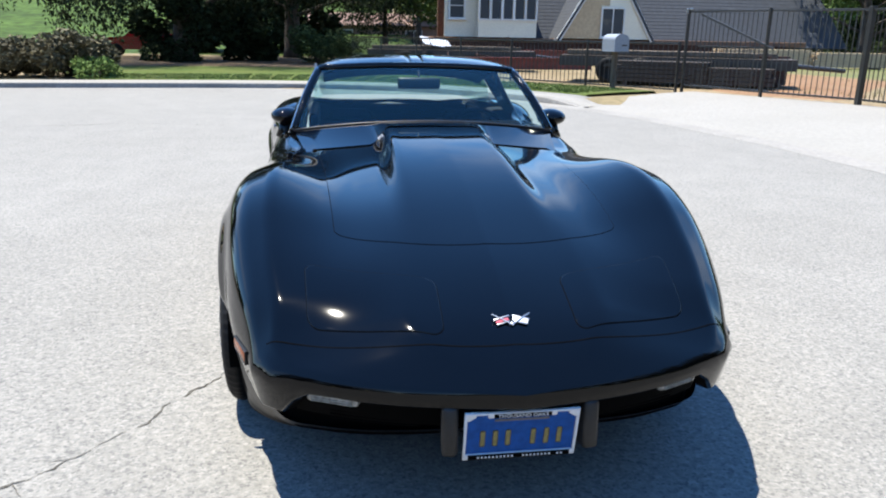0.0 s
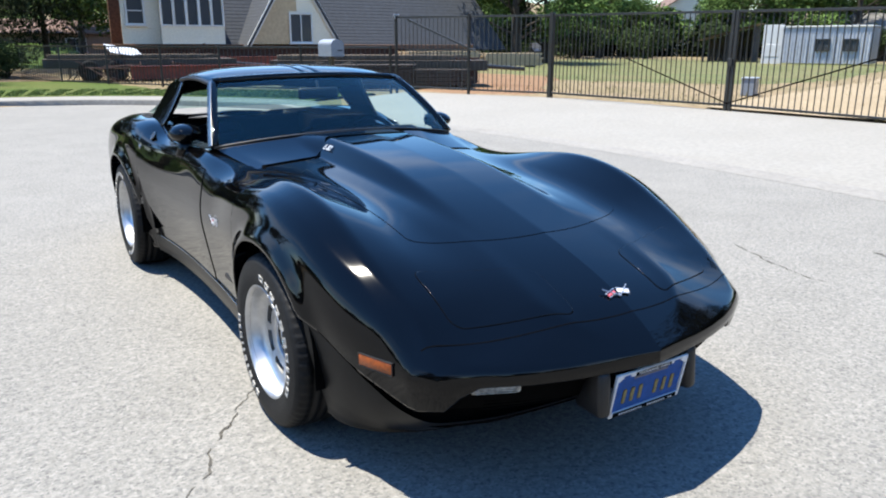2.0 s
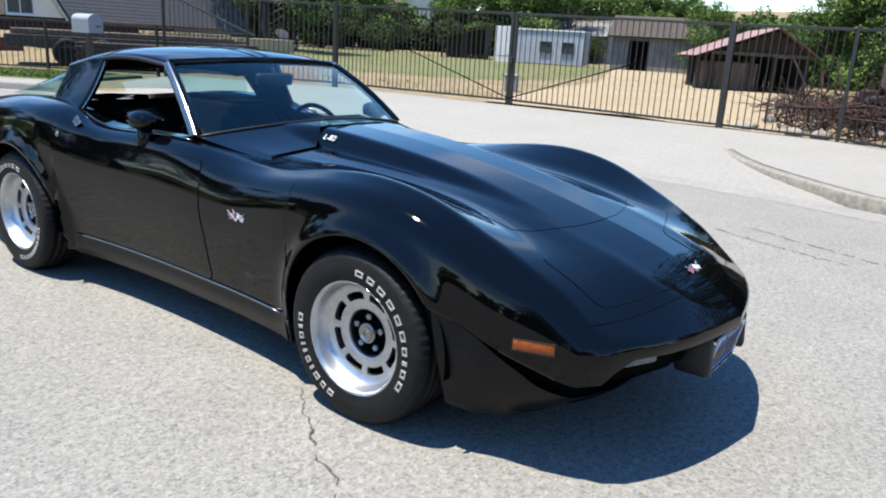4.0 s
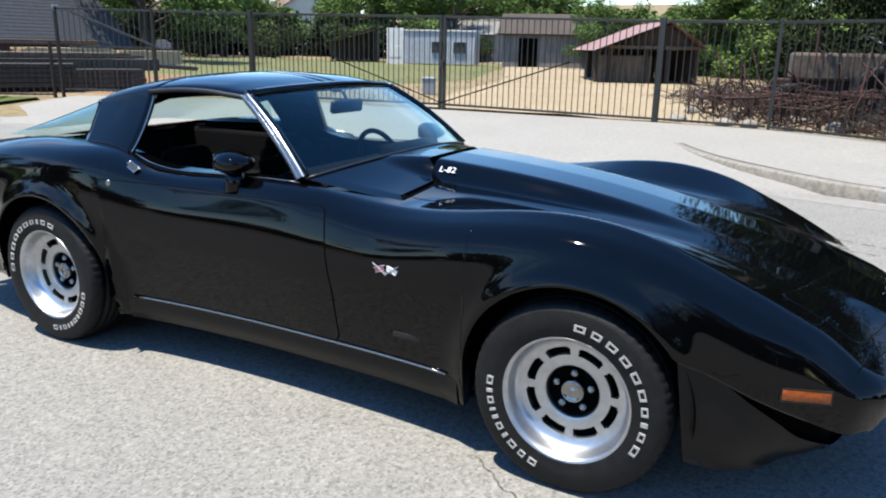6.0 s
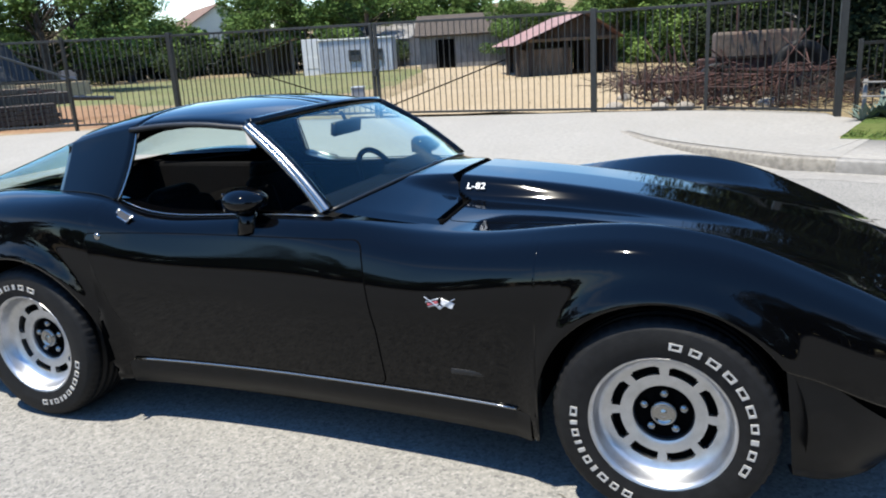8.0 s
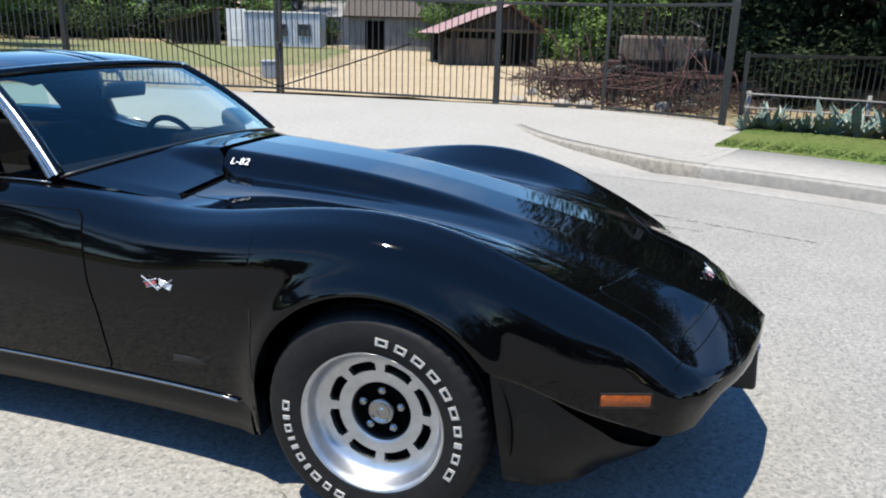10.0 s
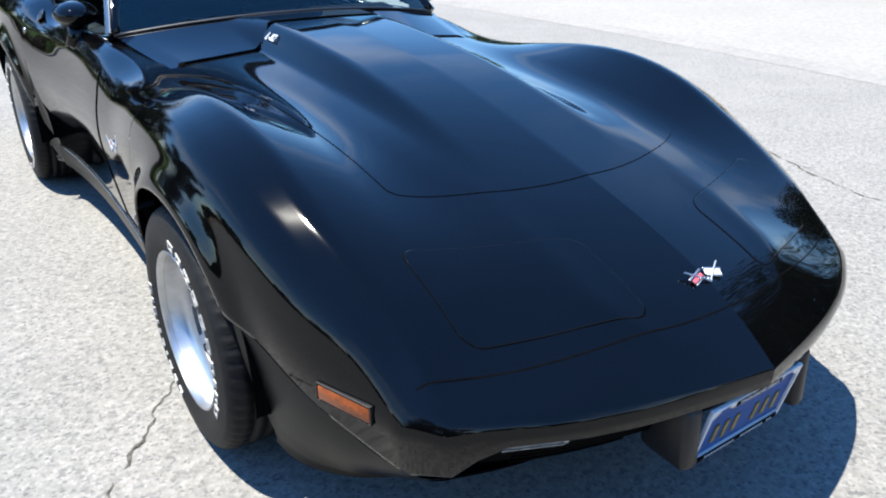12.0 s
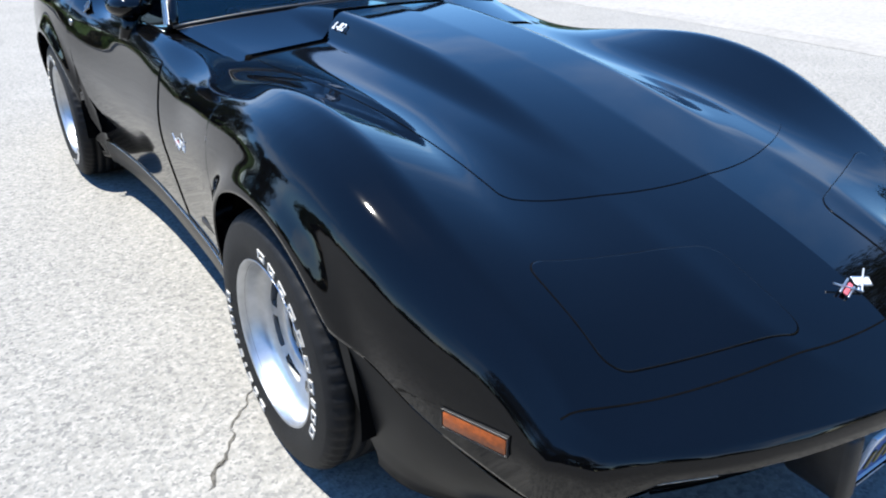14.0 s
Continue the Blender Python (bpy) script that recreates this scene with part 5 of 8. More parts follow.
ws = part("windscreen", windscreen(), GLASS, car, "clear greenish raked windscreen")
ws.visible_shadow = False
for s in (1, -1):
    fb = bmesh.new()
    tube(fb, [ws_base(s * 0.985).lerp(ws_top(s * 0.985), t) + Vector((s * 0.004, 0.012, -0.002)) + Vector((0.25 * s, -0.55, 0.75)) * math.sin(math.pi * t) * 0.018 for t in np.linspace(-0.01, 1.0, 12)], 0.021, 10)
    pillar = part("pillar", fb, PAINT, car, "black windscreen pillar", smooth=60)
    for rib in (((0.012, -0.010, 0.008), (0.017, -0.006, 0.008), (0.0205, 0.001, 0.005), (0.0212, 0.006, 0.002)),
                ((0.0212, 0.010, 0.0), (0.0235, 0.013, -0.001), (0.0235, 0.023, -0.007), (0.0205, 0.028, -0.011))):
        rows_ = []
        for t in np.linspace(0.0, 1.0, 14):
            c = ws_base(s).lerp(ws_top(s), t) + Vector((0.25 * s, -0.55, 0.75)) * math.sin(math.pi * t) * 0.018
            rows_.append([c + Vector((s * x, y, z)) for x, y, z in rib])
        part("chrome_trim", mesh_data("chrome_trim", [v for r in rows_ for v in r], grid_faces(14, 4, s < 0), CHROME), CHROME, pillar, "bright trim strip")
hd = bmesh.new()
tube(hd, [ws_top(s) + Vector((0, 0.012, 0.002)) for s in np.linspace(-1, 1, 21)], 0.020, 10)
part("header_rail", hd, PAINT, car, smooth=60)
sb = bmesh.new()
tube(sb, [ws_base(s) + Vector((0, -0.004, -0.004)) for s in np.linspace(-1, 1, 25)], 0.006, 8)
part("screen_seal", sb, SATIN, car, smooth=60)

ROOF_Z = knots("1.475:1.196 1.6:1.222 1.75:1.238 1.95:1.243 2.15:1.228 2.3:1.205 2.45:1.172 2.6:1.13 2.8:1.06 3.0:0.985 3.2:0.905")
ROOF_X = knots("1.475:0.55 1.6:0.556 1.8:0.560 2.0:0.562 2.2:0.565 2.45:0.570 2.6:0.575 2.8:0.575 3.0:0.56 3.2:0.52")


def roof_z(y, s):
    """Height at s (-1 to 1) across the roof."""
    drop = np.interp(y, [1.475, 1.6, 2.0, 2.3, 2.6, 3.2], [0.026, 0.042, 0.060, 0.068, 0.075, 0.03])
    return float(ROOF_Z(y)) - float(drop) * (0.55 * s * s + 0.45 * s ** 6)


def roof_patch(y0, y1, s0, s1, thick, lift=0.0, n=26, m=20):
    vs = []
    for i in range(n):
        y = y0 + (y1 - y0) * i / (n - 1)
        for j in range(m):
            s = s0 + (s1 - s0) * j / (m - 1)
            yy = y + (0.055 * s * s * max(0, 1 - (y - 1.475) / 0.4) if y < 1.875 else 0)
            edge = min(i, n - 1 - i, j, m - 1 - j)
            vs.append((float(ROOF_X(y)) * s, yy, roof_z(y, s) + lift - (0.004 if edge == 0 else 0)))
    k = len(vs)
    vs += [(x, y, z - thick) for x, y, z in vs]
    fs = grid_faces(n, m)
    fs += [tuple(a + k for a in f[::-1]) for f in grid_faces(n, m)]
    rim = list(range(m)) + [i * m + m - 1 for i in range(1, n)] + [(n - 1) * m + j for j in range(m - 2, -1, -1)] + [i * m for i in range(n - 2, 0, -1)]
    for q in range(len(rim)):
        a, b = rim[q], rim[(q + 1) % len(rim)]
        fs.append((a, a + k, b + k, b))
    return vs, fs


for s0, s1 in ((-1.0, -0.062), (0.062, 1.0)):
    v, f = roof_patch(1.478, 2.06, s0, s1, 0.022)
    part("roof_panel", mesh_data("roof_panel", v, f, PAINT), PAINT, car, "lift-out black roof panel")
v, f = roof_patch(1.478, 2.08, -0.059, 0.059, 0.03, -0.001, m=10)
part("roof_bar", mesh_data("roof_bar", v, f, PAINT), PAINT, car, "narrow centre roof bar")
v, f = roof_patch(2.068, 2.44, -1.0, 1.0, 0.03)
part("roof_hoop", mesh_data("roof_hoop", v, f, PAINT), PAINT, car, "rear roof hoop")


def sail(sign):
    """The broad pillar behind the door window, curving from roof to rear wing."""
    vs, n, m = [], 18, 16
    for i in range(n):
        t = i / (n - 1)
        for j in range(m):
            u = j / (m - 1)
            ya = 2.075 - 0.02 * t + 0.035 * t * t
            yb = 2.43 - 0.035 * t
            y = ya + (yb - ya) * u
            xt, zt = float(ROOF_X(y)), roof_z(y, 1.0) + 0.002
            xb, zb = 0.715 - 0.02 * u, float(Z_CREST(y)) - 0.012
            x = xt + (xb - xt) * (0.25 * t + 0.75 * t * t) + 0.018 * math.sin(math.pi * t)
            z = zt + (zb - zt) * t
            vs.append((sign * x, y, z))
    k = len(vs)
    vs += [(x - sign * 0.03, y, z - 0.004) for x, y, z in vs]
    fs = grid_faces(n, m, sign > 0) + [tuple(a + k for a in f) for f in grid_faces(n, m, sign < 0)]
    rim = list(range(m)) + [i * m + m - 1 for i in range(1, n)] + [(n - 1) * m + j for j in range(m - 2, -1, -1)] + [i * m for i in range(n - 2, 0, -1)]
    for q in range(len(rim)):
        a, b = rim[q], rim[(q + 1) % len(rim)]
        fs.append((a, a + k, b + k, b) if sign < 0 else (a, b, b + k, a + k))
    return mesh_data("sail_panel", vs, fs, PAINT)


for sign in (1, -1):
    part("sail_panel", sail(sign), PAINT, car, "broad black rear pillar")
    tb = bmesh.new()
    pts = []
    for t in np.linspace(0.06, 0.97, 12):
        ya = 2.068 - 0.02 * t + 0.035 * t * t
        xt, zt = float(ROOF_X(ya)), roof_z(ya, 1.0)
        xb, zb = 0.715, float(Z_CREST(ya)) - 0.012
        pts.append((sign * (xt + (xb - xt) * (0.25 * t + 0.75 * t * t) + 0.018 * math.sin(math.pi * t) - 0.004), ya - 0.004, zt + (zb - zt) * t))
    tube(tb, pts, 0.004, 8)
    part("window_trim", tb, CHROME, car, "thin bright window trim", smooth=60)
    # strip along the window's lower edge
    tb = bmesh.new()
    tube(tb, [(sign * (0.695 + 0.012 * math.sin((y - 1.15) * 3)), y, float(Z_CREST(y)) + 0.006) for y in np.linspace(1.16, 2.06, 20)], 0.0028, 8)
    part("window_trim", tb, CHROME, car, "thin bright window sill trim", smooth=60)
    # rain channel above the door
    tb = bmesh.new()
    tube(tb, [(sign * (float(ROOF_X(y)) + 0.006), y + (0.055 * max(0, 1 - (y - 1.475) / 0.4) if y < 1.875 else 0), roof_z(y, 1.0) - 0.014) for y in np.linspace(1.48, 2.09, 20)], 0.011, 8)
    part("window_seal", tb, SATIN, car, smooth=60)


def back_glass():
    """The fastback pane: an arch over the load bay that sinks to the deck."""
    vs, n, m = [], 24, 41
    for i in range(n):
        t = i / (n - 1)
        y = 2.41 + 0.77 * t
        H, base = float(ROOF_Z(min(y, 3.2))) - 0.004, 0.916 - 0.022 * t
        H = max(H, base + 0.002)
        w = 0.598 - 0.05 * t
        for j in range(m):
            a = -math.pi / 2 + math.pi * j / (m - 1)
            vs.append((w * math.copysign(abs(math.sin(a)) ** 0.85, a), y, base + (H - base) * max(0.0, math.cos(a)) ** 0.62))
    return mesh_data("rear_glass", vs, grid_faces(n, m), GLASS)


rg = part("rear_glass", back_glass(), GLASS, car, "large tinted fastback glass")
rg.visible_shadow = False
# decks beside and behind the rear glass
ysd = np.linspace(2.40, 3.02, 16)
for sign in (1, -1):
    vs = []
    for y in ysd:
        xo, zo = section(y)[0][section(y)[1] - 12]
        xi = 0.600 - 0.05 * (y - 2.41) / 0.77
        zi = 0.914 - 0.022 * (y - 2.41) / 0.77
        for t in np.linspace(0, 1, 6):
            vs.append((sign * (xi + (xo - xi) * t), y, zi + (zo - zi) * t * t * (3 - 2 * t)))
    part("quarter_deck", mesh_data("quarter_deck", vs, grid_faces(len(ysd), 6, sign < 0), PAINT), PAINT, car)

# ---- cabin inside ----
# a dark gap with the wipers lies between the bonnet's rear edge and the panel under the windscreen
cowl, tray = [], []


def well(x):
    """The gap's breadth: wide behind the bonnet's middle and before the wipers, closed on the bulge's flanks."""
    x = abs(x)
    return 0.004 + 0.036 * (ease(0.245, 0.225, x) + ease(0.27, 0.285, x) * ease(0.585, 0.565, x))


for t in np.linspace(0, 1, 11):
    for q in np.linspace(-1, 1, 61):
        b = ws_base(q)
        x0, ax = 0.60 * q, abs(0.60 * q)
        yf = cowl_y(x0) + well(x0)
        a = Vector((x0, yf, top_z(yf, ax) - 0.005 + 0.22 * (well(x0) - 0.004)))
        p = a.lerp(b + Vector((0, 0.006, -0.004)), t)
        p.z = a.z + (b.z - 0.004 - a.z) * (0.8 * t + 0.2 * t * t)
        cowl.append(p)
for reach, dz in ((-0.1, -0.004), (0.0, -0.035), (0.9, -0.035), (0.98, 0.0)):
    for x in np.linspace(-0.60, 0.60, 61):
        y = cowl_y(x) + reach * well(x)
        tray.append((x, y, top_z(y, abs(x)) + (dz if dz else 0.22 * (well(x) - 0.004) - 0.006)))
part("cowl_panel", mesh_data("cowl_panel", cowl, grid_faces(11, 61), PAINT), PAINT, car, "black panel under the windscreen")
part("cowl_tray", mesh_data("cowl_tray", tray, grid_faces(4, 61), MATTE), MATTE, car)
for x0, x1 in ((-0.56, -0.305), (0.305, 0.56)):
    wb = bmesh.new()
    tube(wb, [(x, cowl_y(x) + 0.016, top_z(cowl_y(x), abs(x)) - 0.004) for x in np.linspace(x0, x1, 14)], 0.006, 6)
    wiper = part("wiper", wb, MATTE, car, "black wiper lying in the gap behind the bonnet", smooth=60)
    part("pivot", lathe([(0.0, 0.014), (0.010, 0.012), (0.014, 0.0), (0.014, -0.02)], 16), MATTE, wiper, m=pose(x0, 0.772, top_z(0.77, abs(x0)) - 0.006, 0, -90, 0), smooth=40)
tubm = bmesh.new()
box(tubm, (1.42, 2.1, 0.05), (0, 1.98, 0.27), (0, 0, 0), 0.01)
part("interior_floor", tubm, CARPET, car, "black carpeted floor")
for nm, size, at in (("footwell_wall", (1.22, 0.06, 0.48), (0, 1.02, 0.54)), ("load_floor", (1.28, 0.95, 0.05), (0, 2.72, 0.62)), ("seat_bulkhead", (1.28, 0.05, 0.42), (0, 2.26, 0.44)),
                     ("tail_bulkhead", (1.16, 0.05, 0.20), (0, 3.16, 0.74)), ("bay_side", (0.06, 1.0, 0.24), (0.60, 2.72, 0.73)), ("bay_side", (0.06, 1.0, 0.24), (-0.60, 2.72, 0.73))):
    tubm = bmesh.new()
    box(tubm, size, at, (0, 0, 0), 0.02)
    part(nm, tubm, CARPET, car)
# padded lining under the rear hoop
v, f = roof_patch(2.10, 2.43, -0.93, 0.93, 0.045, -0.034, m=20)
part("head_lining", mesh_data("head_lining", v, f, VINYL), VINYL, car, "black padded roof lining")
for s in (1, -1):
    db = bmesh.new()
    box(db, (0.05, 0.92, 0.54), (s * 0.68, 1.65, 0.565), (0, 0, 0), 0.02)
    box(db, (0.05, 0.40, 0.05), (s * 0.645, 1.70, 0.63), (0, 0, 0), 0.02)
    part("door_lining", db, VINYL, car, "black vinyl door lining", smooth=40)
dash = bmesh.new()
box(dash, (1.16, 0.26, 0.20), (0, 1.29, 0.765), (-4, 0, 0), 0.05)
box(dash, (0.84, 0.18, 0.16), (0, 1.15, 0.80), (-4, 0, 0), 0.04)
box(dash, (0.42, 0.16, 0.09), (0.35, 1.28, 0.86), (8, 0, 0), 0.035)
box(dash, (0.24, 0.34, 0.36), (0, 1.32, 0.60), (-14, 0, 0), 0.03)
part("dashboard", dash, VINYL, car, "black dashboard", smooth=45)
con = bmesh.new()
box(con, (0.22, 0.95, 0.22), (0, 1.80, 0.42), (0, 0, 0), 0.04)
tube(con, [(0, 1.55, 0.52), (0, 1.54, 0.63)], 0.012, 8)
box(con, (0.05, 0.05, 0.05), (0, 1.54, 0.645), (0, 0, 0), 0.02)
part("centre_console", con, VINYL, car, "black centre console", smooth=45)

for sx in (0.36, -0.36):
    st = bmesh.new()
    box(st, (0.48, 0.50, 0.16), (0, -0.10, 0.08), (6, 0, 0), 0.055)
    seat = part("seat", st, VINYL, car, "black high-backed bucket seat", pose(sx, 1.84, 0.25), 50)
    bk = bmesh.new()
    box(bk, (0.46, 0.13, 0.50), (0, 0.20, 0.35), (-16, 0, 0), 0.055, 0.88)
    part("seat_back", bk, VINYL, seat, smooth=50)
    hr = bmesh.new()
    box(hr, (0.30, 0.10, 0.09), (0, 0.275, 0.60), (-12, 0, 0), 0.04, 0.85)
    part("headrest", hr, VINYL, seat, smooth=50)
    for s in (1, -1):
        bo = bmesh.new()
        box(bo, (0.06, 0.17, 0.44), (s * 0.20, 0.15, 0.33), (-16, 0, 0), 0.028)
        part("side_bolster", bo, VINYL, seat, smooth=50)

wheel_m = pose(0.345, 1.45, 0.784, 64, 0, 0)
sw = bmesh.new()
tube(sw, [(0.182 * math.cos(a), 0.182 * math.sin(a), 0) for a in np.linspace(0, 2 * math.pi, 49)], 0.0135, 10, False)
steer = part("steering_wheel", sw, VINYL, car, "black three-spoke steering wheel", wheel_m, 80)
for a in (0, 180, 270):
    sp = bmesh.new()
    box(sp, (0.16, 0.028, 0.006), (0.095, 0, -0.012), (0, 8, 0), 0.002)
    part("spoke", sp, CHROME if a != 270 else SATIN, steer, m=pose(0, 0, 0, 0, 0, a), smooth=40)
hb = lathe([(0.0, 0.02), (0.03, 0.018), (0.042, 0.0), (0.03, -0.04), (0.028, -0.2)], 24)
part("steering_hub", hb, VINYL, steer, m=pose(0, 0, -0.008, 0, -90, 0), smooth=40)
mr = bmesh.new()
box(mr, (0.235, 0.03, 0.062), (0, 0, 0), (0, 0, 0), 0.013)
rv = part("rear_view_mirror", mr, SATIN, car, "black inside mirror", pose(0.0, 1.43, 1.10, 8, 0, 0), 50)
g = bmesh.new()
box(g, (0.215, 0.003, 0.048), (0, 0.0155, 0), (0, 0, 0), 0.001)
part("mirror_glass", g, CHROME, rv)
g = bmesh.new()
tube(g, [(0, 0.0, 0.02), (0, 0.03, 0.062)], 0.008, 8)
part("mirror_stalk", g, SATIN, rv)

# door mirrors
for sign in (1, -1):
    hb = bmesh.new()
    bmesh.ops.create_uvsphere(hb, u_segments=28, v_segments=18, radius=1.0)
    for v_ in hb.verts:
        x, y, z = v_.co
        y = min(y, 0.55)
        v_.co = (x * 0.080, y * 0.090, z * 0.047 * (1 + 0.12 * y))
    hm = part("door_mirror", hb, PAINT, car, "black bullet-shaped door mirror", pose(0.754 if sign > 0 else -0.728, 1.40 if sign > 0 else 1.46, 0.920, 0, 0, sign * 6), 60)
    gl = bmesh.new()
    box(gl, (0.118, 0.004, 0.066), (0, 0.046, 0), (0, 0, 0), 0.0015)
    part("mirror_glass", gl, CHROME, hm, "mirror glass")
    nb = bmesh.new()
    tube(nb, [(sign * 0.0, 0.0, -0.035), (sign * 0.008, -0.01, -0.07), (sign * 0.012, -0.02, -0.115)], [0.038, 0.034, 0.046], 12)
    part("mirror_neck", nb, PAINT, hm, smooth=60)


# ---- fence and gate ----
FENCE_TOP = knots("-1.6:1.86 2.3:1.89 6.5:1.95 11.0:2.00 15.0:2.03")
FENCE_LOW = knots("-1.6:0.16 2.3:0.17 6.5:0.22 11.0:0.22 15.0:0.24")


def bar_mesh(name, w, d, h, material, bevel=0.003):
    bm = bmesh.new()
    box(bm, (w, d, h), (0, 0, h / 2), (0, 0, 0), bevel)
    return bm_data(name, bm, material)


PICKET = bar_mesh("picket", 0.0145, 0.0145, 1.0, STEEL, 0.0)
POST_BIG = bar_mesh("post", 0.105, 0.105, 1.0, STEEL, 0.006)
POST_SMALL = bar_mesh("post", 0.06, 0.06, 1.0, STEEL, 0.004)


def stretched(ob, h):
    ob.scale = (1, 1, h)
    return ob


def rail(name, a, b, parent, w=0.04, h=0.04, material=STEEL):
    a, b = Vector(a), Vector(b)
    bm = bmesh.new()
    box(bm, ((b - a).length, w, h), (0, 0, 0), (0, 0, 0), 0.004)
    d = b - a
    return part(name, bm, material, parent, m=Matrix.Translation((a + b) / 2) @ Matrix.Rotation(math.atan2(d.y, d.x), 4, "Z") @ Matrix.Rotation(-math.asin(d.z / d.length), 4, "Y"))


def panel(owner, a, b, step=0.118, top=None, low=None, inset=0.05, mid=False):
    """Rails and pickets from a to b."""
    a, b = Vector(a), Vector(b)
    L = (b - a).length
    T = lambda p: float(FENCE_TOP(p.y)) if top is None else top
    B = lambda p: float(FENCE_LOW(p.y)) if low is None else low
    e = (b - a) / L
    a2, b2 = a + e * inset, b - e * inset
    rail("top_rail", (*a2, T(a2)), (*b2, T(b2)), owner, 0.045, 0.045)
    rail("bottom_rail", (*a2, B(a2) + 0.05), (*b2, B(b2) + 0.05), owner)
    if mid:
        rail("middle_rail", (*a2, T(a2) - 0.16), (*b2, T(b2) - 0.16), owner, 0.03, 0.03)
    n = int((L - 2 * inset) / step)
    ang = math.degrees(math.atan2(e.y, e.x))
    for k in range(1, n):
        p = a2 + (b2 - a2) * k / n
        z0 = B(p) + 0.02
        stretched(part("picket", PICKET, STEEL, owner, m=pose(p.x, p.y, z0, 0, 0, ang)), T(p) - z0)


def post(owner, p, big=True, extra=0.06, top=None):
    z = 0.05
    h = (float(FENCE_TOP(p[1])) if top is None else top) + extra - z
    o = stretched(part("post", POST_BIG if big else POST_SMALL, STEEL, owner, m=pose(p[0], p[1], z, 0, 0, 3)), h)
    return o


C0, C1, C2, C3, C4, C5, C6 = GATE_PTS
fence_a = thing("fence", "tall black steel picket fence beside the gate", "fence")
post(fence_a, C0, False)
post(fence_a, C1, False)
panel(fence_a, C0, C1)
panel(fence_a, C1, C2)
rail("brace", (8.36, 14.62, 1.97), (9.22, 12.82, 1.20), fence_a, 0.035, 0.045)
panel(fence_a, (8.62, 15.20), (9.50, 13.25), 0.105, 1.22, 0.22)
bk = bmesh.new()
box(bk, (0.16, 0.06, 0.05), (0, 0, 0), (0, 0, 20), 0.01)
box(bk, (0.05, 0.05, 0.12), (-0.06, 0, -0.04), (0, 0, 20), 0.01)
part("bracket", bk, GALV, fence_a, "pale galvanised bracket", pose(C0[0], C0[1] - 0.03, 2.08), 40)
fence_b = thing("fence", "tall black steel picket fence in front of rusty scrap", "fence")
post(fence_b, C5, False)
post(fence_b, C6, True)
panel(fence_b, C4, C5)
panel(fence_b, C5, C6)
for a, b, lab in ((C2, C3, "far"), (C4, C3, "near")):
    gate = thing("metal_gate", "tall black steel driveway gate leaf, closed, with a diagonal brace rod", "gate", group="gate leaves")
    post(gate, a, True)
    post(gate, (b[0] + 0.0, b[1] + (0.045 if lab == "far" else -0.045)), False, 0.02)
    panel(gate, a, b, 0.112)
    va, vb = Vector(a), Vector(b)
    q = vb + (va - vb) * 0.62
    rd = bmesh.new()
    tube(rd, [(vb.x - 0.03, vb.y, float(FENCE_LOW(vb.y)) + 0.08), (q.x - 0.03, q.y, float(FENCE_TOP(q.y)) - 0.75)], 0.012, 6)
    part("brace_rod", rd, MATTE, gate)
lb = bmesh.new()
box(lb, (0.05, 0.10, 0.14), (C3[0] - 0.05, C3[1], 1.05), (0, 0, 0), 0.01)
part("latch", lb, STEEL, gate)

low_fence = thing("low_fence", "low black steel picket fence along the house lot", "fence")
LOWS = [(8.15, 15.15), (5.0, 19.6), (2.6, 23.4), (0.5, 28.0)]
for a, b in zip(LOWS, LOWS[1:]):
    n = max(1, round(math.dist(a, b) / 2.6))
    for k in range(n):
        p = tuple(a[i] + (b[i] - a[i]) * k / n for i in (0, 1))
        q = tuple(a[i] + (b[i] - a[i]) * (k + 1) / n for i in (0, 1))
        post(low_fence, p, False, 0.03, 1.30)
        panel(low_fence, p, q, 0.135, 1.28, 0.12, 0.02)
side_fence = thing("low_fence", "low dark steel fence under the shady trees", "fence")
LOWS2 = [(9.8, -1.75), (11.6, -4.2), (12.6, -7.5), (11.0, -12.0)]
for a, b in zip(LOWS2, LOWS2[1:]):
    n = max(1, round(math.dist(a, b) / 2.4))
    for k in range(n):
        p = tuple(a[i] + (b[i] - a[i]) * k / n for i in (0, 1))
        q = tuple(a[i] + (b[i] - a[i]) * (k + 1) / n for i in (0, 1))
        post(side_fence, p, False, 0.03, 1.18)
        panel(side_fence, p, q, 0.135, 1.15, 0.12, 0.02)
pipe = thing("pipe_rail", "two pale horizontal pipe rails behind agave plants", "rail")
for z in (0.42, 0.62):
    pb_ = bmesh.new()
    tube(pb_, [(9.35, -1.75, z), (9.4, -3.4, z - 0.04), (8.7, -6.2, z - 0.08)], 0.014, 8)
    part("pipe", pb_, GREY_BOARD, pipe, smooth=60)
for p in ((9.36, -1.8), (9.4, -3.4), (8.7, -6.2)):
    pb_ = bmesh.new()
    tube(pb_, [(p[0] + 0.04, p[1], 0.05), (p[0] + 0.04, p[1], 0.66)], 0.03, 8)
    part("upright", pb_, GREY_BOARD, pipe, smooth=60)


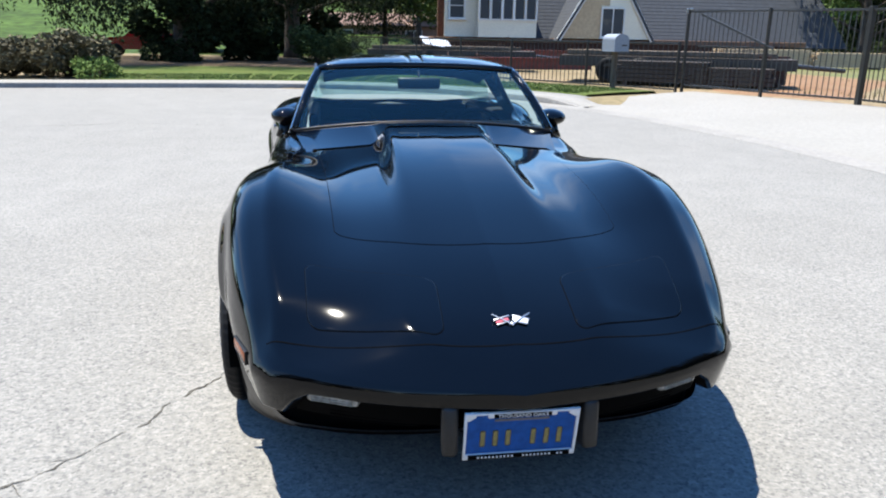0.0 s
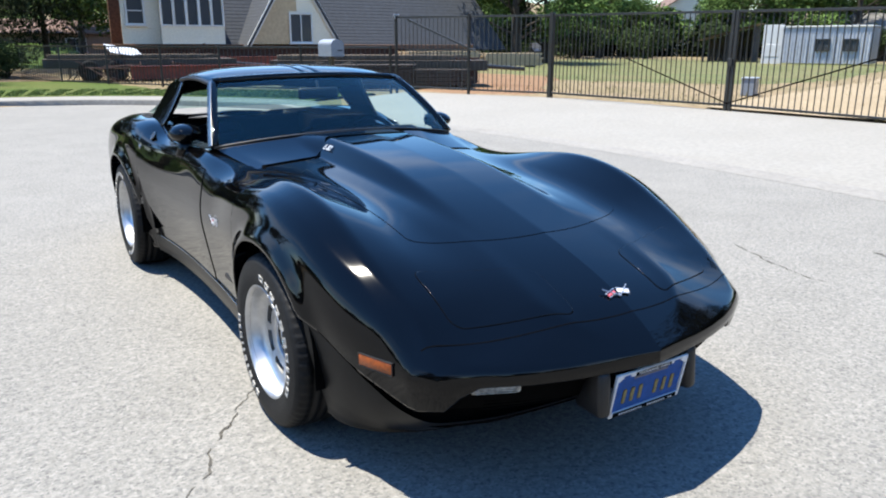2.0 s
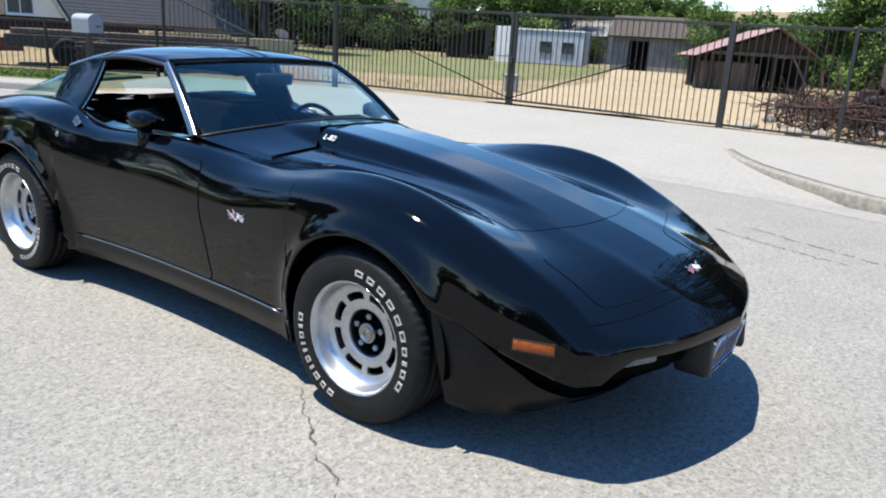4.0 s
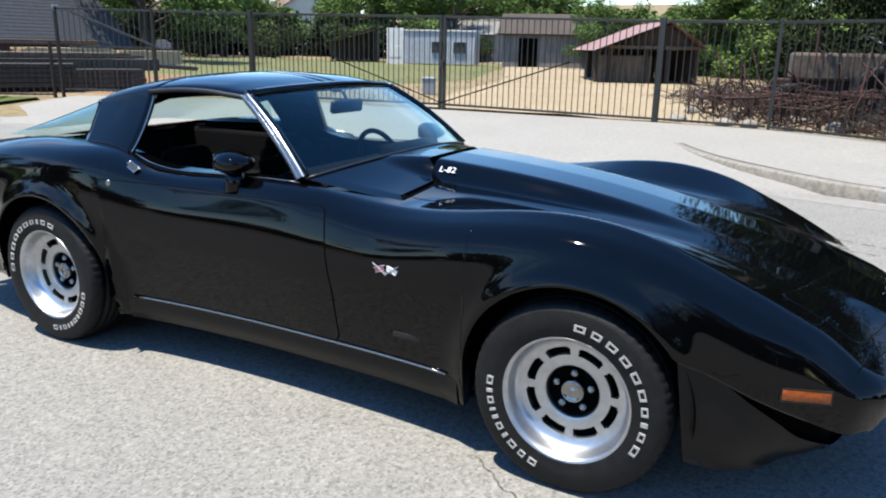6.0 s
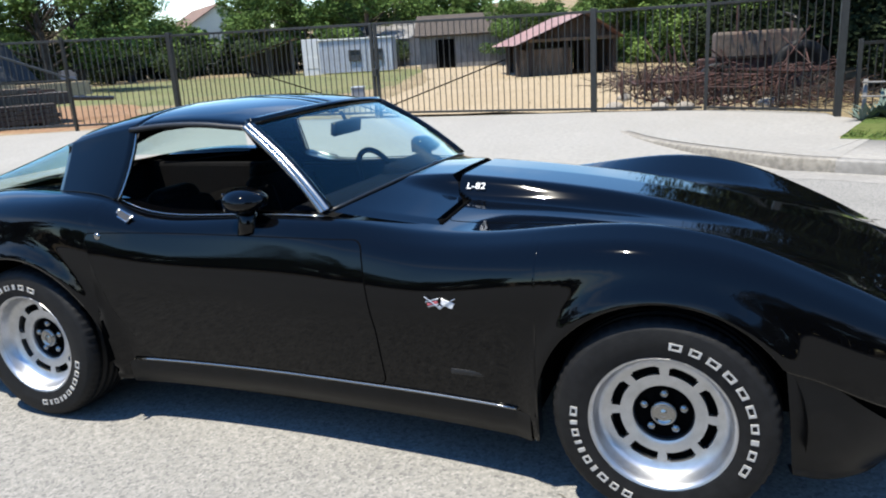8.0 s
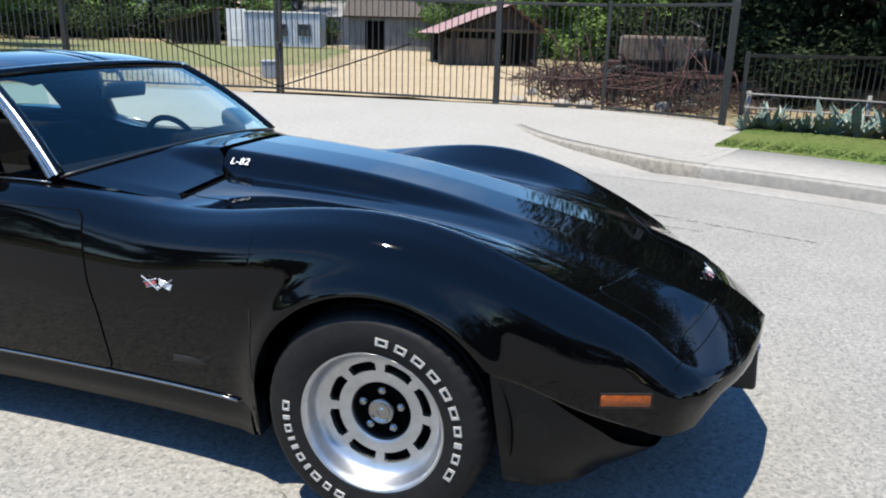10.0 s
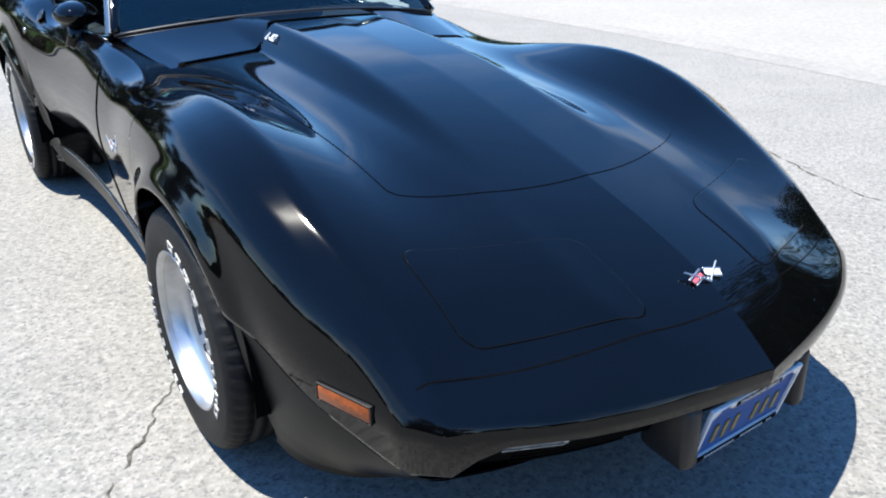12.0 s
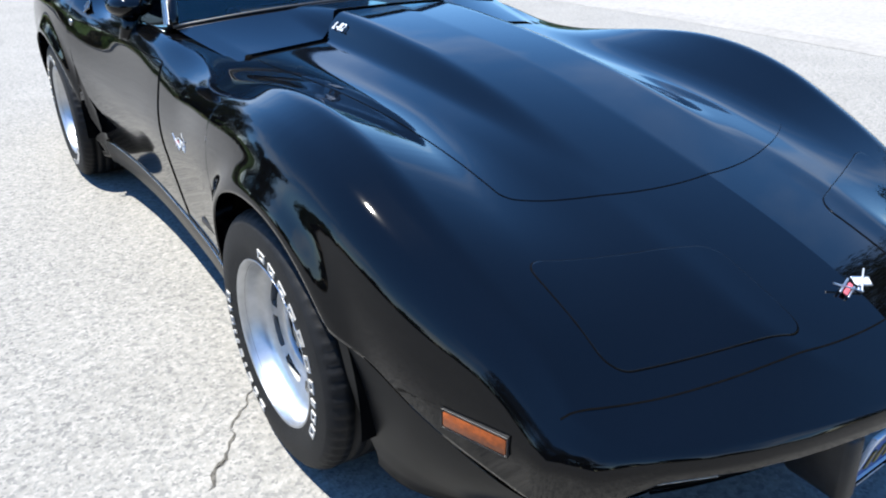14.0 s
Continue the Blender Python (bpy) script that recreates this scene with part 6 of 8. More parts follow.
# ---- plants ----
def leaf_cloud(centres, radii, count, size, seed, squash=0.8, hang=0.0):
    """Many small leaves gathered in clumps; returns verts and faces."""
    rng = np.random.default_rng(seed)
    C, Rr = np.array(centres, float), np.array(radii, float)
    w = Rr ** 2
    pick = rng.choice(len(C), count, p=w / w.sum())
    d = rng.normal(size=(count, 3))
    d /= np.linalg.norm(d, axis=1)[:, None]
    r = Rr[pick][:, None] * rng.uniform(0.35, 1.0, (count, 1)) ** 0.6
    P = C[pick] + d * r * np.array((1, 1, squash))
    P[:, 2] -= hang * rng.uniform(0, 1, count) ** 2
    u = rng.normal(size=(count, 3))
    u[:, 2] = u[:, 2] * 0.5 - hang * 1.2
    u /= np.linalg.norm(u, axis=1)[:, None]
    v = np.cross(u, rng.normal(size=(count, 3)))
    v /= np.linalg.norm(v, axis=1)[:, None]
    s = size * rng.uniform(0.6, 1.35, (count, 1))
    a, b = u * s, v * s * 0.42
    V = np.stack([P - a, P + b, P + a, P - b], 1).reshape(-1, 3)
    F = np.arange(count * 4).reshape(-1, 4).tolist()
    return V, F


def quads(name, V, F, material):
    me = bpy.data.meshes.new(name)
    me.from_pydata(V.tolist(), [], F)
    me.materials.append(material)
    return me


def make_tree(label, height, spread, trunk, leaf, seed, count=5200, size=0.2, hang=0.0, clump=0.9, low=0.3):
    """A tapered trunk with limbs, and a crown of leaf clumps at the limbs' ends."""
    rnd = random.Random(seed)
    tree = thing("tree", label, "tree")
    bm = bmesh.new()
    top = height * 0.62
    lean = Vector((rnd.uniform(-0.4, 0.4), rnd.uniform(-0.4, 0.4), 0))
    spine = [Vector((0, 0, -0.2)) + lean * (t * t) + Vector((0, 0, t * top)) for t in (0, 0.1, 0.3, 0.5, 0.75, 1.0)]
    tube(bm, spine, [trunk * 1.35, trunk * 1.05, trunk * 0.9, trunk * 0.75, trunk * 0.5, trunk * 0.22], 10)
    centres, radii = [], []
    n = 15
    for k in range(n):
        t = low + (0.98 - low) * (k + 0.5) / n
        s = spine[0].lerp(spine[-1], t)
        s = Vector((lean.x * t * t, lean.y * t * t, t * top))
        ang = k * 2.4 + rnd.uniform(-0.4, 0.4)
        reach = spread * (0.55 + 0.45 * math.sin(math.pi * min(1, 0.25 + t * 0.75))) * rnd.uniform(0.65, 1.05)
        rise = height * rnd.uniform(0.06, 0.30) * (0.6 + t)
        e = s + Vector((math.cos(ang) * reach, math.sin(ang) * reach, rise))
        e.z = min(e.z, height * 0.93)
        mid = s.lerp(e, 0.5) + Vector((0, 0, 0.12 * reach))
        tube(bm, [s, mid, e], [trunk * 0.30 * (1.2 - t), trunk * 0.16, trunk * 0.04], 6)
        for q, rr in ((e, 1.0), (mid.lerp(e, 0.45), 0.9), (e + Vector((rnd.uniform(-1, 1), rnd.uniform(-1, 1), rnd.uniform(-0.6, 0.7))) * spread * 0.22, 0.75), (mid + Vector((rnd.uniform(-1, 1), rnd.uniform(-1, 1), 0.3)) * spread * 0.2, 0.7)):
            centres.append(tuple(q))
            radii.append(clump * spread * 0.30 * rr * rnd.uniform(0.7, 1.2))
    part("trunk", bm, BARK, tree, "brown trunk and limbs", smooth=70)
    V, F = leaf_cloud(centres, radii, count, size, seed, 0.75, hang)
    V[:, 2] = np.maximum(V[:, 2], 0.25)
    part("crown", quads("crown", V, F, leaf), leaf, tree, "leafy crown")
    return tree


def put(tree, x, y, turn=0.0, k=1.0):
    tree.scale = (k, k, k)
    tree.matrix_basis = pose(x, y, land(x, y) if math.hypot(x, y) < 300 else 0, 0, 0, turn) @ Matrix.Diagonal((k, k, k, 1))
    return tree


def again(tree, x, y, turn, k=1.0, label=""):
    o = copy_thing(tree, pose(x, y, land(x, y), 0, 0, turn))
    o.scale = (k, k, k)
    if label:
        o["label"] = label
    return o


pepper = put(make_tree("large dark spreading tree over shaded ground", 11.0, 7.0, 0.46, LEAF_DARK_SHADED, 5, 60000, 0.095, 1.2, 1.0, 0.25), -6.4, 31.5)
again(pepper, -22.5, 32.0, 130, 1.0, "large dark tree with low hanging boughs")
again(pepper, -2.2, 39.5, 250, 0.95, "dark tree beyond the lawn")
again(pepper, 17.2, -6.0, 60, 0.85, "dense tree over the side fence, its leaves coloured dark as in shade")
again(pepper, 21.5, -8.5, 20, 1.1, "dense tree over the side fence, its leaves coloured dark as in shade")
for x, y, turn, k in ((-17.5, -13.0, 200, 0.95),):
    again(pepper, x, y, turn, k, "large dark tree on the far side of the street")
olive = put(make_tree("slender grey-green tree beside the tan house", 8.0, 3.3, 0.20, LEAF, 9, 6500, 0.16, 0.3, 0.9, 0.42), 3.2, 45.0)
again(olive, 6.6, 56.0, 90, 1.2, "grey-green tree behind the scrap")
oak = put(make_tree("broad green tree beyond the gate", 9.5, 5.0, 0.34, LEAF, 21, 16000, 0.15, 0.2, 0.95, 0.22), 29.5, 36.6)
for x, y, turn, k in ((45, 66, 40, 0.9), (55, 55, 200, 1.0), (50, 53, 310, 0.75), (68, 48, 90, 1.05), (66.5, 41, 150, 1.1), (65, 34, 15, 1.15), (76, 36, 260, 1.15), (82, 33, 120, 1.0), (46.5, 13.5, 75, 0.52), (43, 6.8, 190, 0.55), (39.5, 1.5, 330, 0.55), (33, -3.5, 20, 0.62), (62, 60, 20, 0.9), (40, 55, 77, 0.7), (36, 60, 130, 0.8)):
    again(oak, x, y, turn, k, "leafy green tree along the far edge of the lot")
shade = put(make_tree("dark evergreen tree behind the scrap heap", 10.5, 4.6, 0.36, LEAF_DARK_SHADED, 33, 26000, 0.10, 0.5, 1.0, 0.12), 19.5, -3.8)
again(shade, 25.5, -2.6, 140, 0.72, "dark evergreen tree shading the yard")
again(shade, 33.5, 38.5, 20, 0.8, "dark conifer beside the grey roof")
again(shade, 79.5, 37.5, 70, 1.0, "tall dark conifer on the skyline")
# the far side of the street
for x, y, turn, k, src in ((-24, -13.5, 30, 0.8, shade), (-31, -16.5, 100, 1.0, oak), (-36, 24, 200, 0.75, oak), (-19, 22, 300, 0.8, shade), (-42, -19, 160, 1.0, shade), (-41, 27, 80, 0.75, shade), (-58, -4, 50, 0.75, oak), (-60, 8, 140, 0.8, oak), (-52, 16, 20, 0.6, shade), (-49, -10, 90, 0.65, oak), (-15, -19, 260, 1.0, shade)):
    again(src, x, y, turn, k, "tree on the far side of the street")


def woods(label, line, height, gap, count, size, leaf, seed):
    """A dense belt of foliage along a line of plan points, uneven in height."""
    r = random.Random(seed)
    cs, rs = [], []
    for (x0, y0), (x1, y1) in zip(line, line[1:]):
        L = math.hypot(x1 - x0, y1 - y0)
        for k in range(max(1, int(L / gap))):
            t = (k + r.random()) * gap / L
            x, y = x0 + (x1 - x0) * t, y0 + (y1 - y0) * t
            h = height * (0.72 + 0.28 * math.sin(x * 0.31 + y * 0.17)) * r.uniform(0.8, 1.15)
            z = 0.0
            while z < h:
                q = gap * r.uniform(0.55, 1.05)
                cs.append((x + r.uniform(-1, 1) * gap, y + r.uniform(-1, 1) * gap, land(x, y) + z + 0.4 * q))
                rs.append(q)
                z += q * 0.95
    V, F = leaf_cloud(cs, rs, count, size, seed, 0.85)
    tagged(new("far_woods", quads("far_woods", V, F, leaf)), label, "woods", kind="stuff")


woods("belt of green trees closing the far side of the lot", [(90 * math.cos(radians(a)), 90 * math.sin(radians(a))) for a in range(-12, 87, 3)], 7.5, 2.3, 60000, 0.42, LEAF, 71)
woods("belt of dark trees behind the sheds", [(86 * math.cos(radians(a)), 86 * math.sin(radians(a))) for a in range(-12, 60, 3)], 4.5, 2.2, 26000, 0.40, LEAF_DARK_SHADED, 72)
woods("leafy green thicket behind the barn", [(50, 11), (44, 6.5), (38.5, 2.4), (34.5, -0.6)], 4.8, 1.0, 60000, 0.13, LEAF_LIGHT, 73)
woods("thicket behind the scrap heap, its leaves coloured dark as in shade", [(34.0, -2.0), (28, -4.5), (22, -7.5), (15, -11), (8, -15)], 6.0, 1.2, 60000, 0.15, LEAF_DARK_SHADED, 74)

woods("dark hedge of trees behind the far kerb", [(-34, -10), (-24, -19), (-10, -23), (10, -21)], 4.0, 1.7, 22000, 0.34, LEAF_DARK_SHADED, 75)
woods("low dark trees closing the street's far end", [(-72, -34), (-70, -10), (-70, 12), (-64, 34), (-50, 48)], 4.6, 2.2, 26000, 0.40, LEAF_DARK_SHADED, 78)
woods("dark low boughs hanging behind the lawn", [(-7.6, 31.5), (-5.0, 33.0), (-2.6, 34.0)], 4.6, 1.0, 14000, 0.13, LEAF_DARK_SHADED, 76)
woods("dark trees in shade beyond the lawn", [(-10.5, 46), (-6, 47), (0.5, 47)], 6.5, 1.5, 12000, 0.26, LEAF_DARK_SHADED, 77)


def make_bush(label, r, h, leaf, seed, count=1500, size=0.09):
    rnd = random.Random(seed)
    bush = thing("bush", label, "bush")
    bm = bmesh.new()
    cs, rs = [], []
    for k in range(9):
        a = k * 2.4
        e = Vector((math.cos(a) * r * rnd.uniform(0.3, 0.75), math.sin(a) * r * rnd.uniform(0.3, 0.75), h * rnd.uniform(0.14, 0.80)))
        tube(bm, [(0, 0, -0.05), e * 0.5 + Vector((0, 0, 0.1 * h)), e], [0.035, 0.02, 0.006], 5)
        cs.append(tuple(e))
        rs.append(r * rnd.uniform(0.3, 0.5))
    part("stem", bm, BARK, bush)
    V, F = leaf_cloud(cs, rs, count, size, seed, 0.8)
    V[:, 2] = np.maximum(V[:, 2], 0.03)
    part("foliage", quads("foliage", V, F, leaf), leaf, bush)
    return bush


b1 = put(make_bush("dry brownish shrub at the street corner", 1.25, 1.15, LEAF_DRY, 3, 7000, 0.075), -7.3, 19.6)
b2 = put(make_bush("dense green shrub behind the kerb", 1.2, 1.2, LEAF_MID, 4, 5200, 0.05), -13.5, 22.4)
b3 = put(make_bush("bright green low shrub", 0.7, 0.6, LEAF_LIGHT, 6, 2200, 0.045), -6.6, 18.6)
for x, y, t, k, src in ((-8.9, 19.6, 40, 0.85, b1), (-10.6, 20.0, 90, 0.8, b2), (-9.6, 18.5, 130, 0.8, b3), (-12.5, 21, 280, 1.0, b1), (-0.8, 31.3, 60, 1.3, b2), (0.2, 30.2, 160, 1.1, b2)):
    again(src, x, y, t, k)
for x, y, t, k in ((38, 50, 0, 2.6), (42, 52, 50, 2.4), (47, 49.5, 100, 2.6), (52, 46, 150, 2.4), (33, 47, 210, 2.2), (57, 41, 10, 2.6), (36, 46, 260, 1.7), (61, 30, 45, 2.2), (29, 43, 77, 2.2)):
    again(b2, x, y, t, k, "dense green hedge shrub at the lawn's far edge")
# a darker-coloured copy of the shrub's leaves, for bushes standing in tree shade
SHADE_FOLIAGE = next(c for c in b2.children if c.name.startswith("foliage")).data.copy()
SHADE_FOLIAGE.materials[0] = LEAF_DARK_SHADED
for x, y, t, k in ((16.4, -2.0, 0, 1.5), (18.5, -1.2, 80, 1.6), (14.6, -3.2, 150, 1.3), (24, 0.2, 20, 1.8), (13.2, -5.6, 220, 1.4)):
    under = again(b2, x, y, t, k, "green undergrowth behind the scrap, coloured dark for the shade there")
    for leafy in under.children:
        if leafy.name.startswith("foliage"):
            leafy.data = SHADE_FOLIAGE


def make_agave(seed):
    rnd = random.Random(seed)
    plant = thing("agave", "grey-green spiky agave plant in the verge", "agave", group="agaves along the pipe rail")
    for k in range(13):
        a = k * 2.399 + rnd.uniform(-0.2, 0.2)
        tilt = rnd.uniform(0.25, 1.05)
        L = rnd.uniform(0.34, 0.6)
        vs = []
        for i in range(6):
            t = i / 5
            r = 0.03 + L * math.sin(tilt) * t
            z = L * math.cos(tilt) * t * (1 - 0.25 * t * tilt)
            w = 0.045 * (1 - t) ** 0.7 * (0.75 + t) + 0.001
            for s, dz in ((-1, 0.018), (0, 0.0), (1, 0.018)):
                vs.append((r * math.cos(a) - s * w * math.sin(a), r * math.sin(a) + s * w * math.cos(a), z + dz * (1 - t)))
        part("leaf", mesh_data("leaf", vs, grid_faces(6, 3), LEAF_BLUE), LEAF_BLUE, plant)
    return plant


ag = make_agave(2)
ag.matrix_basis = pose(9.0, -2.1, 0.12)
rnd = random.Random(8)
for k in range(34):
    y = -1.75 - 0.145 * k
    again(ag, 9.1 - 0.0008 * k * k + rnd.uniform(-0.25, 0.12), y, rnd.uniform(0, 360), rnd.uniform(0.7, 1.3))


def grass_tufts(name, spots, label, material=GRASS, size=0.05):
    """Short blades over a lawn, as one piece of stuff. spots: (x, y, z)."""
    rng = np.random.default_rng(4)
    P = np.array(spots, float)
    n = len(P)
    a = rng.uniform(0, 2 * math.pi, n)
    h = size * rng.uniform(0.5, 1.3, n)
    d = np.stack([np.cos(a), np.sin(a), np.zeros(n)], 1) * 0.012
    tip = P + np.stack([rng.normal(0, 0.4, n) * h, rng.normal(0, 0.4, n) * h, h], 1)
    V = np.stack([P - d, P + d, tip], 1).reshape(-1, 3)
    me = bpy.data.meshes.new(name)
    me.from_pydata(V.tolist(), [], np.arange(n * 3).reshape(-1, 3).tolist())
    me.materials.append(material)
    return tagged(new(name, me), label, "grass", kind="stuff")


def verge_spots(i0, i1, lo, hi, n, seed, z=0.155):
    rng = np.random.default_rng(seed)
    k = rng.uniform(i0, i1, n)
    i = k.astype(int)
    f = (k - i)[:, None]
    base = LINE[i] * (1 - f) + LINE[i + 1] * f
    o = rng.uniform(lo, hi, n)
    p = base + OUT[i] * o[:, None]
    return np.concatenate([p, np.full((n, 1), z)], 1)


grass_tufts("grass", verge_spots(at_index(-6.0, 16.9), i_far - 2, 1.18, 3.5, 16000, 1), "short mown green grass blades")
grass_tufts("grass", verge_spots(i_near + 2, i_near + 34, 1.58, 3.7, 34000, 2), "short mown green grass blades beside the drive", GRASS, 0.014)
rng = np.random.default_rng(5)
spots = []
while len(spots) < 9000:
    x, y = rng.uniform(11.3, 60), rng.uniform(-1, 48)
    if rng.uniform() < 0.25 + 0.75 * (noise.noise((x * 0.25, y * 0.25, 2)) > 0.1):
        spots.append((x, y, 0.11))
grass_tufts("weeds", spots, "thin dry weeds on the bare lot", mat("dry_weeds", (0.1287, 0.1138, 0.0445), 0.8, island=0.4), 0.11)


# ---- houses and sheds ----
def window_unit(owner, at, w, h, turn, cols=2, rows=1, frame=TRIM, sill=True):
    """A framed window standing proud of a wall; at is its lower middle."""
    fb = bmesh.new()
    t = 0.07
    for s in (1, -1):
        box(fb, (t, 0.09, h + 2 * t), (s * (w / 2 + t / 2), 0, h / 2), (0, 0, 0), 0.01)
        box(fb, (w, 0.09, t), (0, 0, h / 2 + s * (h / 2 + t / 2)), (0, 0, 0), 0.01)
    for c in range(1, cols):
        box(fb, (0.045, 0.07, h), (-w / 2 + w * c / cols, 0, h / 2), (0, 0, 0), 0.005)
    for r in range(1, rows):
        box(fb, (w, 0.06, 0.04), (0, 0, h * r / rows), (0, 0, 0), 0.005)
    win = part("window", fb, frame, owner, "white-framed window", pose(*at, 0, 0, turn))
    for c in range(cols):
        g = bmesh.new()
        box(g, (w / cols - 0.045, 0.012, h - 0.01), (-w / 2 + w * (c + 0.5) / cols, 0.012, h / 2), (0, 0, 0), 0.001)
        part("pane", g, PANE, win)
    if sill:
        s = bmesh.new()
        box(s, (w + 0.24, 0.16, 0.06), (0, -0.04, -0.09), (0, 0, 0), 0.01)
        part("sill", s, frame, win)
    return win


def siding(owner, name, w, z0, z1, material, m, step=0.17, shape=None, thick=0.12):
    """A boarded wall: a backing slab and lapped boards, each a piece. shape(z) -> (x0, x1) trims the boards."""
    shape = shape or (lambda z: (-w / 2, w / 2))
    wall = part(name, mesh_data(name, [(shape(z0)[0], 0.02, z0), (shape(z0)[1], 0.02, z0), (shape(z1)[1], 0.02, z1), (shape(z1)[0], 0.02, z1),
                                       (shape(z0)[0], thick, z0), (shape(z0)[1], thick, z0), (shape(z1)[1], thick, z1), (shape(z1)[0], thick, z1)],
                                [(0, 1, 2, 3), (5, 4, 7, 6), (0, 3, 7, 4), (1, 5, 6, 2), (3, 2, 6, 7), (0, 4, 5, 1)], material, False), material, owner, m=m)
    z = z0
    while z < z1 - 0.02:
        a0, a1 = shape(z)
        b0, b1 = shape(min(z + step, z1))
        if a1 - a0 > 0.1:
            vs = [(a0, -0.012, z), (a1, -0.012, z), (b1, 0.012, z + step), (b0, 0.012, z + step), (a0, 0.02, z), (a1, 0.02, z)]
            part("board", mesh_data("board", vs, [(0, 1, 2, 3), (4, 5, 1, 0)], material, False), material, wall)
        z += step
    return wall


def shingle_roof(owner, a, b, c, d, n, label, material=SHINGLE, thick=0.10):
    """A sloping roof with lapped courses. a, b: its lower corners; d, c: its upper ones."""
    a, b, c, d = (Vector(p) for p in (a, b, c, d))
    nrm = (b - a).cross(d - a).normalized()
    if nrm.z < 0:
        nrm = -nrm
    vs, fs = [], []
    o = 0
    vs += [a, b, c, d] + [p - nrm * thick for p in (a, b, c, d)]
    fs += [(o + 4, o + 7, o + 6, o + 5), (o, o + 4, o + 5, o + 1), (o + 1, o + 5, o + 6, o + 2), (o + 2, o + 6, o + 7, o + 3), (o + 3, o + 7, o + 4, o), (0, 1, 2, 3)]
    roof = part("roof", mesh_data("roof", vs, fs, material, False), material, owner, label)
    for k in range(n):
        t0, t1 = k / n, (k + 1) / n
        p, q, r, s = a.lerp(d, t0), b.lerp(c, t0), b.lerp(c, t1), a.lerp(d, t1)
        vs = [p + nrm * 0.016, q + nrm * 0.016, r + nrm * 0.006, s + nrm * 0.006, p, q]
        part("shingle_course", mesh_data("shingle_course", vs, [(0, 1, 2, 3), (0, 4, 5, 1)], material, False), material, roof)
    return roof


FY = 35.0
house = thing("house", "cream house with steep grey shingle roofs raised on red steel beams", "house")
BZ = 1.36
# long grey roof with the steep gable standing in front of it
shingle_roof(house, (9.9, FY + 0.7, BZ - 0.3), (27.9, FY + 0.7, BZ - 0.3), (25.6, FY + 4.6, 7.4), (9.9, FY + 4.6, 7.4), 36, "long grey shingle roof")
GX, GH, GW = 13.45, 3.85, 2.35
siding(house, "gable_wall", 2 * GW, 0, GH - 0.05, WHITE_SID, pose(GX, FY - 0.6, BZ), 0.17, lambda z: (-GW * (1 - z / GH), GW * (1 - z / GH)))
for s in (1, -1):
    tb = bmesh.new()
    p0, p1 = Vector((GX + s * (GW + 0.12), FY - 0.68, BZ - 0.1)), Vector((GX, FY - 0.68, BZ + GH + 0.12))
    d = p1 - p0
    box(tb, (d.length, 0.05, 0.22), (0, 0, 0), (0, 0, 0), 0.01)
    part("barge_board", tb, TRIM, house, "white barge board", Matrix.Translation((p0 + p1) / 2) @ Matrix.Rotation(-math.atan2(d.z, d.x), 4, "Y"))
    shingle_roof(house, (GX + s * (GW + 0.22), FY - 0.75, BZ - 0.12), (GX + s * (GW + 0.22), FY + 3.2, BZ - 0.12), (GX, FY + 3.2, BZ + GH + 0.2), (GX, FY - 0.75, BZ + GH + 0.2), 26, "steep grey gable roof")
window_unit(house, (GX + 0.3, FY - 0.66, BZ + 0.12), 1.1, 1.32, 0, 2, 1)
part("plywood_sheet", mesh_data("plywood_sheet", [(x, y, z) for y in (-0.04, -0.016) for x, z in ((-GW + 0.05, 0.02), (-0.32, 0.02), (-0.32, 1.60), (0.10, 1.60), (0.10, GH - 0.32), (-0.10, GH - 0.22))],
                                [(5, 4, 3, 2, 1, 0)[::-1], (6, 7, 8, 9, 10, 11)[::-1]] + [(k, k + 6, (k + 1) % 6 + 6, (k + 1) % 6) for k in range(6)], PLYWOOD, False), PLYWOOD, house, "bare tan plywood over half of the gable", pose(GX, FY - 0.6, BZ))
# the white wing with a row of tall windows
siding(house, "wing_wall", 4.6, 0, 2.5, WHITE_SID, pose(7.6, FY - 0.3, BZ), 0.17)
siding(house, "wing_side", 3.0, 0, 2.5, WHITE_SID, pose(9.9, FY + 1.2, BZ, 0, 0, 90), 0.17)
siding(house, "bay_wall", 2.9, 0, 0.75, WHITE_SID, pose(8.3, FY - 0.95, BZ), 0.17)
for k, x in enumerate((7.15, 7.72, 8.3, 8.88, 9.45)):
    window_unit(house, (x, FY - 0.97, BZ + 0.85), 0.46, 1.35, 0, 1, 1, sill=False)
window_unit(house, (5.9, FY - 0.34, BZ + 0.9), 0.7, 1.1, 0, 1, 2)
cb = bmesh.new()
box(cb, (3.2, 0.85, 0.10), (8.3, FY - 0.6, BZ + 2.42), (0, 0, 0), 0.02)
box(cb, (5.2, 0.5, 0.14), (7.5, FY - 0.3, BZ + 2.56), (0, 0, 0), 0.02)
part("cornice", cb, TRIM, house, "white cornice")
shingle_roof(house, (4.8, FY - 0.6, BZ + 2.6), (10.2, FY - 0.6, BZ + 2.6), (9.4, FY + 3.0, BZ + 4.6), (5.6, FY + 3.0, BZ + 4.6), 18, "low grey wing roof")
fb = bmesh.new()
box(fb, (20.0, 5.5, 0.25), (14.8, FY + 2.6, BZ - 0.14), (0, 0, 0), 0.02)
box(fb, (18.5, 0.2, 6.0), (15.0, FY + 5.2, BZ + 2.9), (0, 0, 0), 0.02)
part("floor_frame", fb, JOIST, house, "brown timber floor frame")


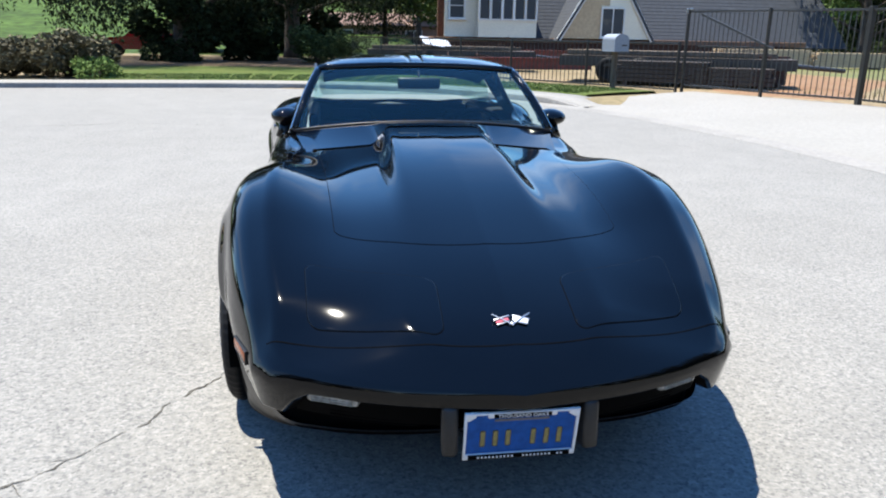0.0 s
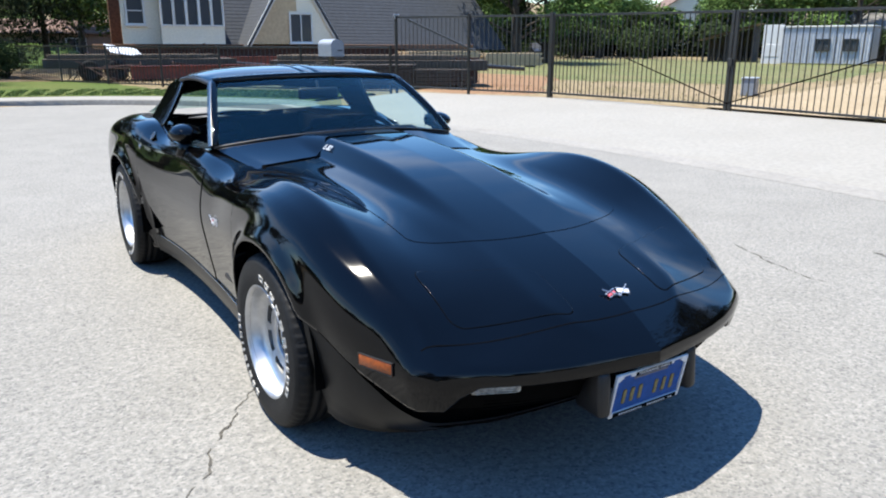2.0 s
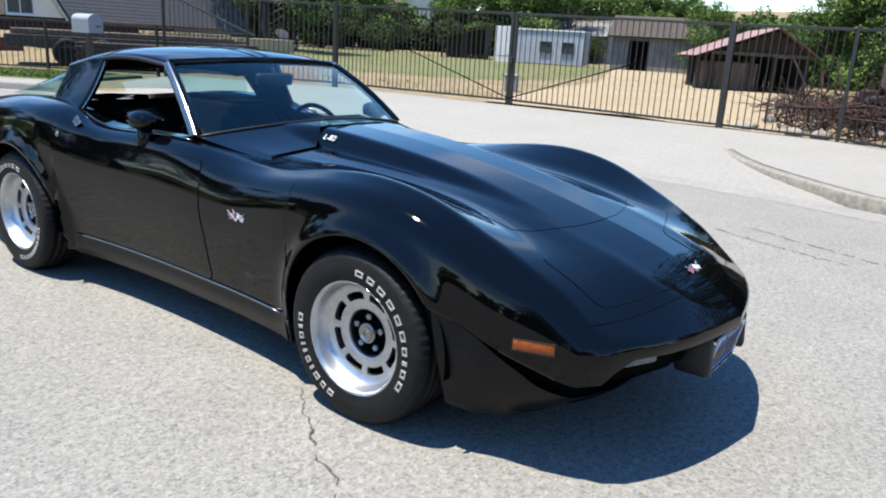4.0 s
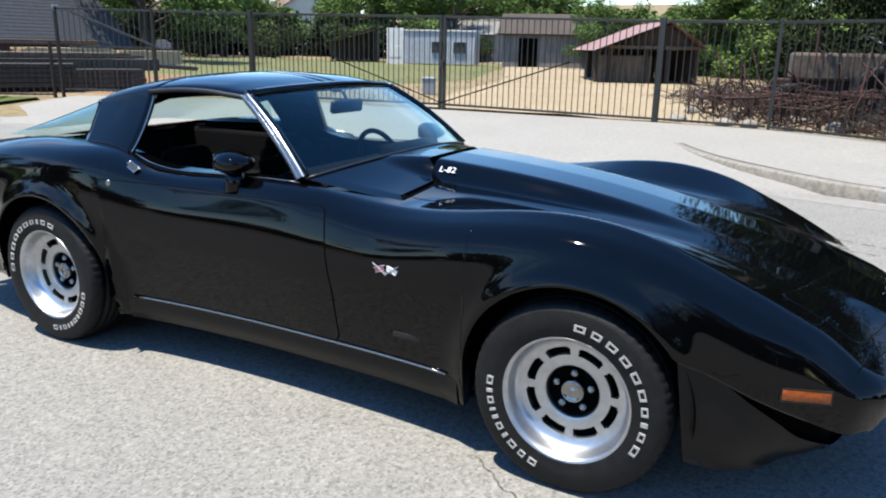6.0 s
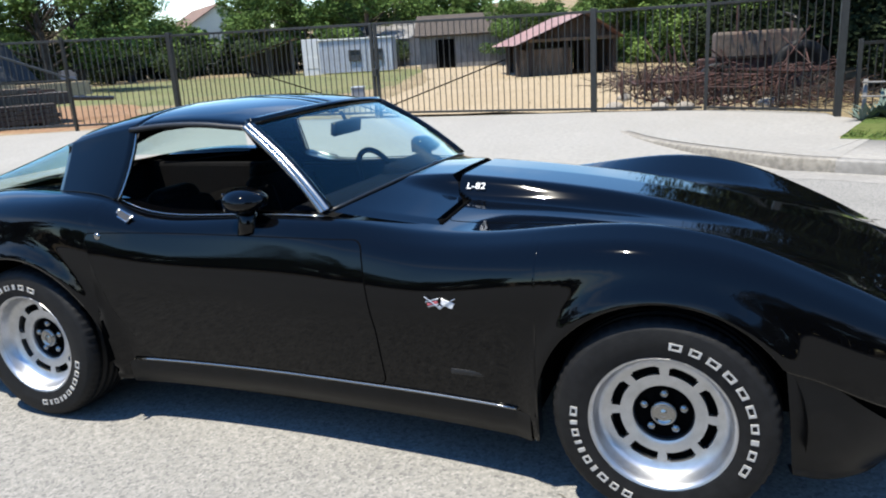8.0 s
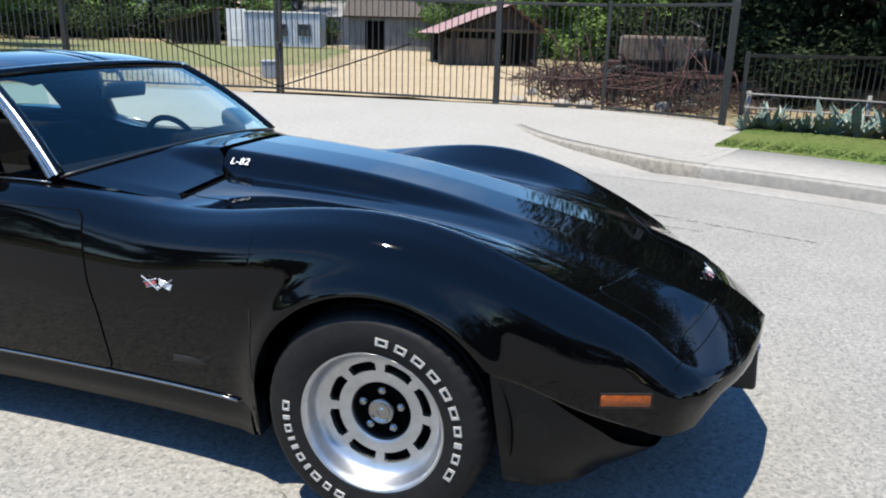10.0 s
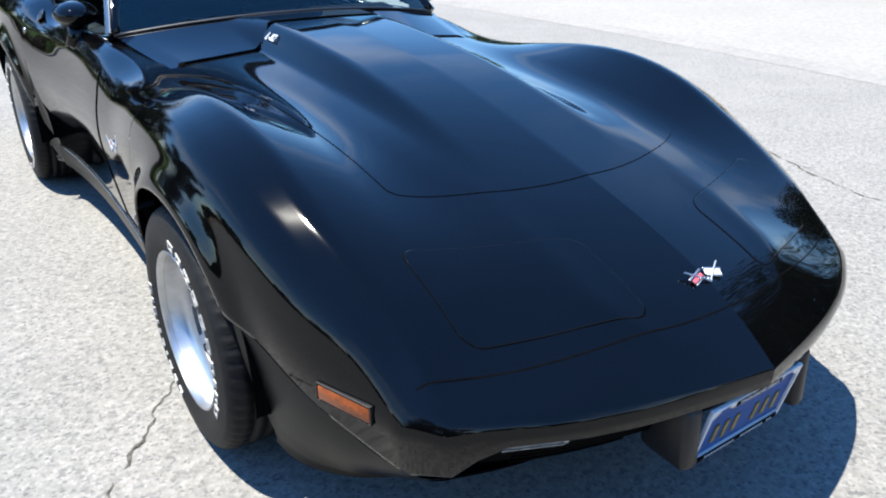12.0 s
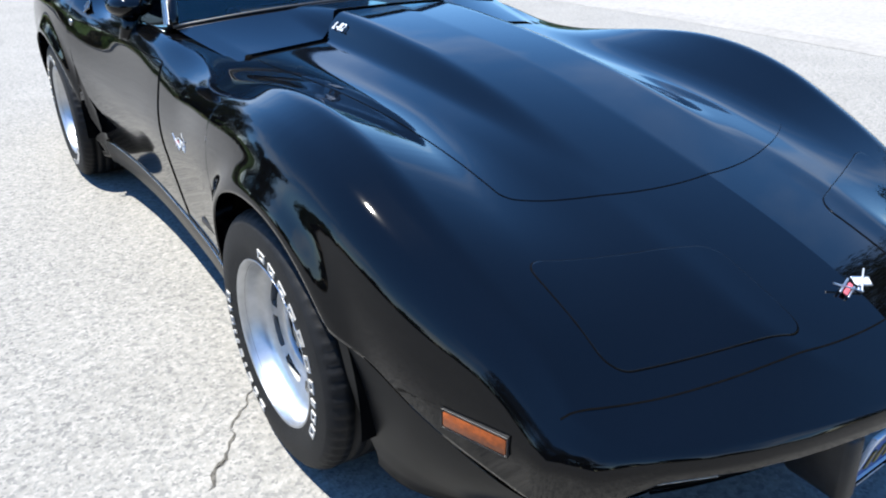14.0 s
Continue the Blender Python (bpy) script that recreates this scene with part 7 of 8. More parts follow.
def i_beam(name, a, b, h, w, label, steel=RED_STEEL):
    """A steel beam with two flanges and a web."""
    a, b = Vector(a), Vector(b)
    L = (b - a).length
    beam = thing(name, label, "beam")
    d = b - a
    beam.matrix_basis = Matrix.Translation((a + b) / 2) @ Matrix.Rotation(math.atan2(d.y, d.x), 4, "Z")
    for s in (1, -1):
        f = bmesh.new()
        box(f, (L, w, 0.03), (0, 0, s * (h / 2 - 0.015)), (0, 0, 0), 0.004)
        part("flange", f, steel, beam)
    f = bmesh.new()
    box(f, (L, 0.02, h - 0.06), (0, 0, 0), (0, 0, 0), 0.003)
    part("web", f, steel, beam)
    return beam


i_beam("steel_beam", (5.5, FY - 0.9, 0.92), (23.5, FY - 0.4, 0.92), 0.42, 0.24, "long rusty dark steel beam under the house", RUST)
i_beam("steel_beam", (6.2, 30.8, 0.62), (11.5, 31.3, 0.62), 0.40, 0.22, "long red-primed steel beam lying on timber cribs")
i_beam("steel_beam", (8.8, 21.3, 0.55), (14.2, 23.6, 0.55), 0.46, 0.24, "red-primed steel beam beside the trailer")
i_beam("steel_beam", (3.4, 23.9, 0.45), (9.3, 24.6, 0.45), 0.42, 0.22, "red-primed steel beam behind the low fence")


def crib(x, y, n, label="stack of crossed timber cribbing blocks"):
    c = thing("timber_crib", label, "timber", pose(x, y, land(x, y), 0, 0, rnd.uniform(-12, 12)), "timber cribs")
    for k in range(n):
        for s in (1, -1):
            b = bmesh.new()
            box(b, (1.1, 0.17, 0.17), (0, s * 0.38, 0.085 + 0.172 * k) if k % 2 == 0 else (s * 0.38, 0, 0.085 + 0.172 * k), (0, 0, 0 if k % 2 == 0 else 90), 0.01)
            part("block", b, TIMBER, c)


for x, y, n in ((6.5, FY - 0.6, 4), (11.0, FY - 0.5, 4), (16.5, FY - 0.3, 4), (21.5, FY, 4), (7.4, 31.0, 2), (13.5, 31.5, 2), (10.0, 22.0, 2), (18.6, FY - 0.2, 4)):
    crib(x, y, n)


def lumber_stack(x, y, turn, length, courses, wood=PLYWOOD, label="stack of pale tan sawn lumber beneath the raised house"):
    """A stack of long sawn boards on bearers."""
    o = thing("lumber_stack", label, "lumber", pose(x, y, land(x, y), 0, 0, turn), "lumber stacks")
    r = random.Random(int(x * 10))
    for k in range(courses):
        for q in range(3):
            b = bmesh.new()
            box(b, (length * r.uniform(0.92, 1.0), 0.26, 0.10), (r.uniform(-0.08, 0.08), -0.28 + 0.28 * q, 0.17 + 0.115 * k), (0, 0, r.uniform(-0.4, 0.4)), 0.006)
            part("board", b, wood, o)
    for q in (-0.35, 0.35):
        b = bmesh.new()
        box(b, (0.12, 0.85, 0.12), (q * length, 0, 0.06), (0, 0, 0), 0.005)
        part("bearer", b, TIMBER_D, o)


for x, y, turn, length, n in ((20.2, 31.2, 4, 5.0, 7), (24.6, 31.0, -6, 3.8, 6)):
    lumber_stack(x, y, turn, length, n)
for x, y, turn, length, n in ((8.75, 17.35, -32, 2.6, 5), (10.35, 16.55, -28, 2.2, 4)):
    lumber_stack(x, y, turn, length, n, TIMBER_D, "stack of dark weathered timbers behind the fence")


def rusty_bin(x, y, turn):
    """An open-topped ribbed steel bin on skids."""
    o = thing("steel_bin", "open dark rust-brown steel bin standing on dirt", "bin", pose(x, y, land(x, y), 0, 0, turn))
    w, d, h = 1.35, 0.95, 0.72
    for name, size, at in (("side_wall", (w, 0.03, h), (0, -d / 2, h / 2 + 0.1)), ("side_wall", (w, 0.03, h), (0, d / 2, h / 2 + 0.1)), ("end_wall", (0.03, d - 0.035, h), (-w / 2 + 0.016, 0, h / 2 + 0.1)),
                           ("end_wall", (0.03, d - 0.035, h), (w / 2 - 0.016, 0, h / 2 + 0.1)), ("base", (w, d, 0.03), (0, 0, 0.085)), ("skid", (0.1, d, 0.07), (-0.45, 0, 0.035)), ("skid", (0.1, d, 0.07), (0.45, 0, 0.035))):
        b = bmesh.new()
        box(b, size, at, (0, 0, 0), 0.006)
        part(name, b, RUST, o)
    for s in (1, -1):
        for k in range(4):
            b = bmesh.new()
            box(b, (0.05, 0.035, h - 0.06), (-0.48 + 0.32 * k, s * (d / 2 + 0.03), h / 2 + 0.1), (0, 0, 0), 0.006)
            part("rib", b, RUST, o)
        b = bmesh.new()
        box(b, (w + 0.06, 0.07, 0.06), (0, s * (d / 2 + 0.01), h + 0.12), (0, 0, 0), 0.01)
        part("rim", b, RUST, o)


rusty_bin(11.75, 17.6, -58)
board = thing("white_board", "white painted panel lying tilted on the trailer load", "board", pose(3.7, 26.6, land(3.7, 26.6) + 0.92, 22, 8, 12))
b = bmesh.new()
box(b, (1.15, 0.75, 0.035), (0, 0, 0.15), (0, 0, 0), 0.008)
part("panel", b, WHITE_P, board)


def trailer(x, y, turn):
    t = thing("flatbed_trailer", "low dark flatbed trailer loaded with timber and pipes", "trailer", pose(x, y, land(x, y), 0, 0, turn))
    b = bmesh.new()
    box(b, (6.4, 2.0, 0.12), (0, 0, 0.72), (0, 0, 0), 0.01)
    part("deck", b, TIMBER_D, t)
    for s in (1, -1):
        b = bmesh.new()
        box(b, (6.4, 0.09, 0.24), (0, s * 0.96, 0.60), (0, 0, 0), 0.01)
        part("side_rail", b, STEEL, t)
        for q in (0.9, 1.75):
            w = lathe([(0.0, 0.1), (0.20, 0.1), (0.22, 0.12), (0.36, 0.11), (0.38, 0.06), (0.38, -0.06), (0.36, -0.11), (0.2, -0.1)], 28)
            part("wheel", w, RUBBER, t, m=pose(q, s * 0.9, 0.38, 0, 0, 90 * s), smooth=40)
    b = bmesh.new()
    tube(b, [(-3.2, 0.5, 0.6), (-4.5, 0.0, 0.5)], 0.06, 8)
    tube(b, [(-3.2, -0.5, 0.6), (-4.5, 0.0, 0.5)], 0.06, 8)
    part("drawbar", b, STEEL, t)
    for k in range(6):
        b = bmesh.new()
        box(b, (5.6 - 0.3 * (k % 3), 0.2, 0.12), (0.1 * k, -0.7 + 0.28 * k, 0.85 + 0.02 * (k % 2)), (0, 0, 1.5 * (k - 3)), 0.01)
        part("plank", b, TIMBER, t)
    return t


trailer(9.6, 18.4, 152)
trailer(4.4, 27.0, 172)


def small_house(name, label, cx, cy, w, d, h, ridge, turn, wall, roof, wins=(), base=0.0):
    """A plain gabled house or shed with overhanging roof."""
    o = thing(name, label, "house" if "house" in name else "shed", pose(cx, cy, base, 0, 0, turn))
    b = bmesh.new()
    t = 0.14
    for s in (1, -1):
        box(b, (w, t, h), (0, s * (d / 2 - t / 2), h / 2), (0, 0, 0), 0.005)
        box(b, (t, d - 2 * t, h), (s * (w / 2 - t / 2), 0, h / 2), (0, 0, 0), 0.005)
    part("wall", b, wall, o)
    e = 0.35
    for s in (1, -1):
        shingle_roof(o, (-w / 2 - e, s * (d / 2 + e), h - 0.12), (w / 2 + e, s * (d / 2 + e), h - 0.12), (w / 2 + e, 0, ridge), (-w / 2 - e, 0, ridge), 10, "", roof)
        part("gable", mesh_data("gable", [(s * (w / 2 - 0.02), -d / 2, h - 0.05), (s * (w / 2 - 0.02), d / 2, h - 0.05), (s * (w / 2 - 0.02), 0, ridge - 0.06),
                                          (s * (w / 2 - 0.12), -d / 2, h - 0.05), (s * (w / 2 - 0.12), d / 2, h - 0.05), (s * (w / 2 - 0.12), 0, ridge - 0.06)], [(0, 1, 2), (5, 4, 3)], wall, False), wall, o)
    for at, ww, wh, tr in wins:
        window_unit(o, at, ww, wh, tr, 2, 1)
    return o


small_house("tan_house", "single-storey tan stucco house behind the trees", 5.6, 61.5, 14.0, 7.0, 2.2, 3.1, -2, PINK, ROOF_BROWN, (((-4.5, -3.55, 0.8), 1.3, 0.9, 0), ((1.0, -3.55, 0.8), 1.2, 0.9, 0), ((4.4, -3.55, 0.8), 0.9, 0.9, 0)))
small_house("far_house", "distant house with a broad brown roof on the rise", 83.5, 67.5, 15.0, 10.0, 5.4, 8.6, 52, WHITE_SID, ROOF_BROWN, (((-3, -5.05, 3.2), 1.6, 1.3, 0), ((3, -5.05, 3.2), 1.6, 1.3, 0)), 0.2)


def cabin(cx, cy, turn):
    """The pale ribbed site cabin with two dark windows."""
    o = thing("site_cabin", "pale blue-white ribbed metal site cabin with dark windows", "cabin", pose(cx, cy, land(cx, cy), 0, 0, turn))
    w, d, h = 5.2, 2.6, 2.35
    vs, n = [], 110
    for k in range(n + 1):
        x = -w / 2 + w * k / n
        y = -d / 2 + (0.03 if (k // 2) % 2 else 0.0)
        vs += [(x, y, 0.12), (x, y, h)]
    part("front_wall", mesh_data("front_wall", vs, grid_faces(n + 1, 2, True), CORR, False), CORR, o, "ribbed pale metal wall")
    b = bmesh.new()
    box(b, (w, d - 0.12, h - 0.14), (0, 0.06, h / 2 + 0.05), (0, 0, 0), 0.02)
    part("shell", b, CORR, o)
    b = bmesh.new()
    box(b, (w + 0.1, d + 0.1, 0.10), (0, 0, h + 0.05), (0, 0, 0), 0.02)
    part("roof", b, TRIM, o)
    for x in (-0.1, 1.5):
        window_unit(o, (x, -d / 2 - 0.03, 0.95), 0.7, 0.62, 0, 2, 1, STEEL, False)
    b = bmesh.new()
    box(b, (1.3, 0.10, h + 0.2), (-w / 2 - 0.65, -d / 2 + 0.3, h / 2 + 0.1), (0, 0, 0), 0.02)
    box(b, (0.9, 0.14, 0.8), (-w / 2 - 0.65, -d / 2 + 0.3, 0.9), (0, 0, 0), 0.02)
    part("door_panel", b, WHITE_P, o, "bright white end panel")
    return o


cabin(46.8, 25.8, -72)


def open_shed(label, cx, cy, turn, w, d, h0, h1, roofmat, posts=4, back=TIMBER_D):
    """A lean-to with posts, board walls at the back and high end, and a tin roof sloping along its length."""
    o = thing("open_shed", label, "shed", pose(cx, cy, land(cx, cy), 0, 0, turn))
    vs, n = [], 48
    for k in range(n + 1):
        x = -w / 2 - 0.4 + (w + 0.8) * k / n
        for y in (-d / 2 - 0.4, d / 2 + 0.2):
            vs.append((x, y, h0 + (h1 - h0) * (x + w / 2) / w + 0.025 * (k % 2)))
    part("roof", mesh_data("roof", vs, grid_faces(n + 1, 2, False), roofmat, False), roofmat, o, "ribbed tin roof")
    top = lambda x: h0 + (h1 - h0) * (x + w / 2) / w
    for k in range(posts):
        x = -w / 2 + 0.08 + (w - 0.16) * k / (posts - 1)
        b = bmesh.new()
        box(b, (0.16, 0.16, top(x) - 0.03), (x, -d / 2, top(x) / 2 - 0.015), (0, 0, 0), 0.01)
        part("post", b, TIMBER_D, o)
    nb = int(w / 0.24)
    for k in range(nb):
        x = -w / 2 + w * (k + 0.5) / nb
        b = bmesh.new()
        box(b, (0.22, 0.03, top(x) - 0.08), (x, d / 2, top(x) / 2 - 0.04), (0, 0, 0), 0.003)
        part("plank", b, back, o)
    nb = int(d / 0.24)
    for k in range(nb):
        b = bmesh.new()
        box(b, (0.03, 0.22, h1 - 0.1), (w / 2 - 0.02, -d / 2 + d * (k + 0.5) / nb, h1 / 2 - 0.05), (0, 0, 0), 0.003)
        part("plank", b, back, o)
    return o




def gable_barn(cx, cy, turn):
    """An open-fronted timber barn: a long low tin slope on one side, a short one on the other."""
    o = thing("open_barn", "open timber barn with a faded red ribbed tin roof", "barn", pose(cx, cy, land(cx, cy) - 0.1, 0, 0, turn))
    L, Rr, H, E, D = 2.2, 1.35, 2.5, 1.55, 5.4
    for x1, z1, lab in ((-L - 0.75, E - 0.22, "long ribbed red tin slope"), (Rr + 0.25, E - 0.1, "short ribbed red tin slope")):
        vs, n = [], 46
        for k in range(n + 1):
            y = -0.5 + (D + 0.9) * k / n
            for t in (0, 1):
                vs.append((x1 * t, y, H + 0.06 + (z1 - H) * t + 0.03 * (k % 2)))
        part("roof", mesh_data("roof", vs, grid_faces(n + 1, 2, x1 < 0), TIN_RED, False), TIN_RED, o, lab)
    top = lambda x: H + (E - H) * (abs(x) / (L if x < 0 else Rr))
    for k in range(15):
        x = -L + 0.12 + 0.24 * k
        b = bmesh.new()
        box(b, (0.225, 0.03, max(0.05, top(x) - E + 0.02)), (x, 0, (top(x) + E) / 2 - 0.03), (0, 0, 0), 0.003)
        part("plank", b, TIMBER_D, o)
        b = bmesh.new()
        box(b, (0.225, 0.03, top(x) - 0.06), (x, D, top(x) / 2 - 0.03), (0, 0, 0), 0.003)
        part("plank", b, TIMBER_D, o)
    for k in range(22):
        b = bmesh.new()
        box(b, (0.03, 0.225, E - 0.08), (Rr - 0.03, 0.12 + 0.245 * k, E / 2 - 0.04), (0, 0, 0), 0.003)
        part("plank", b, TIMBER_D, o)
    b = bmesh.new()
    box(b, (L + Rr + 0.2, 0.10, 0.13), ((Rr - L) / 2, -0.07, E), (0, 0, 0), 0.01)
    part("cross_beam", b, TIMBER, o, "pale front beam")
    for x, y in ((-L, 0), (-0.75, 0), (0.1, 0), (Rr - 0.1, 0), (-L, D / 3), (-L, 2 * D / 3), (-L, D), (-L - 0.5, 0.2), (-L - 0.5, D / 2)):
        b = bmesh.new()
        hh = min(E, top(x) if x >= -L else E - 0.25)
        box(b, (0.14, 0.14, hh), (x, y, hh / 2), (0, 0, 0), 0.01)
        part("post", b, TIMBER_D, o)
    for y in (0.1, D / 2, D - 0.1):
        b = bmesh.new()
        tube(b, [(-L - 0.6, y, E - 0.22), (0, y, H - 0.02), (Rr, y, E)], 0.05, 6)
        part("rafter", b, TIMBER_D, o)
    return o


gable_barn(28.4, 5.9, -64)
part_crate = thing("wooden_crate", "pale weathered plank crate under the barn roof", "crate", pose(28.3, 7.55, land(28.3, 7.55), 0, 0, 112))
for k in range(6):
    b = bmesh.new()
    box(b, (2.2, 0.04, 0.17), (0, -0.55, 0.12 + 0.19 * k), (0, 0, 0), 0.004)
    part("plank", b, TIMBER, part_crate)
b = bmesh.new()
box(b, (2.15, 1.05, 1.1), (0, 0, 0.57), (0, 0, 0), 0.02)
part("box", b, TIMBER, part_crate)
open_shed("small dark shed with a pinkish tin roof", 48.6, 34.6, -60, 3.6, 3.4, 1.7, 2.7, TIN_RED, 3)
small_house("grey_barn", "weathered grey board barn with an open door", 49.5, 18.6, 6.0, 4.2, 2.4, 3.7, 105, GREY_BOARD, TIMBER_D, (), 0.1)
# the wall has no opening: a black slab paints the doorway's dark inside
b = bmesh.new()
box(b, (1.3, 0.08, 2.0), (0, 0, 1.0), (0, 0, 0), 0.01)
part("doorway", b, MATTE, bpy.data.objects["grey_barn"], "matte black slab standing for the dark of an open doorway", pose(1.2, 2.14, 0))
small_house("grey_barn", "far pale grey metal barn", 66, 31.5, 9.0, 6.0, 2.6, 4.0, 70, GREY_BOARD, GREY_BOARD, (), 0.1)

# ---- small things ----
mbx = thing("mailbox", "large pale grey kerbside mailbox on a timber post", "mailbox", pose(6.65, 15.55, 0.13, 0, 0, 18))
b = bmesh.new()
vs = []
for k in range(13):
    a = math.pi * k / 12
    for y in (-0.24, 0.24):
        vs.append((0.22 * math.cos(a), y, 1.22 + 0.13 * math.sin(a)))
n0 = len(vs)
vs += [(0.22, -0.24, 0.93), (-0.22, -0.24, 0.93), (0.22, 0.24, 0.93), (-0.22, 0.24, 0.93)]
fs = grid_faces(13, 2) + [tuple(range(0, 26, 2)) + (n0 + 1, n0), tuple(range(25, 0, -2)) + (n0 + 2, n0 + 3), (0, n0, n0 + 2, 1), (24, 25, n0 + 3, n0 + 1), (n0, n0 + 1, n0 + 3, n0 + 2)]
part("box", mesh_data("box", vs, fs, MAIL, False), MAIL, mbx, "pale grey metal box")
b = bmesh.new()
box(b, (0.11, 0.11, 0.96), (0, 0, 0.46), (0, 0, 0), 0.01)
part("post", b, TIMBER, mbx, "weathered timber post")
b = bmesh.new()
box(b, (0.16, 0.006, 0.03), (0.08, -0.244, 1.08), (0, 0, 0), 0.001)
part("mark", b, DARK_TEXT, mbx)
b = bmesh.new()
box(b, (0.012, 0.16, 0.05), (0.228, -0.04, 1.16), (0, 0, 0), 0.003)
part("flag", b, RED, mbx)

ub_ = thing("utility_box", "small pale utility box on a dirt patch", "utility box", pose(15.6, 9.6, land(15.6, 9.6), 0, 0, 25))
b = bmesh.new()
box(b, (0.45, 0.35, 0.42), (0, 0, 0.21), (0, 0, 0), 0.02)
part("housing", b, MAIL, ub_)
b = bmesh.new()
box(b, (0.48, 0.38, 0.05), (0, 0, 0.44), (0, 0, 0), 0.015)
part("lid", b, MAIL, ub_)


def brush_pile(x, y, r0, h, n, seed):
    """A low heap of crossed thin branches and rusty rods."""
    r = random.Random(seed)
    o = thing("brush_pile", "tangled heap of reddish brown branches and thin rusty rods", "brush pile", pose(x, y, land(x, y)))
    for nm, material, count, rad in (("twig_tangle", BARK, int(1.5 * n), 0.009), ("rod_tangle", RUST, int(1.3 * n), 0.010)):
        b = bmesh.new()
        for k in range(count):
            a, t = r.uniform(0, 6.283), r.uniform(0, 6.283)
            q = r0 * math.sqrt(r.random())
            c = Vector((q * math.cos(a), q * math.sin(a) * 0.7, h * (1 - 0.7 * q / r0) * r.uniform(0.1, 0.9)))
            d = Vector((math.cos(t), math.sin(t), r.uniform(-0.35, 0.5))) * r.uniform(0.3, 0.8)
            p0, p1 = c - d, c + d
            p0.z, p1.z = max(p0.z, 0.01), max(p1.z, 0.01)
            tube(b, [p0, c + Vector((0, 0, r.uniform(-0.05, 0.08))), p1], [rad, rad * 0.9, rad * 0.4], 4)
        tagged(part(nm, b, material, o), kind="stuff")
    return o


for x, y, r0, h, n, sd in ((13.6, 0.4, 1.7, 0.75, 60, 1), (16.6, 1.5, 2.0, 0.9, 70, 2), (12.2, -1.4, 1.3, 0.6, 45, 3), (19.5, 2.6, 1.6, 0.7, 45, 4)):
    brush_pile(x, y, r0, h, n, sd)


def implement(x, y, turn, seed):
    """A rusty farm implement: a bar frame, spoked wheels, tines and levers."""
    r = random.Random(seed)
    o = thing("farm_implement", "rusty old farm implement with spoked wheels on the dirt", "implement", pose(x, y, land(x, y), 0, 0, turn), "rusty implements")
    L = r.uniform(1.2, 2.2)
    h = r.uniform(0.35, 0.6)
    for s in (1, -1):
        b = bmesh.new()
        tube(b, [(-L / 2, s * 0.4, h), (0, s * 0.42, h + r.uniform(-0.05, 0.1)), (L / 2, s * 0.25, h + 0.1)], 0.024, 6)
        part("frame_bar", b, RUST, o)
    for k in range(3):
        b = bmesh.new()
        q = -L / 2 + L * (k + 0.5) / 3
        tube(b, [(q, -0.42, h), (q, 0.42, h)], 0.02, 6)
        part("cross_bar", b, RUST, o)
    R = r.uniform(0.24, 0.38)
    for s in (1, -1):
        w = bmesh.new()
        tube(w, [(R * math.cos(a), 0, R * math.sin(a)) for a in np.linspace(0, 2 * math.pi, 21)], 0.014, 6, False)
        for k in range(5):
            a = math.pi * k / 5
            tube(w, [(R * math.cos(a), 0, R * math.sin(a)), (-R * math.cos(a), 0, -R * math.sin(a))], 0.007, 5)
        part("spoked_wheel", w, RUST, o, m=pose(r.uniform(-0.3, 0.3), s * 0.55, R, 0, r.uniform(0, 40), r.uniform(-8, 8)))
    for k in range(6):
        b = bmesh.new()
        q = -L / 2 + L * k / 5
        tube(b, [(q, r.uniform(-0.4, 0.4), h), (q + 0.15, r.uniform(-0.4, 0.4), h * 0.4), (q + 0.3, r.uniform(-0.4, 0.4), 0.02)], 0.018, 5)
        part("tine", b, RUST, o)
    for k in range(2):
        b = bmesh.new()
        tube(b, [(r.uniform(-0.6, 0.6), r.uniform(-0.3, 0.3), h), (r.uniform(-1.0, 1.0), r.uniform(-0.5, 0.5), h + r.uniform(0.4, 0.9))], 0.016, 5)
        part("lever", b, RUST, o)


for k, (x, y) in enumerate(((13.3, 1.6), (12.6, 0.5), (13.9, 0.2), (12.2, -0.7), (14.4, 1.3), (13.2, -1.2), (15.3, -0.4), (12.0, 0.9), (11.7, -0.2), (14.6, -1.4))):
    implement(x, y, 40 * k + 15, 50 + k)
for k, (x, y, t) in enumerate(((3.2, 25.2, 20), (4.6, 25.6, 80), (2.6, 26.6, 140), (5.8, 26.2, 200))):
    implement(x, y, t, 80 + k)


WEATHERED = mat("weathered_brown_paint", (0.062, 0.046, 0.034), 0.75, grain=14, amount=0.35, blotch=2.5, blotch_amount=0.6, tint=(0.085, 0.040, 0.024))


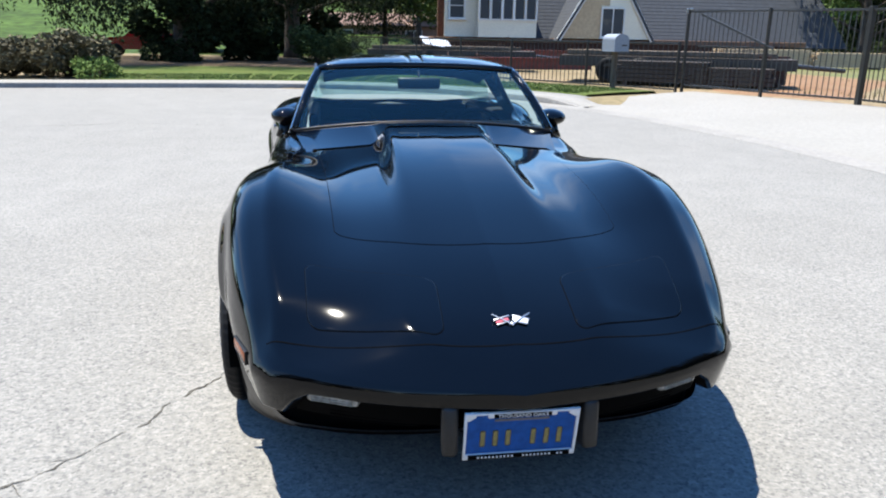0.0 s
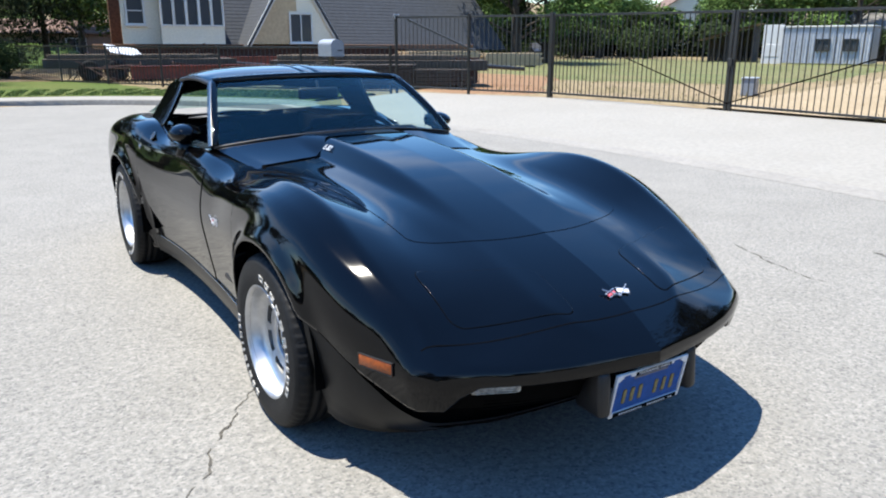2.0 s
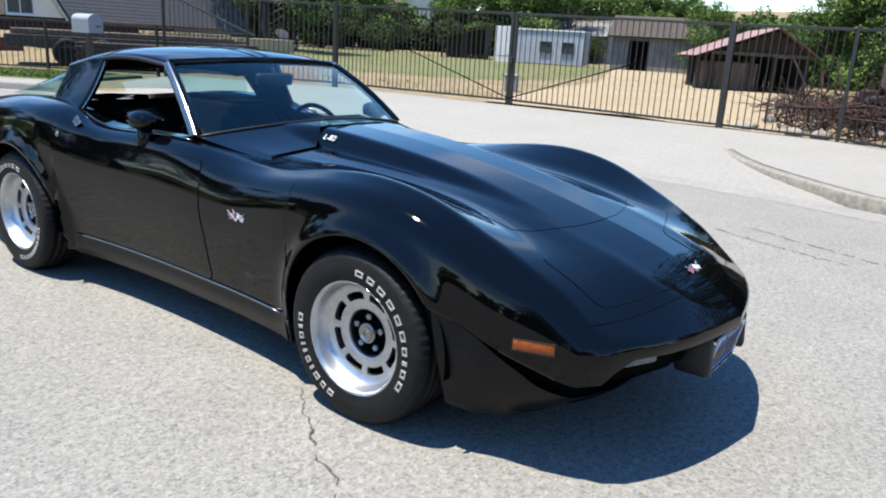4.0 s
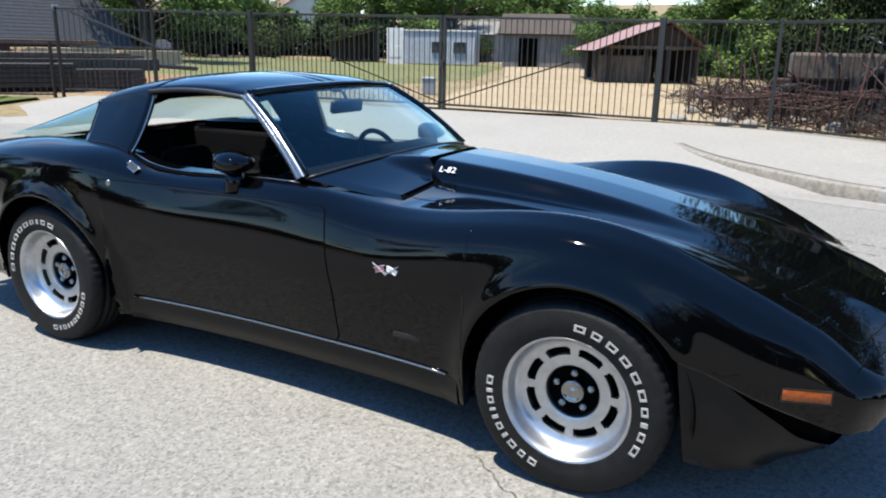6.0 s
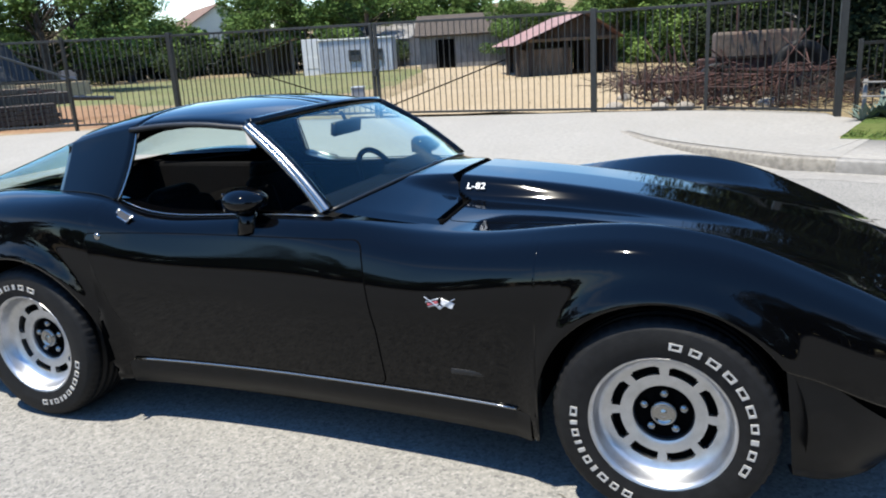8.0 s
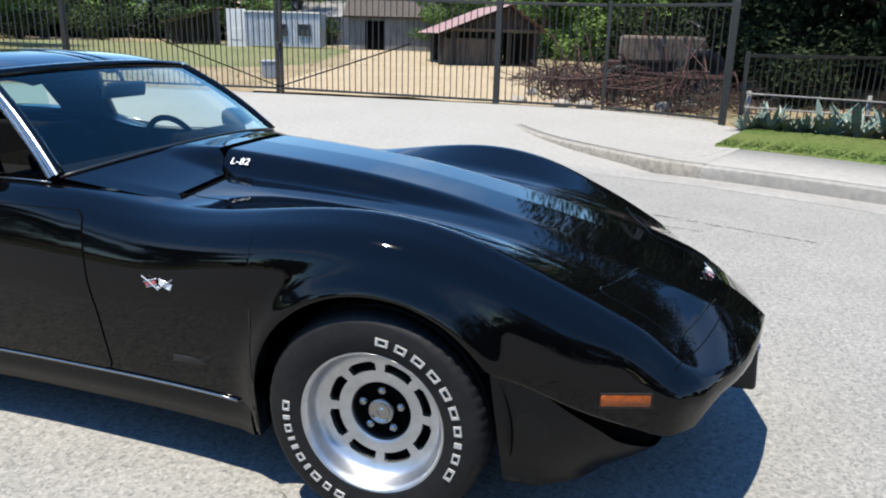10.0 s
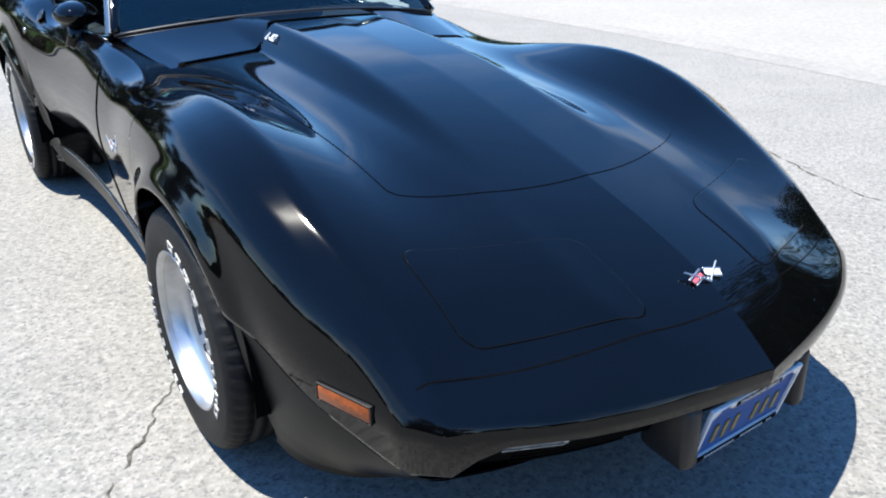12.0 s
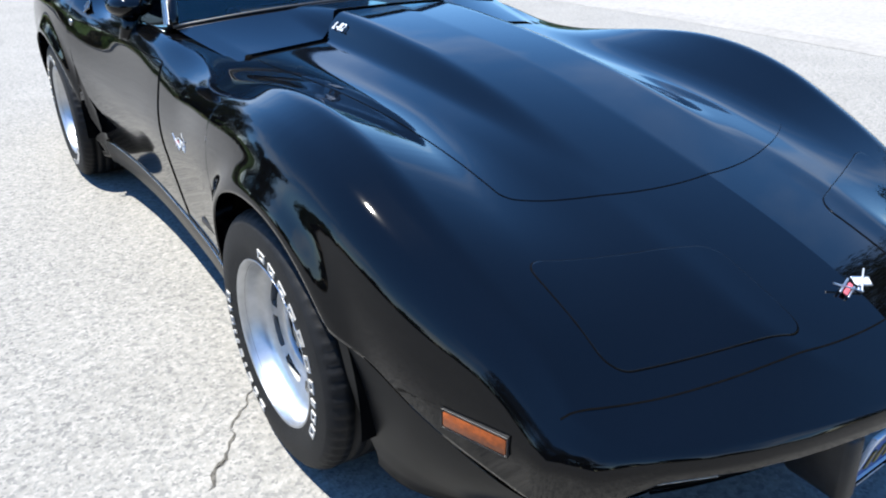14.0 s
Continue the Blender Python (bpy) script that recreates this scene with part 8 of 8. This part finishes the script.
def old_tractor(x, y, turn):
    o = thing("old_tractor", "derelict brown tractor body among the scrap", "tractor", pose(x, y, land(x, y), 0, 0, turn))
    b = bmesh.new()
    box(b, (1.7, 0.62, 0.55), (0, 0, 1.05), (0, 0, 0), 0.06)
    part("bonnet", b, WEATHERED, o, "faded brown bonnet")
    b = bmesh.new()
    box(b, (2.1, 0.45, 0.28), (0.1, 0, 0.66), (0, 0, 0), 0.03)
    part("chassis", b, RUST, o)
    for px, R, yy in ((-0.75, 0.55, 0.62), (0.85, 0.36, 0.5)):
        for s in (1, -1):
            w = lathe([(0.0, 0.04), (R * 0.55, 0.06), (R * 0.6, 0.10), (R * 0.92, 0.12), (R, 0.08), (R, -0.08), (R * 0.92, -0.12), (R * 0.6, -0.08)], 30)
            part("wheel", w, RUBBER, o, m=pose(px, s * yy, R, 0, 0, 90 * s), smooth=40)
    b = bmesh.new()
    tube(b, [(-0.85, 0, 1.2), (-0.7, 0, 1.55)], 0.02, 6)
    tube(b, [(-0.68 + 0.17 * math.sin(a), 0.19 * math.cos(a), 1.58 + 0.07 * math.sin(a)) for a in np.linspace(0, 2 * math.pi, 17)], 0.014, 6, False)
    part("steering_wheel", b, STEEL, o)
    b = bmesh.new()
    tube(b, [(0.4, 0.1, 1.3), (0.4, 0.1, 1.85)], 0.035, 8)
    part("exhaust", b, RUST, o)


old_tractor(14.6, -0.4, 100)
for k in range(14):
    st_ = thing("field_stone", "loose pale stone among the scrap", "stone", group="loose stones")
    bm = bmesh.new()
    bmesh.ops.create_icosphere(bm, subdivisions=2, radius=0.16)
    for v in bm.verts:
        v.co *= 1 + 0.35 * noise.noise(v.co * 6 + Vector((k * 3.1, 0, 0)))
        v.co.z *= 0.65
    part("stone", bm, STONE, st_, smooth=50)
    x, y = rnd.uniform(11.1, 14.5), rnd.uniform(-1.4, 2.2)
    st_.matrix_basis = pose(x, y, land(x, y) + 0.06, 0, 0, rnd.uniform(0, 360))


def far_car(x, y, turn, paint, label):
    """A parked car seen small at a distance."""
    o = thing("parked_car", label, "car", pose(x, y, land(x, y), 0, 0, turn))
    prof = [(-2.1, 0.35), (-2.15, 0.75), (-1.7, 0.92), (-0.9, 0.98), (-0.35, 1.42), (0.9, 1.45), (1.5, 1.0), (2.05, 0.92), (2.15, 0.55), (2.1, 0.35)]
    vs = []
    for px, pz in prof:
        for s, k in ((-1, 0.84), (-1, 0.86), (1, 0.86), (1, 0.84)):
            w = k * (0.82 if pz > 1.1 else 1.0)
            vs.append((px, s * w, pz))
    part("body", mesh_data("body", vs, grid_faces(len(prof), 4) + [tuple(range(0, 40, 4))[::-1], tuple(range(3, 40, 4))], paint, False), paint, o)
    for px in (-1.3, 1.3):
        for s in (1, -1):
            w = lathe([(0.0, 0.08), (0.19, 0.09), (0.3, 0.09), (0.32, 0.05), (0.32, -0.08)], 24)
            part("wheel", w, RUBBER, o, m=pose(px, s * 0.78, 0.32, 0, 0, 90 * s), smooth=40)
    for s in (1, -1):
        b = bmesh.new()
        box(b, (1.3, 0.02, 0.3), (0.3, s * 0.77, 1.2), (0, 0, 0), 0.004)
        part("window", b, PANE, o)


far_car(-9.6, 38.5, 10, REDCAR, "red car parked behind the shrubs")
far_car(41.5, 48.5, 60, SATIN, "dark car parked by the far hedge")
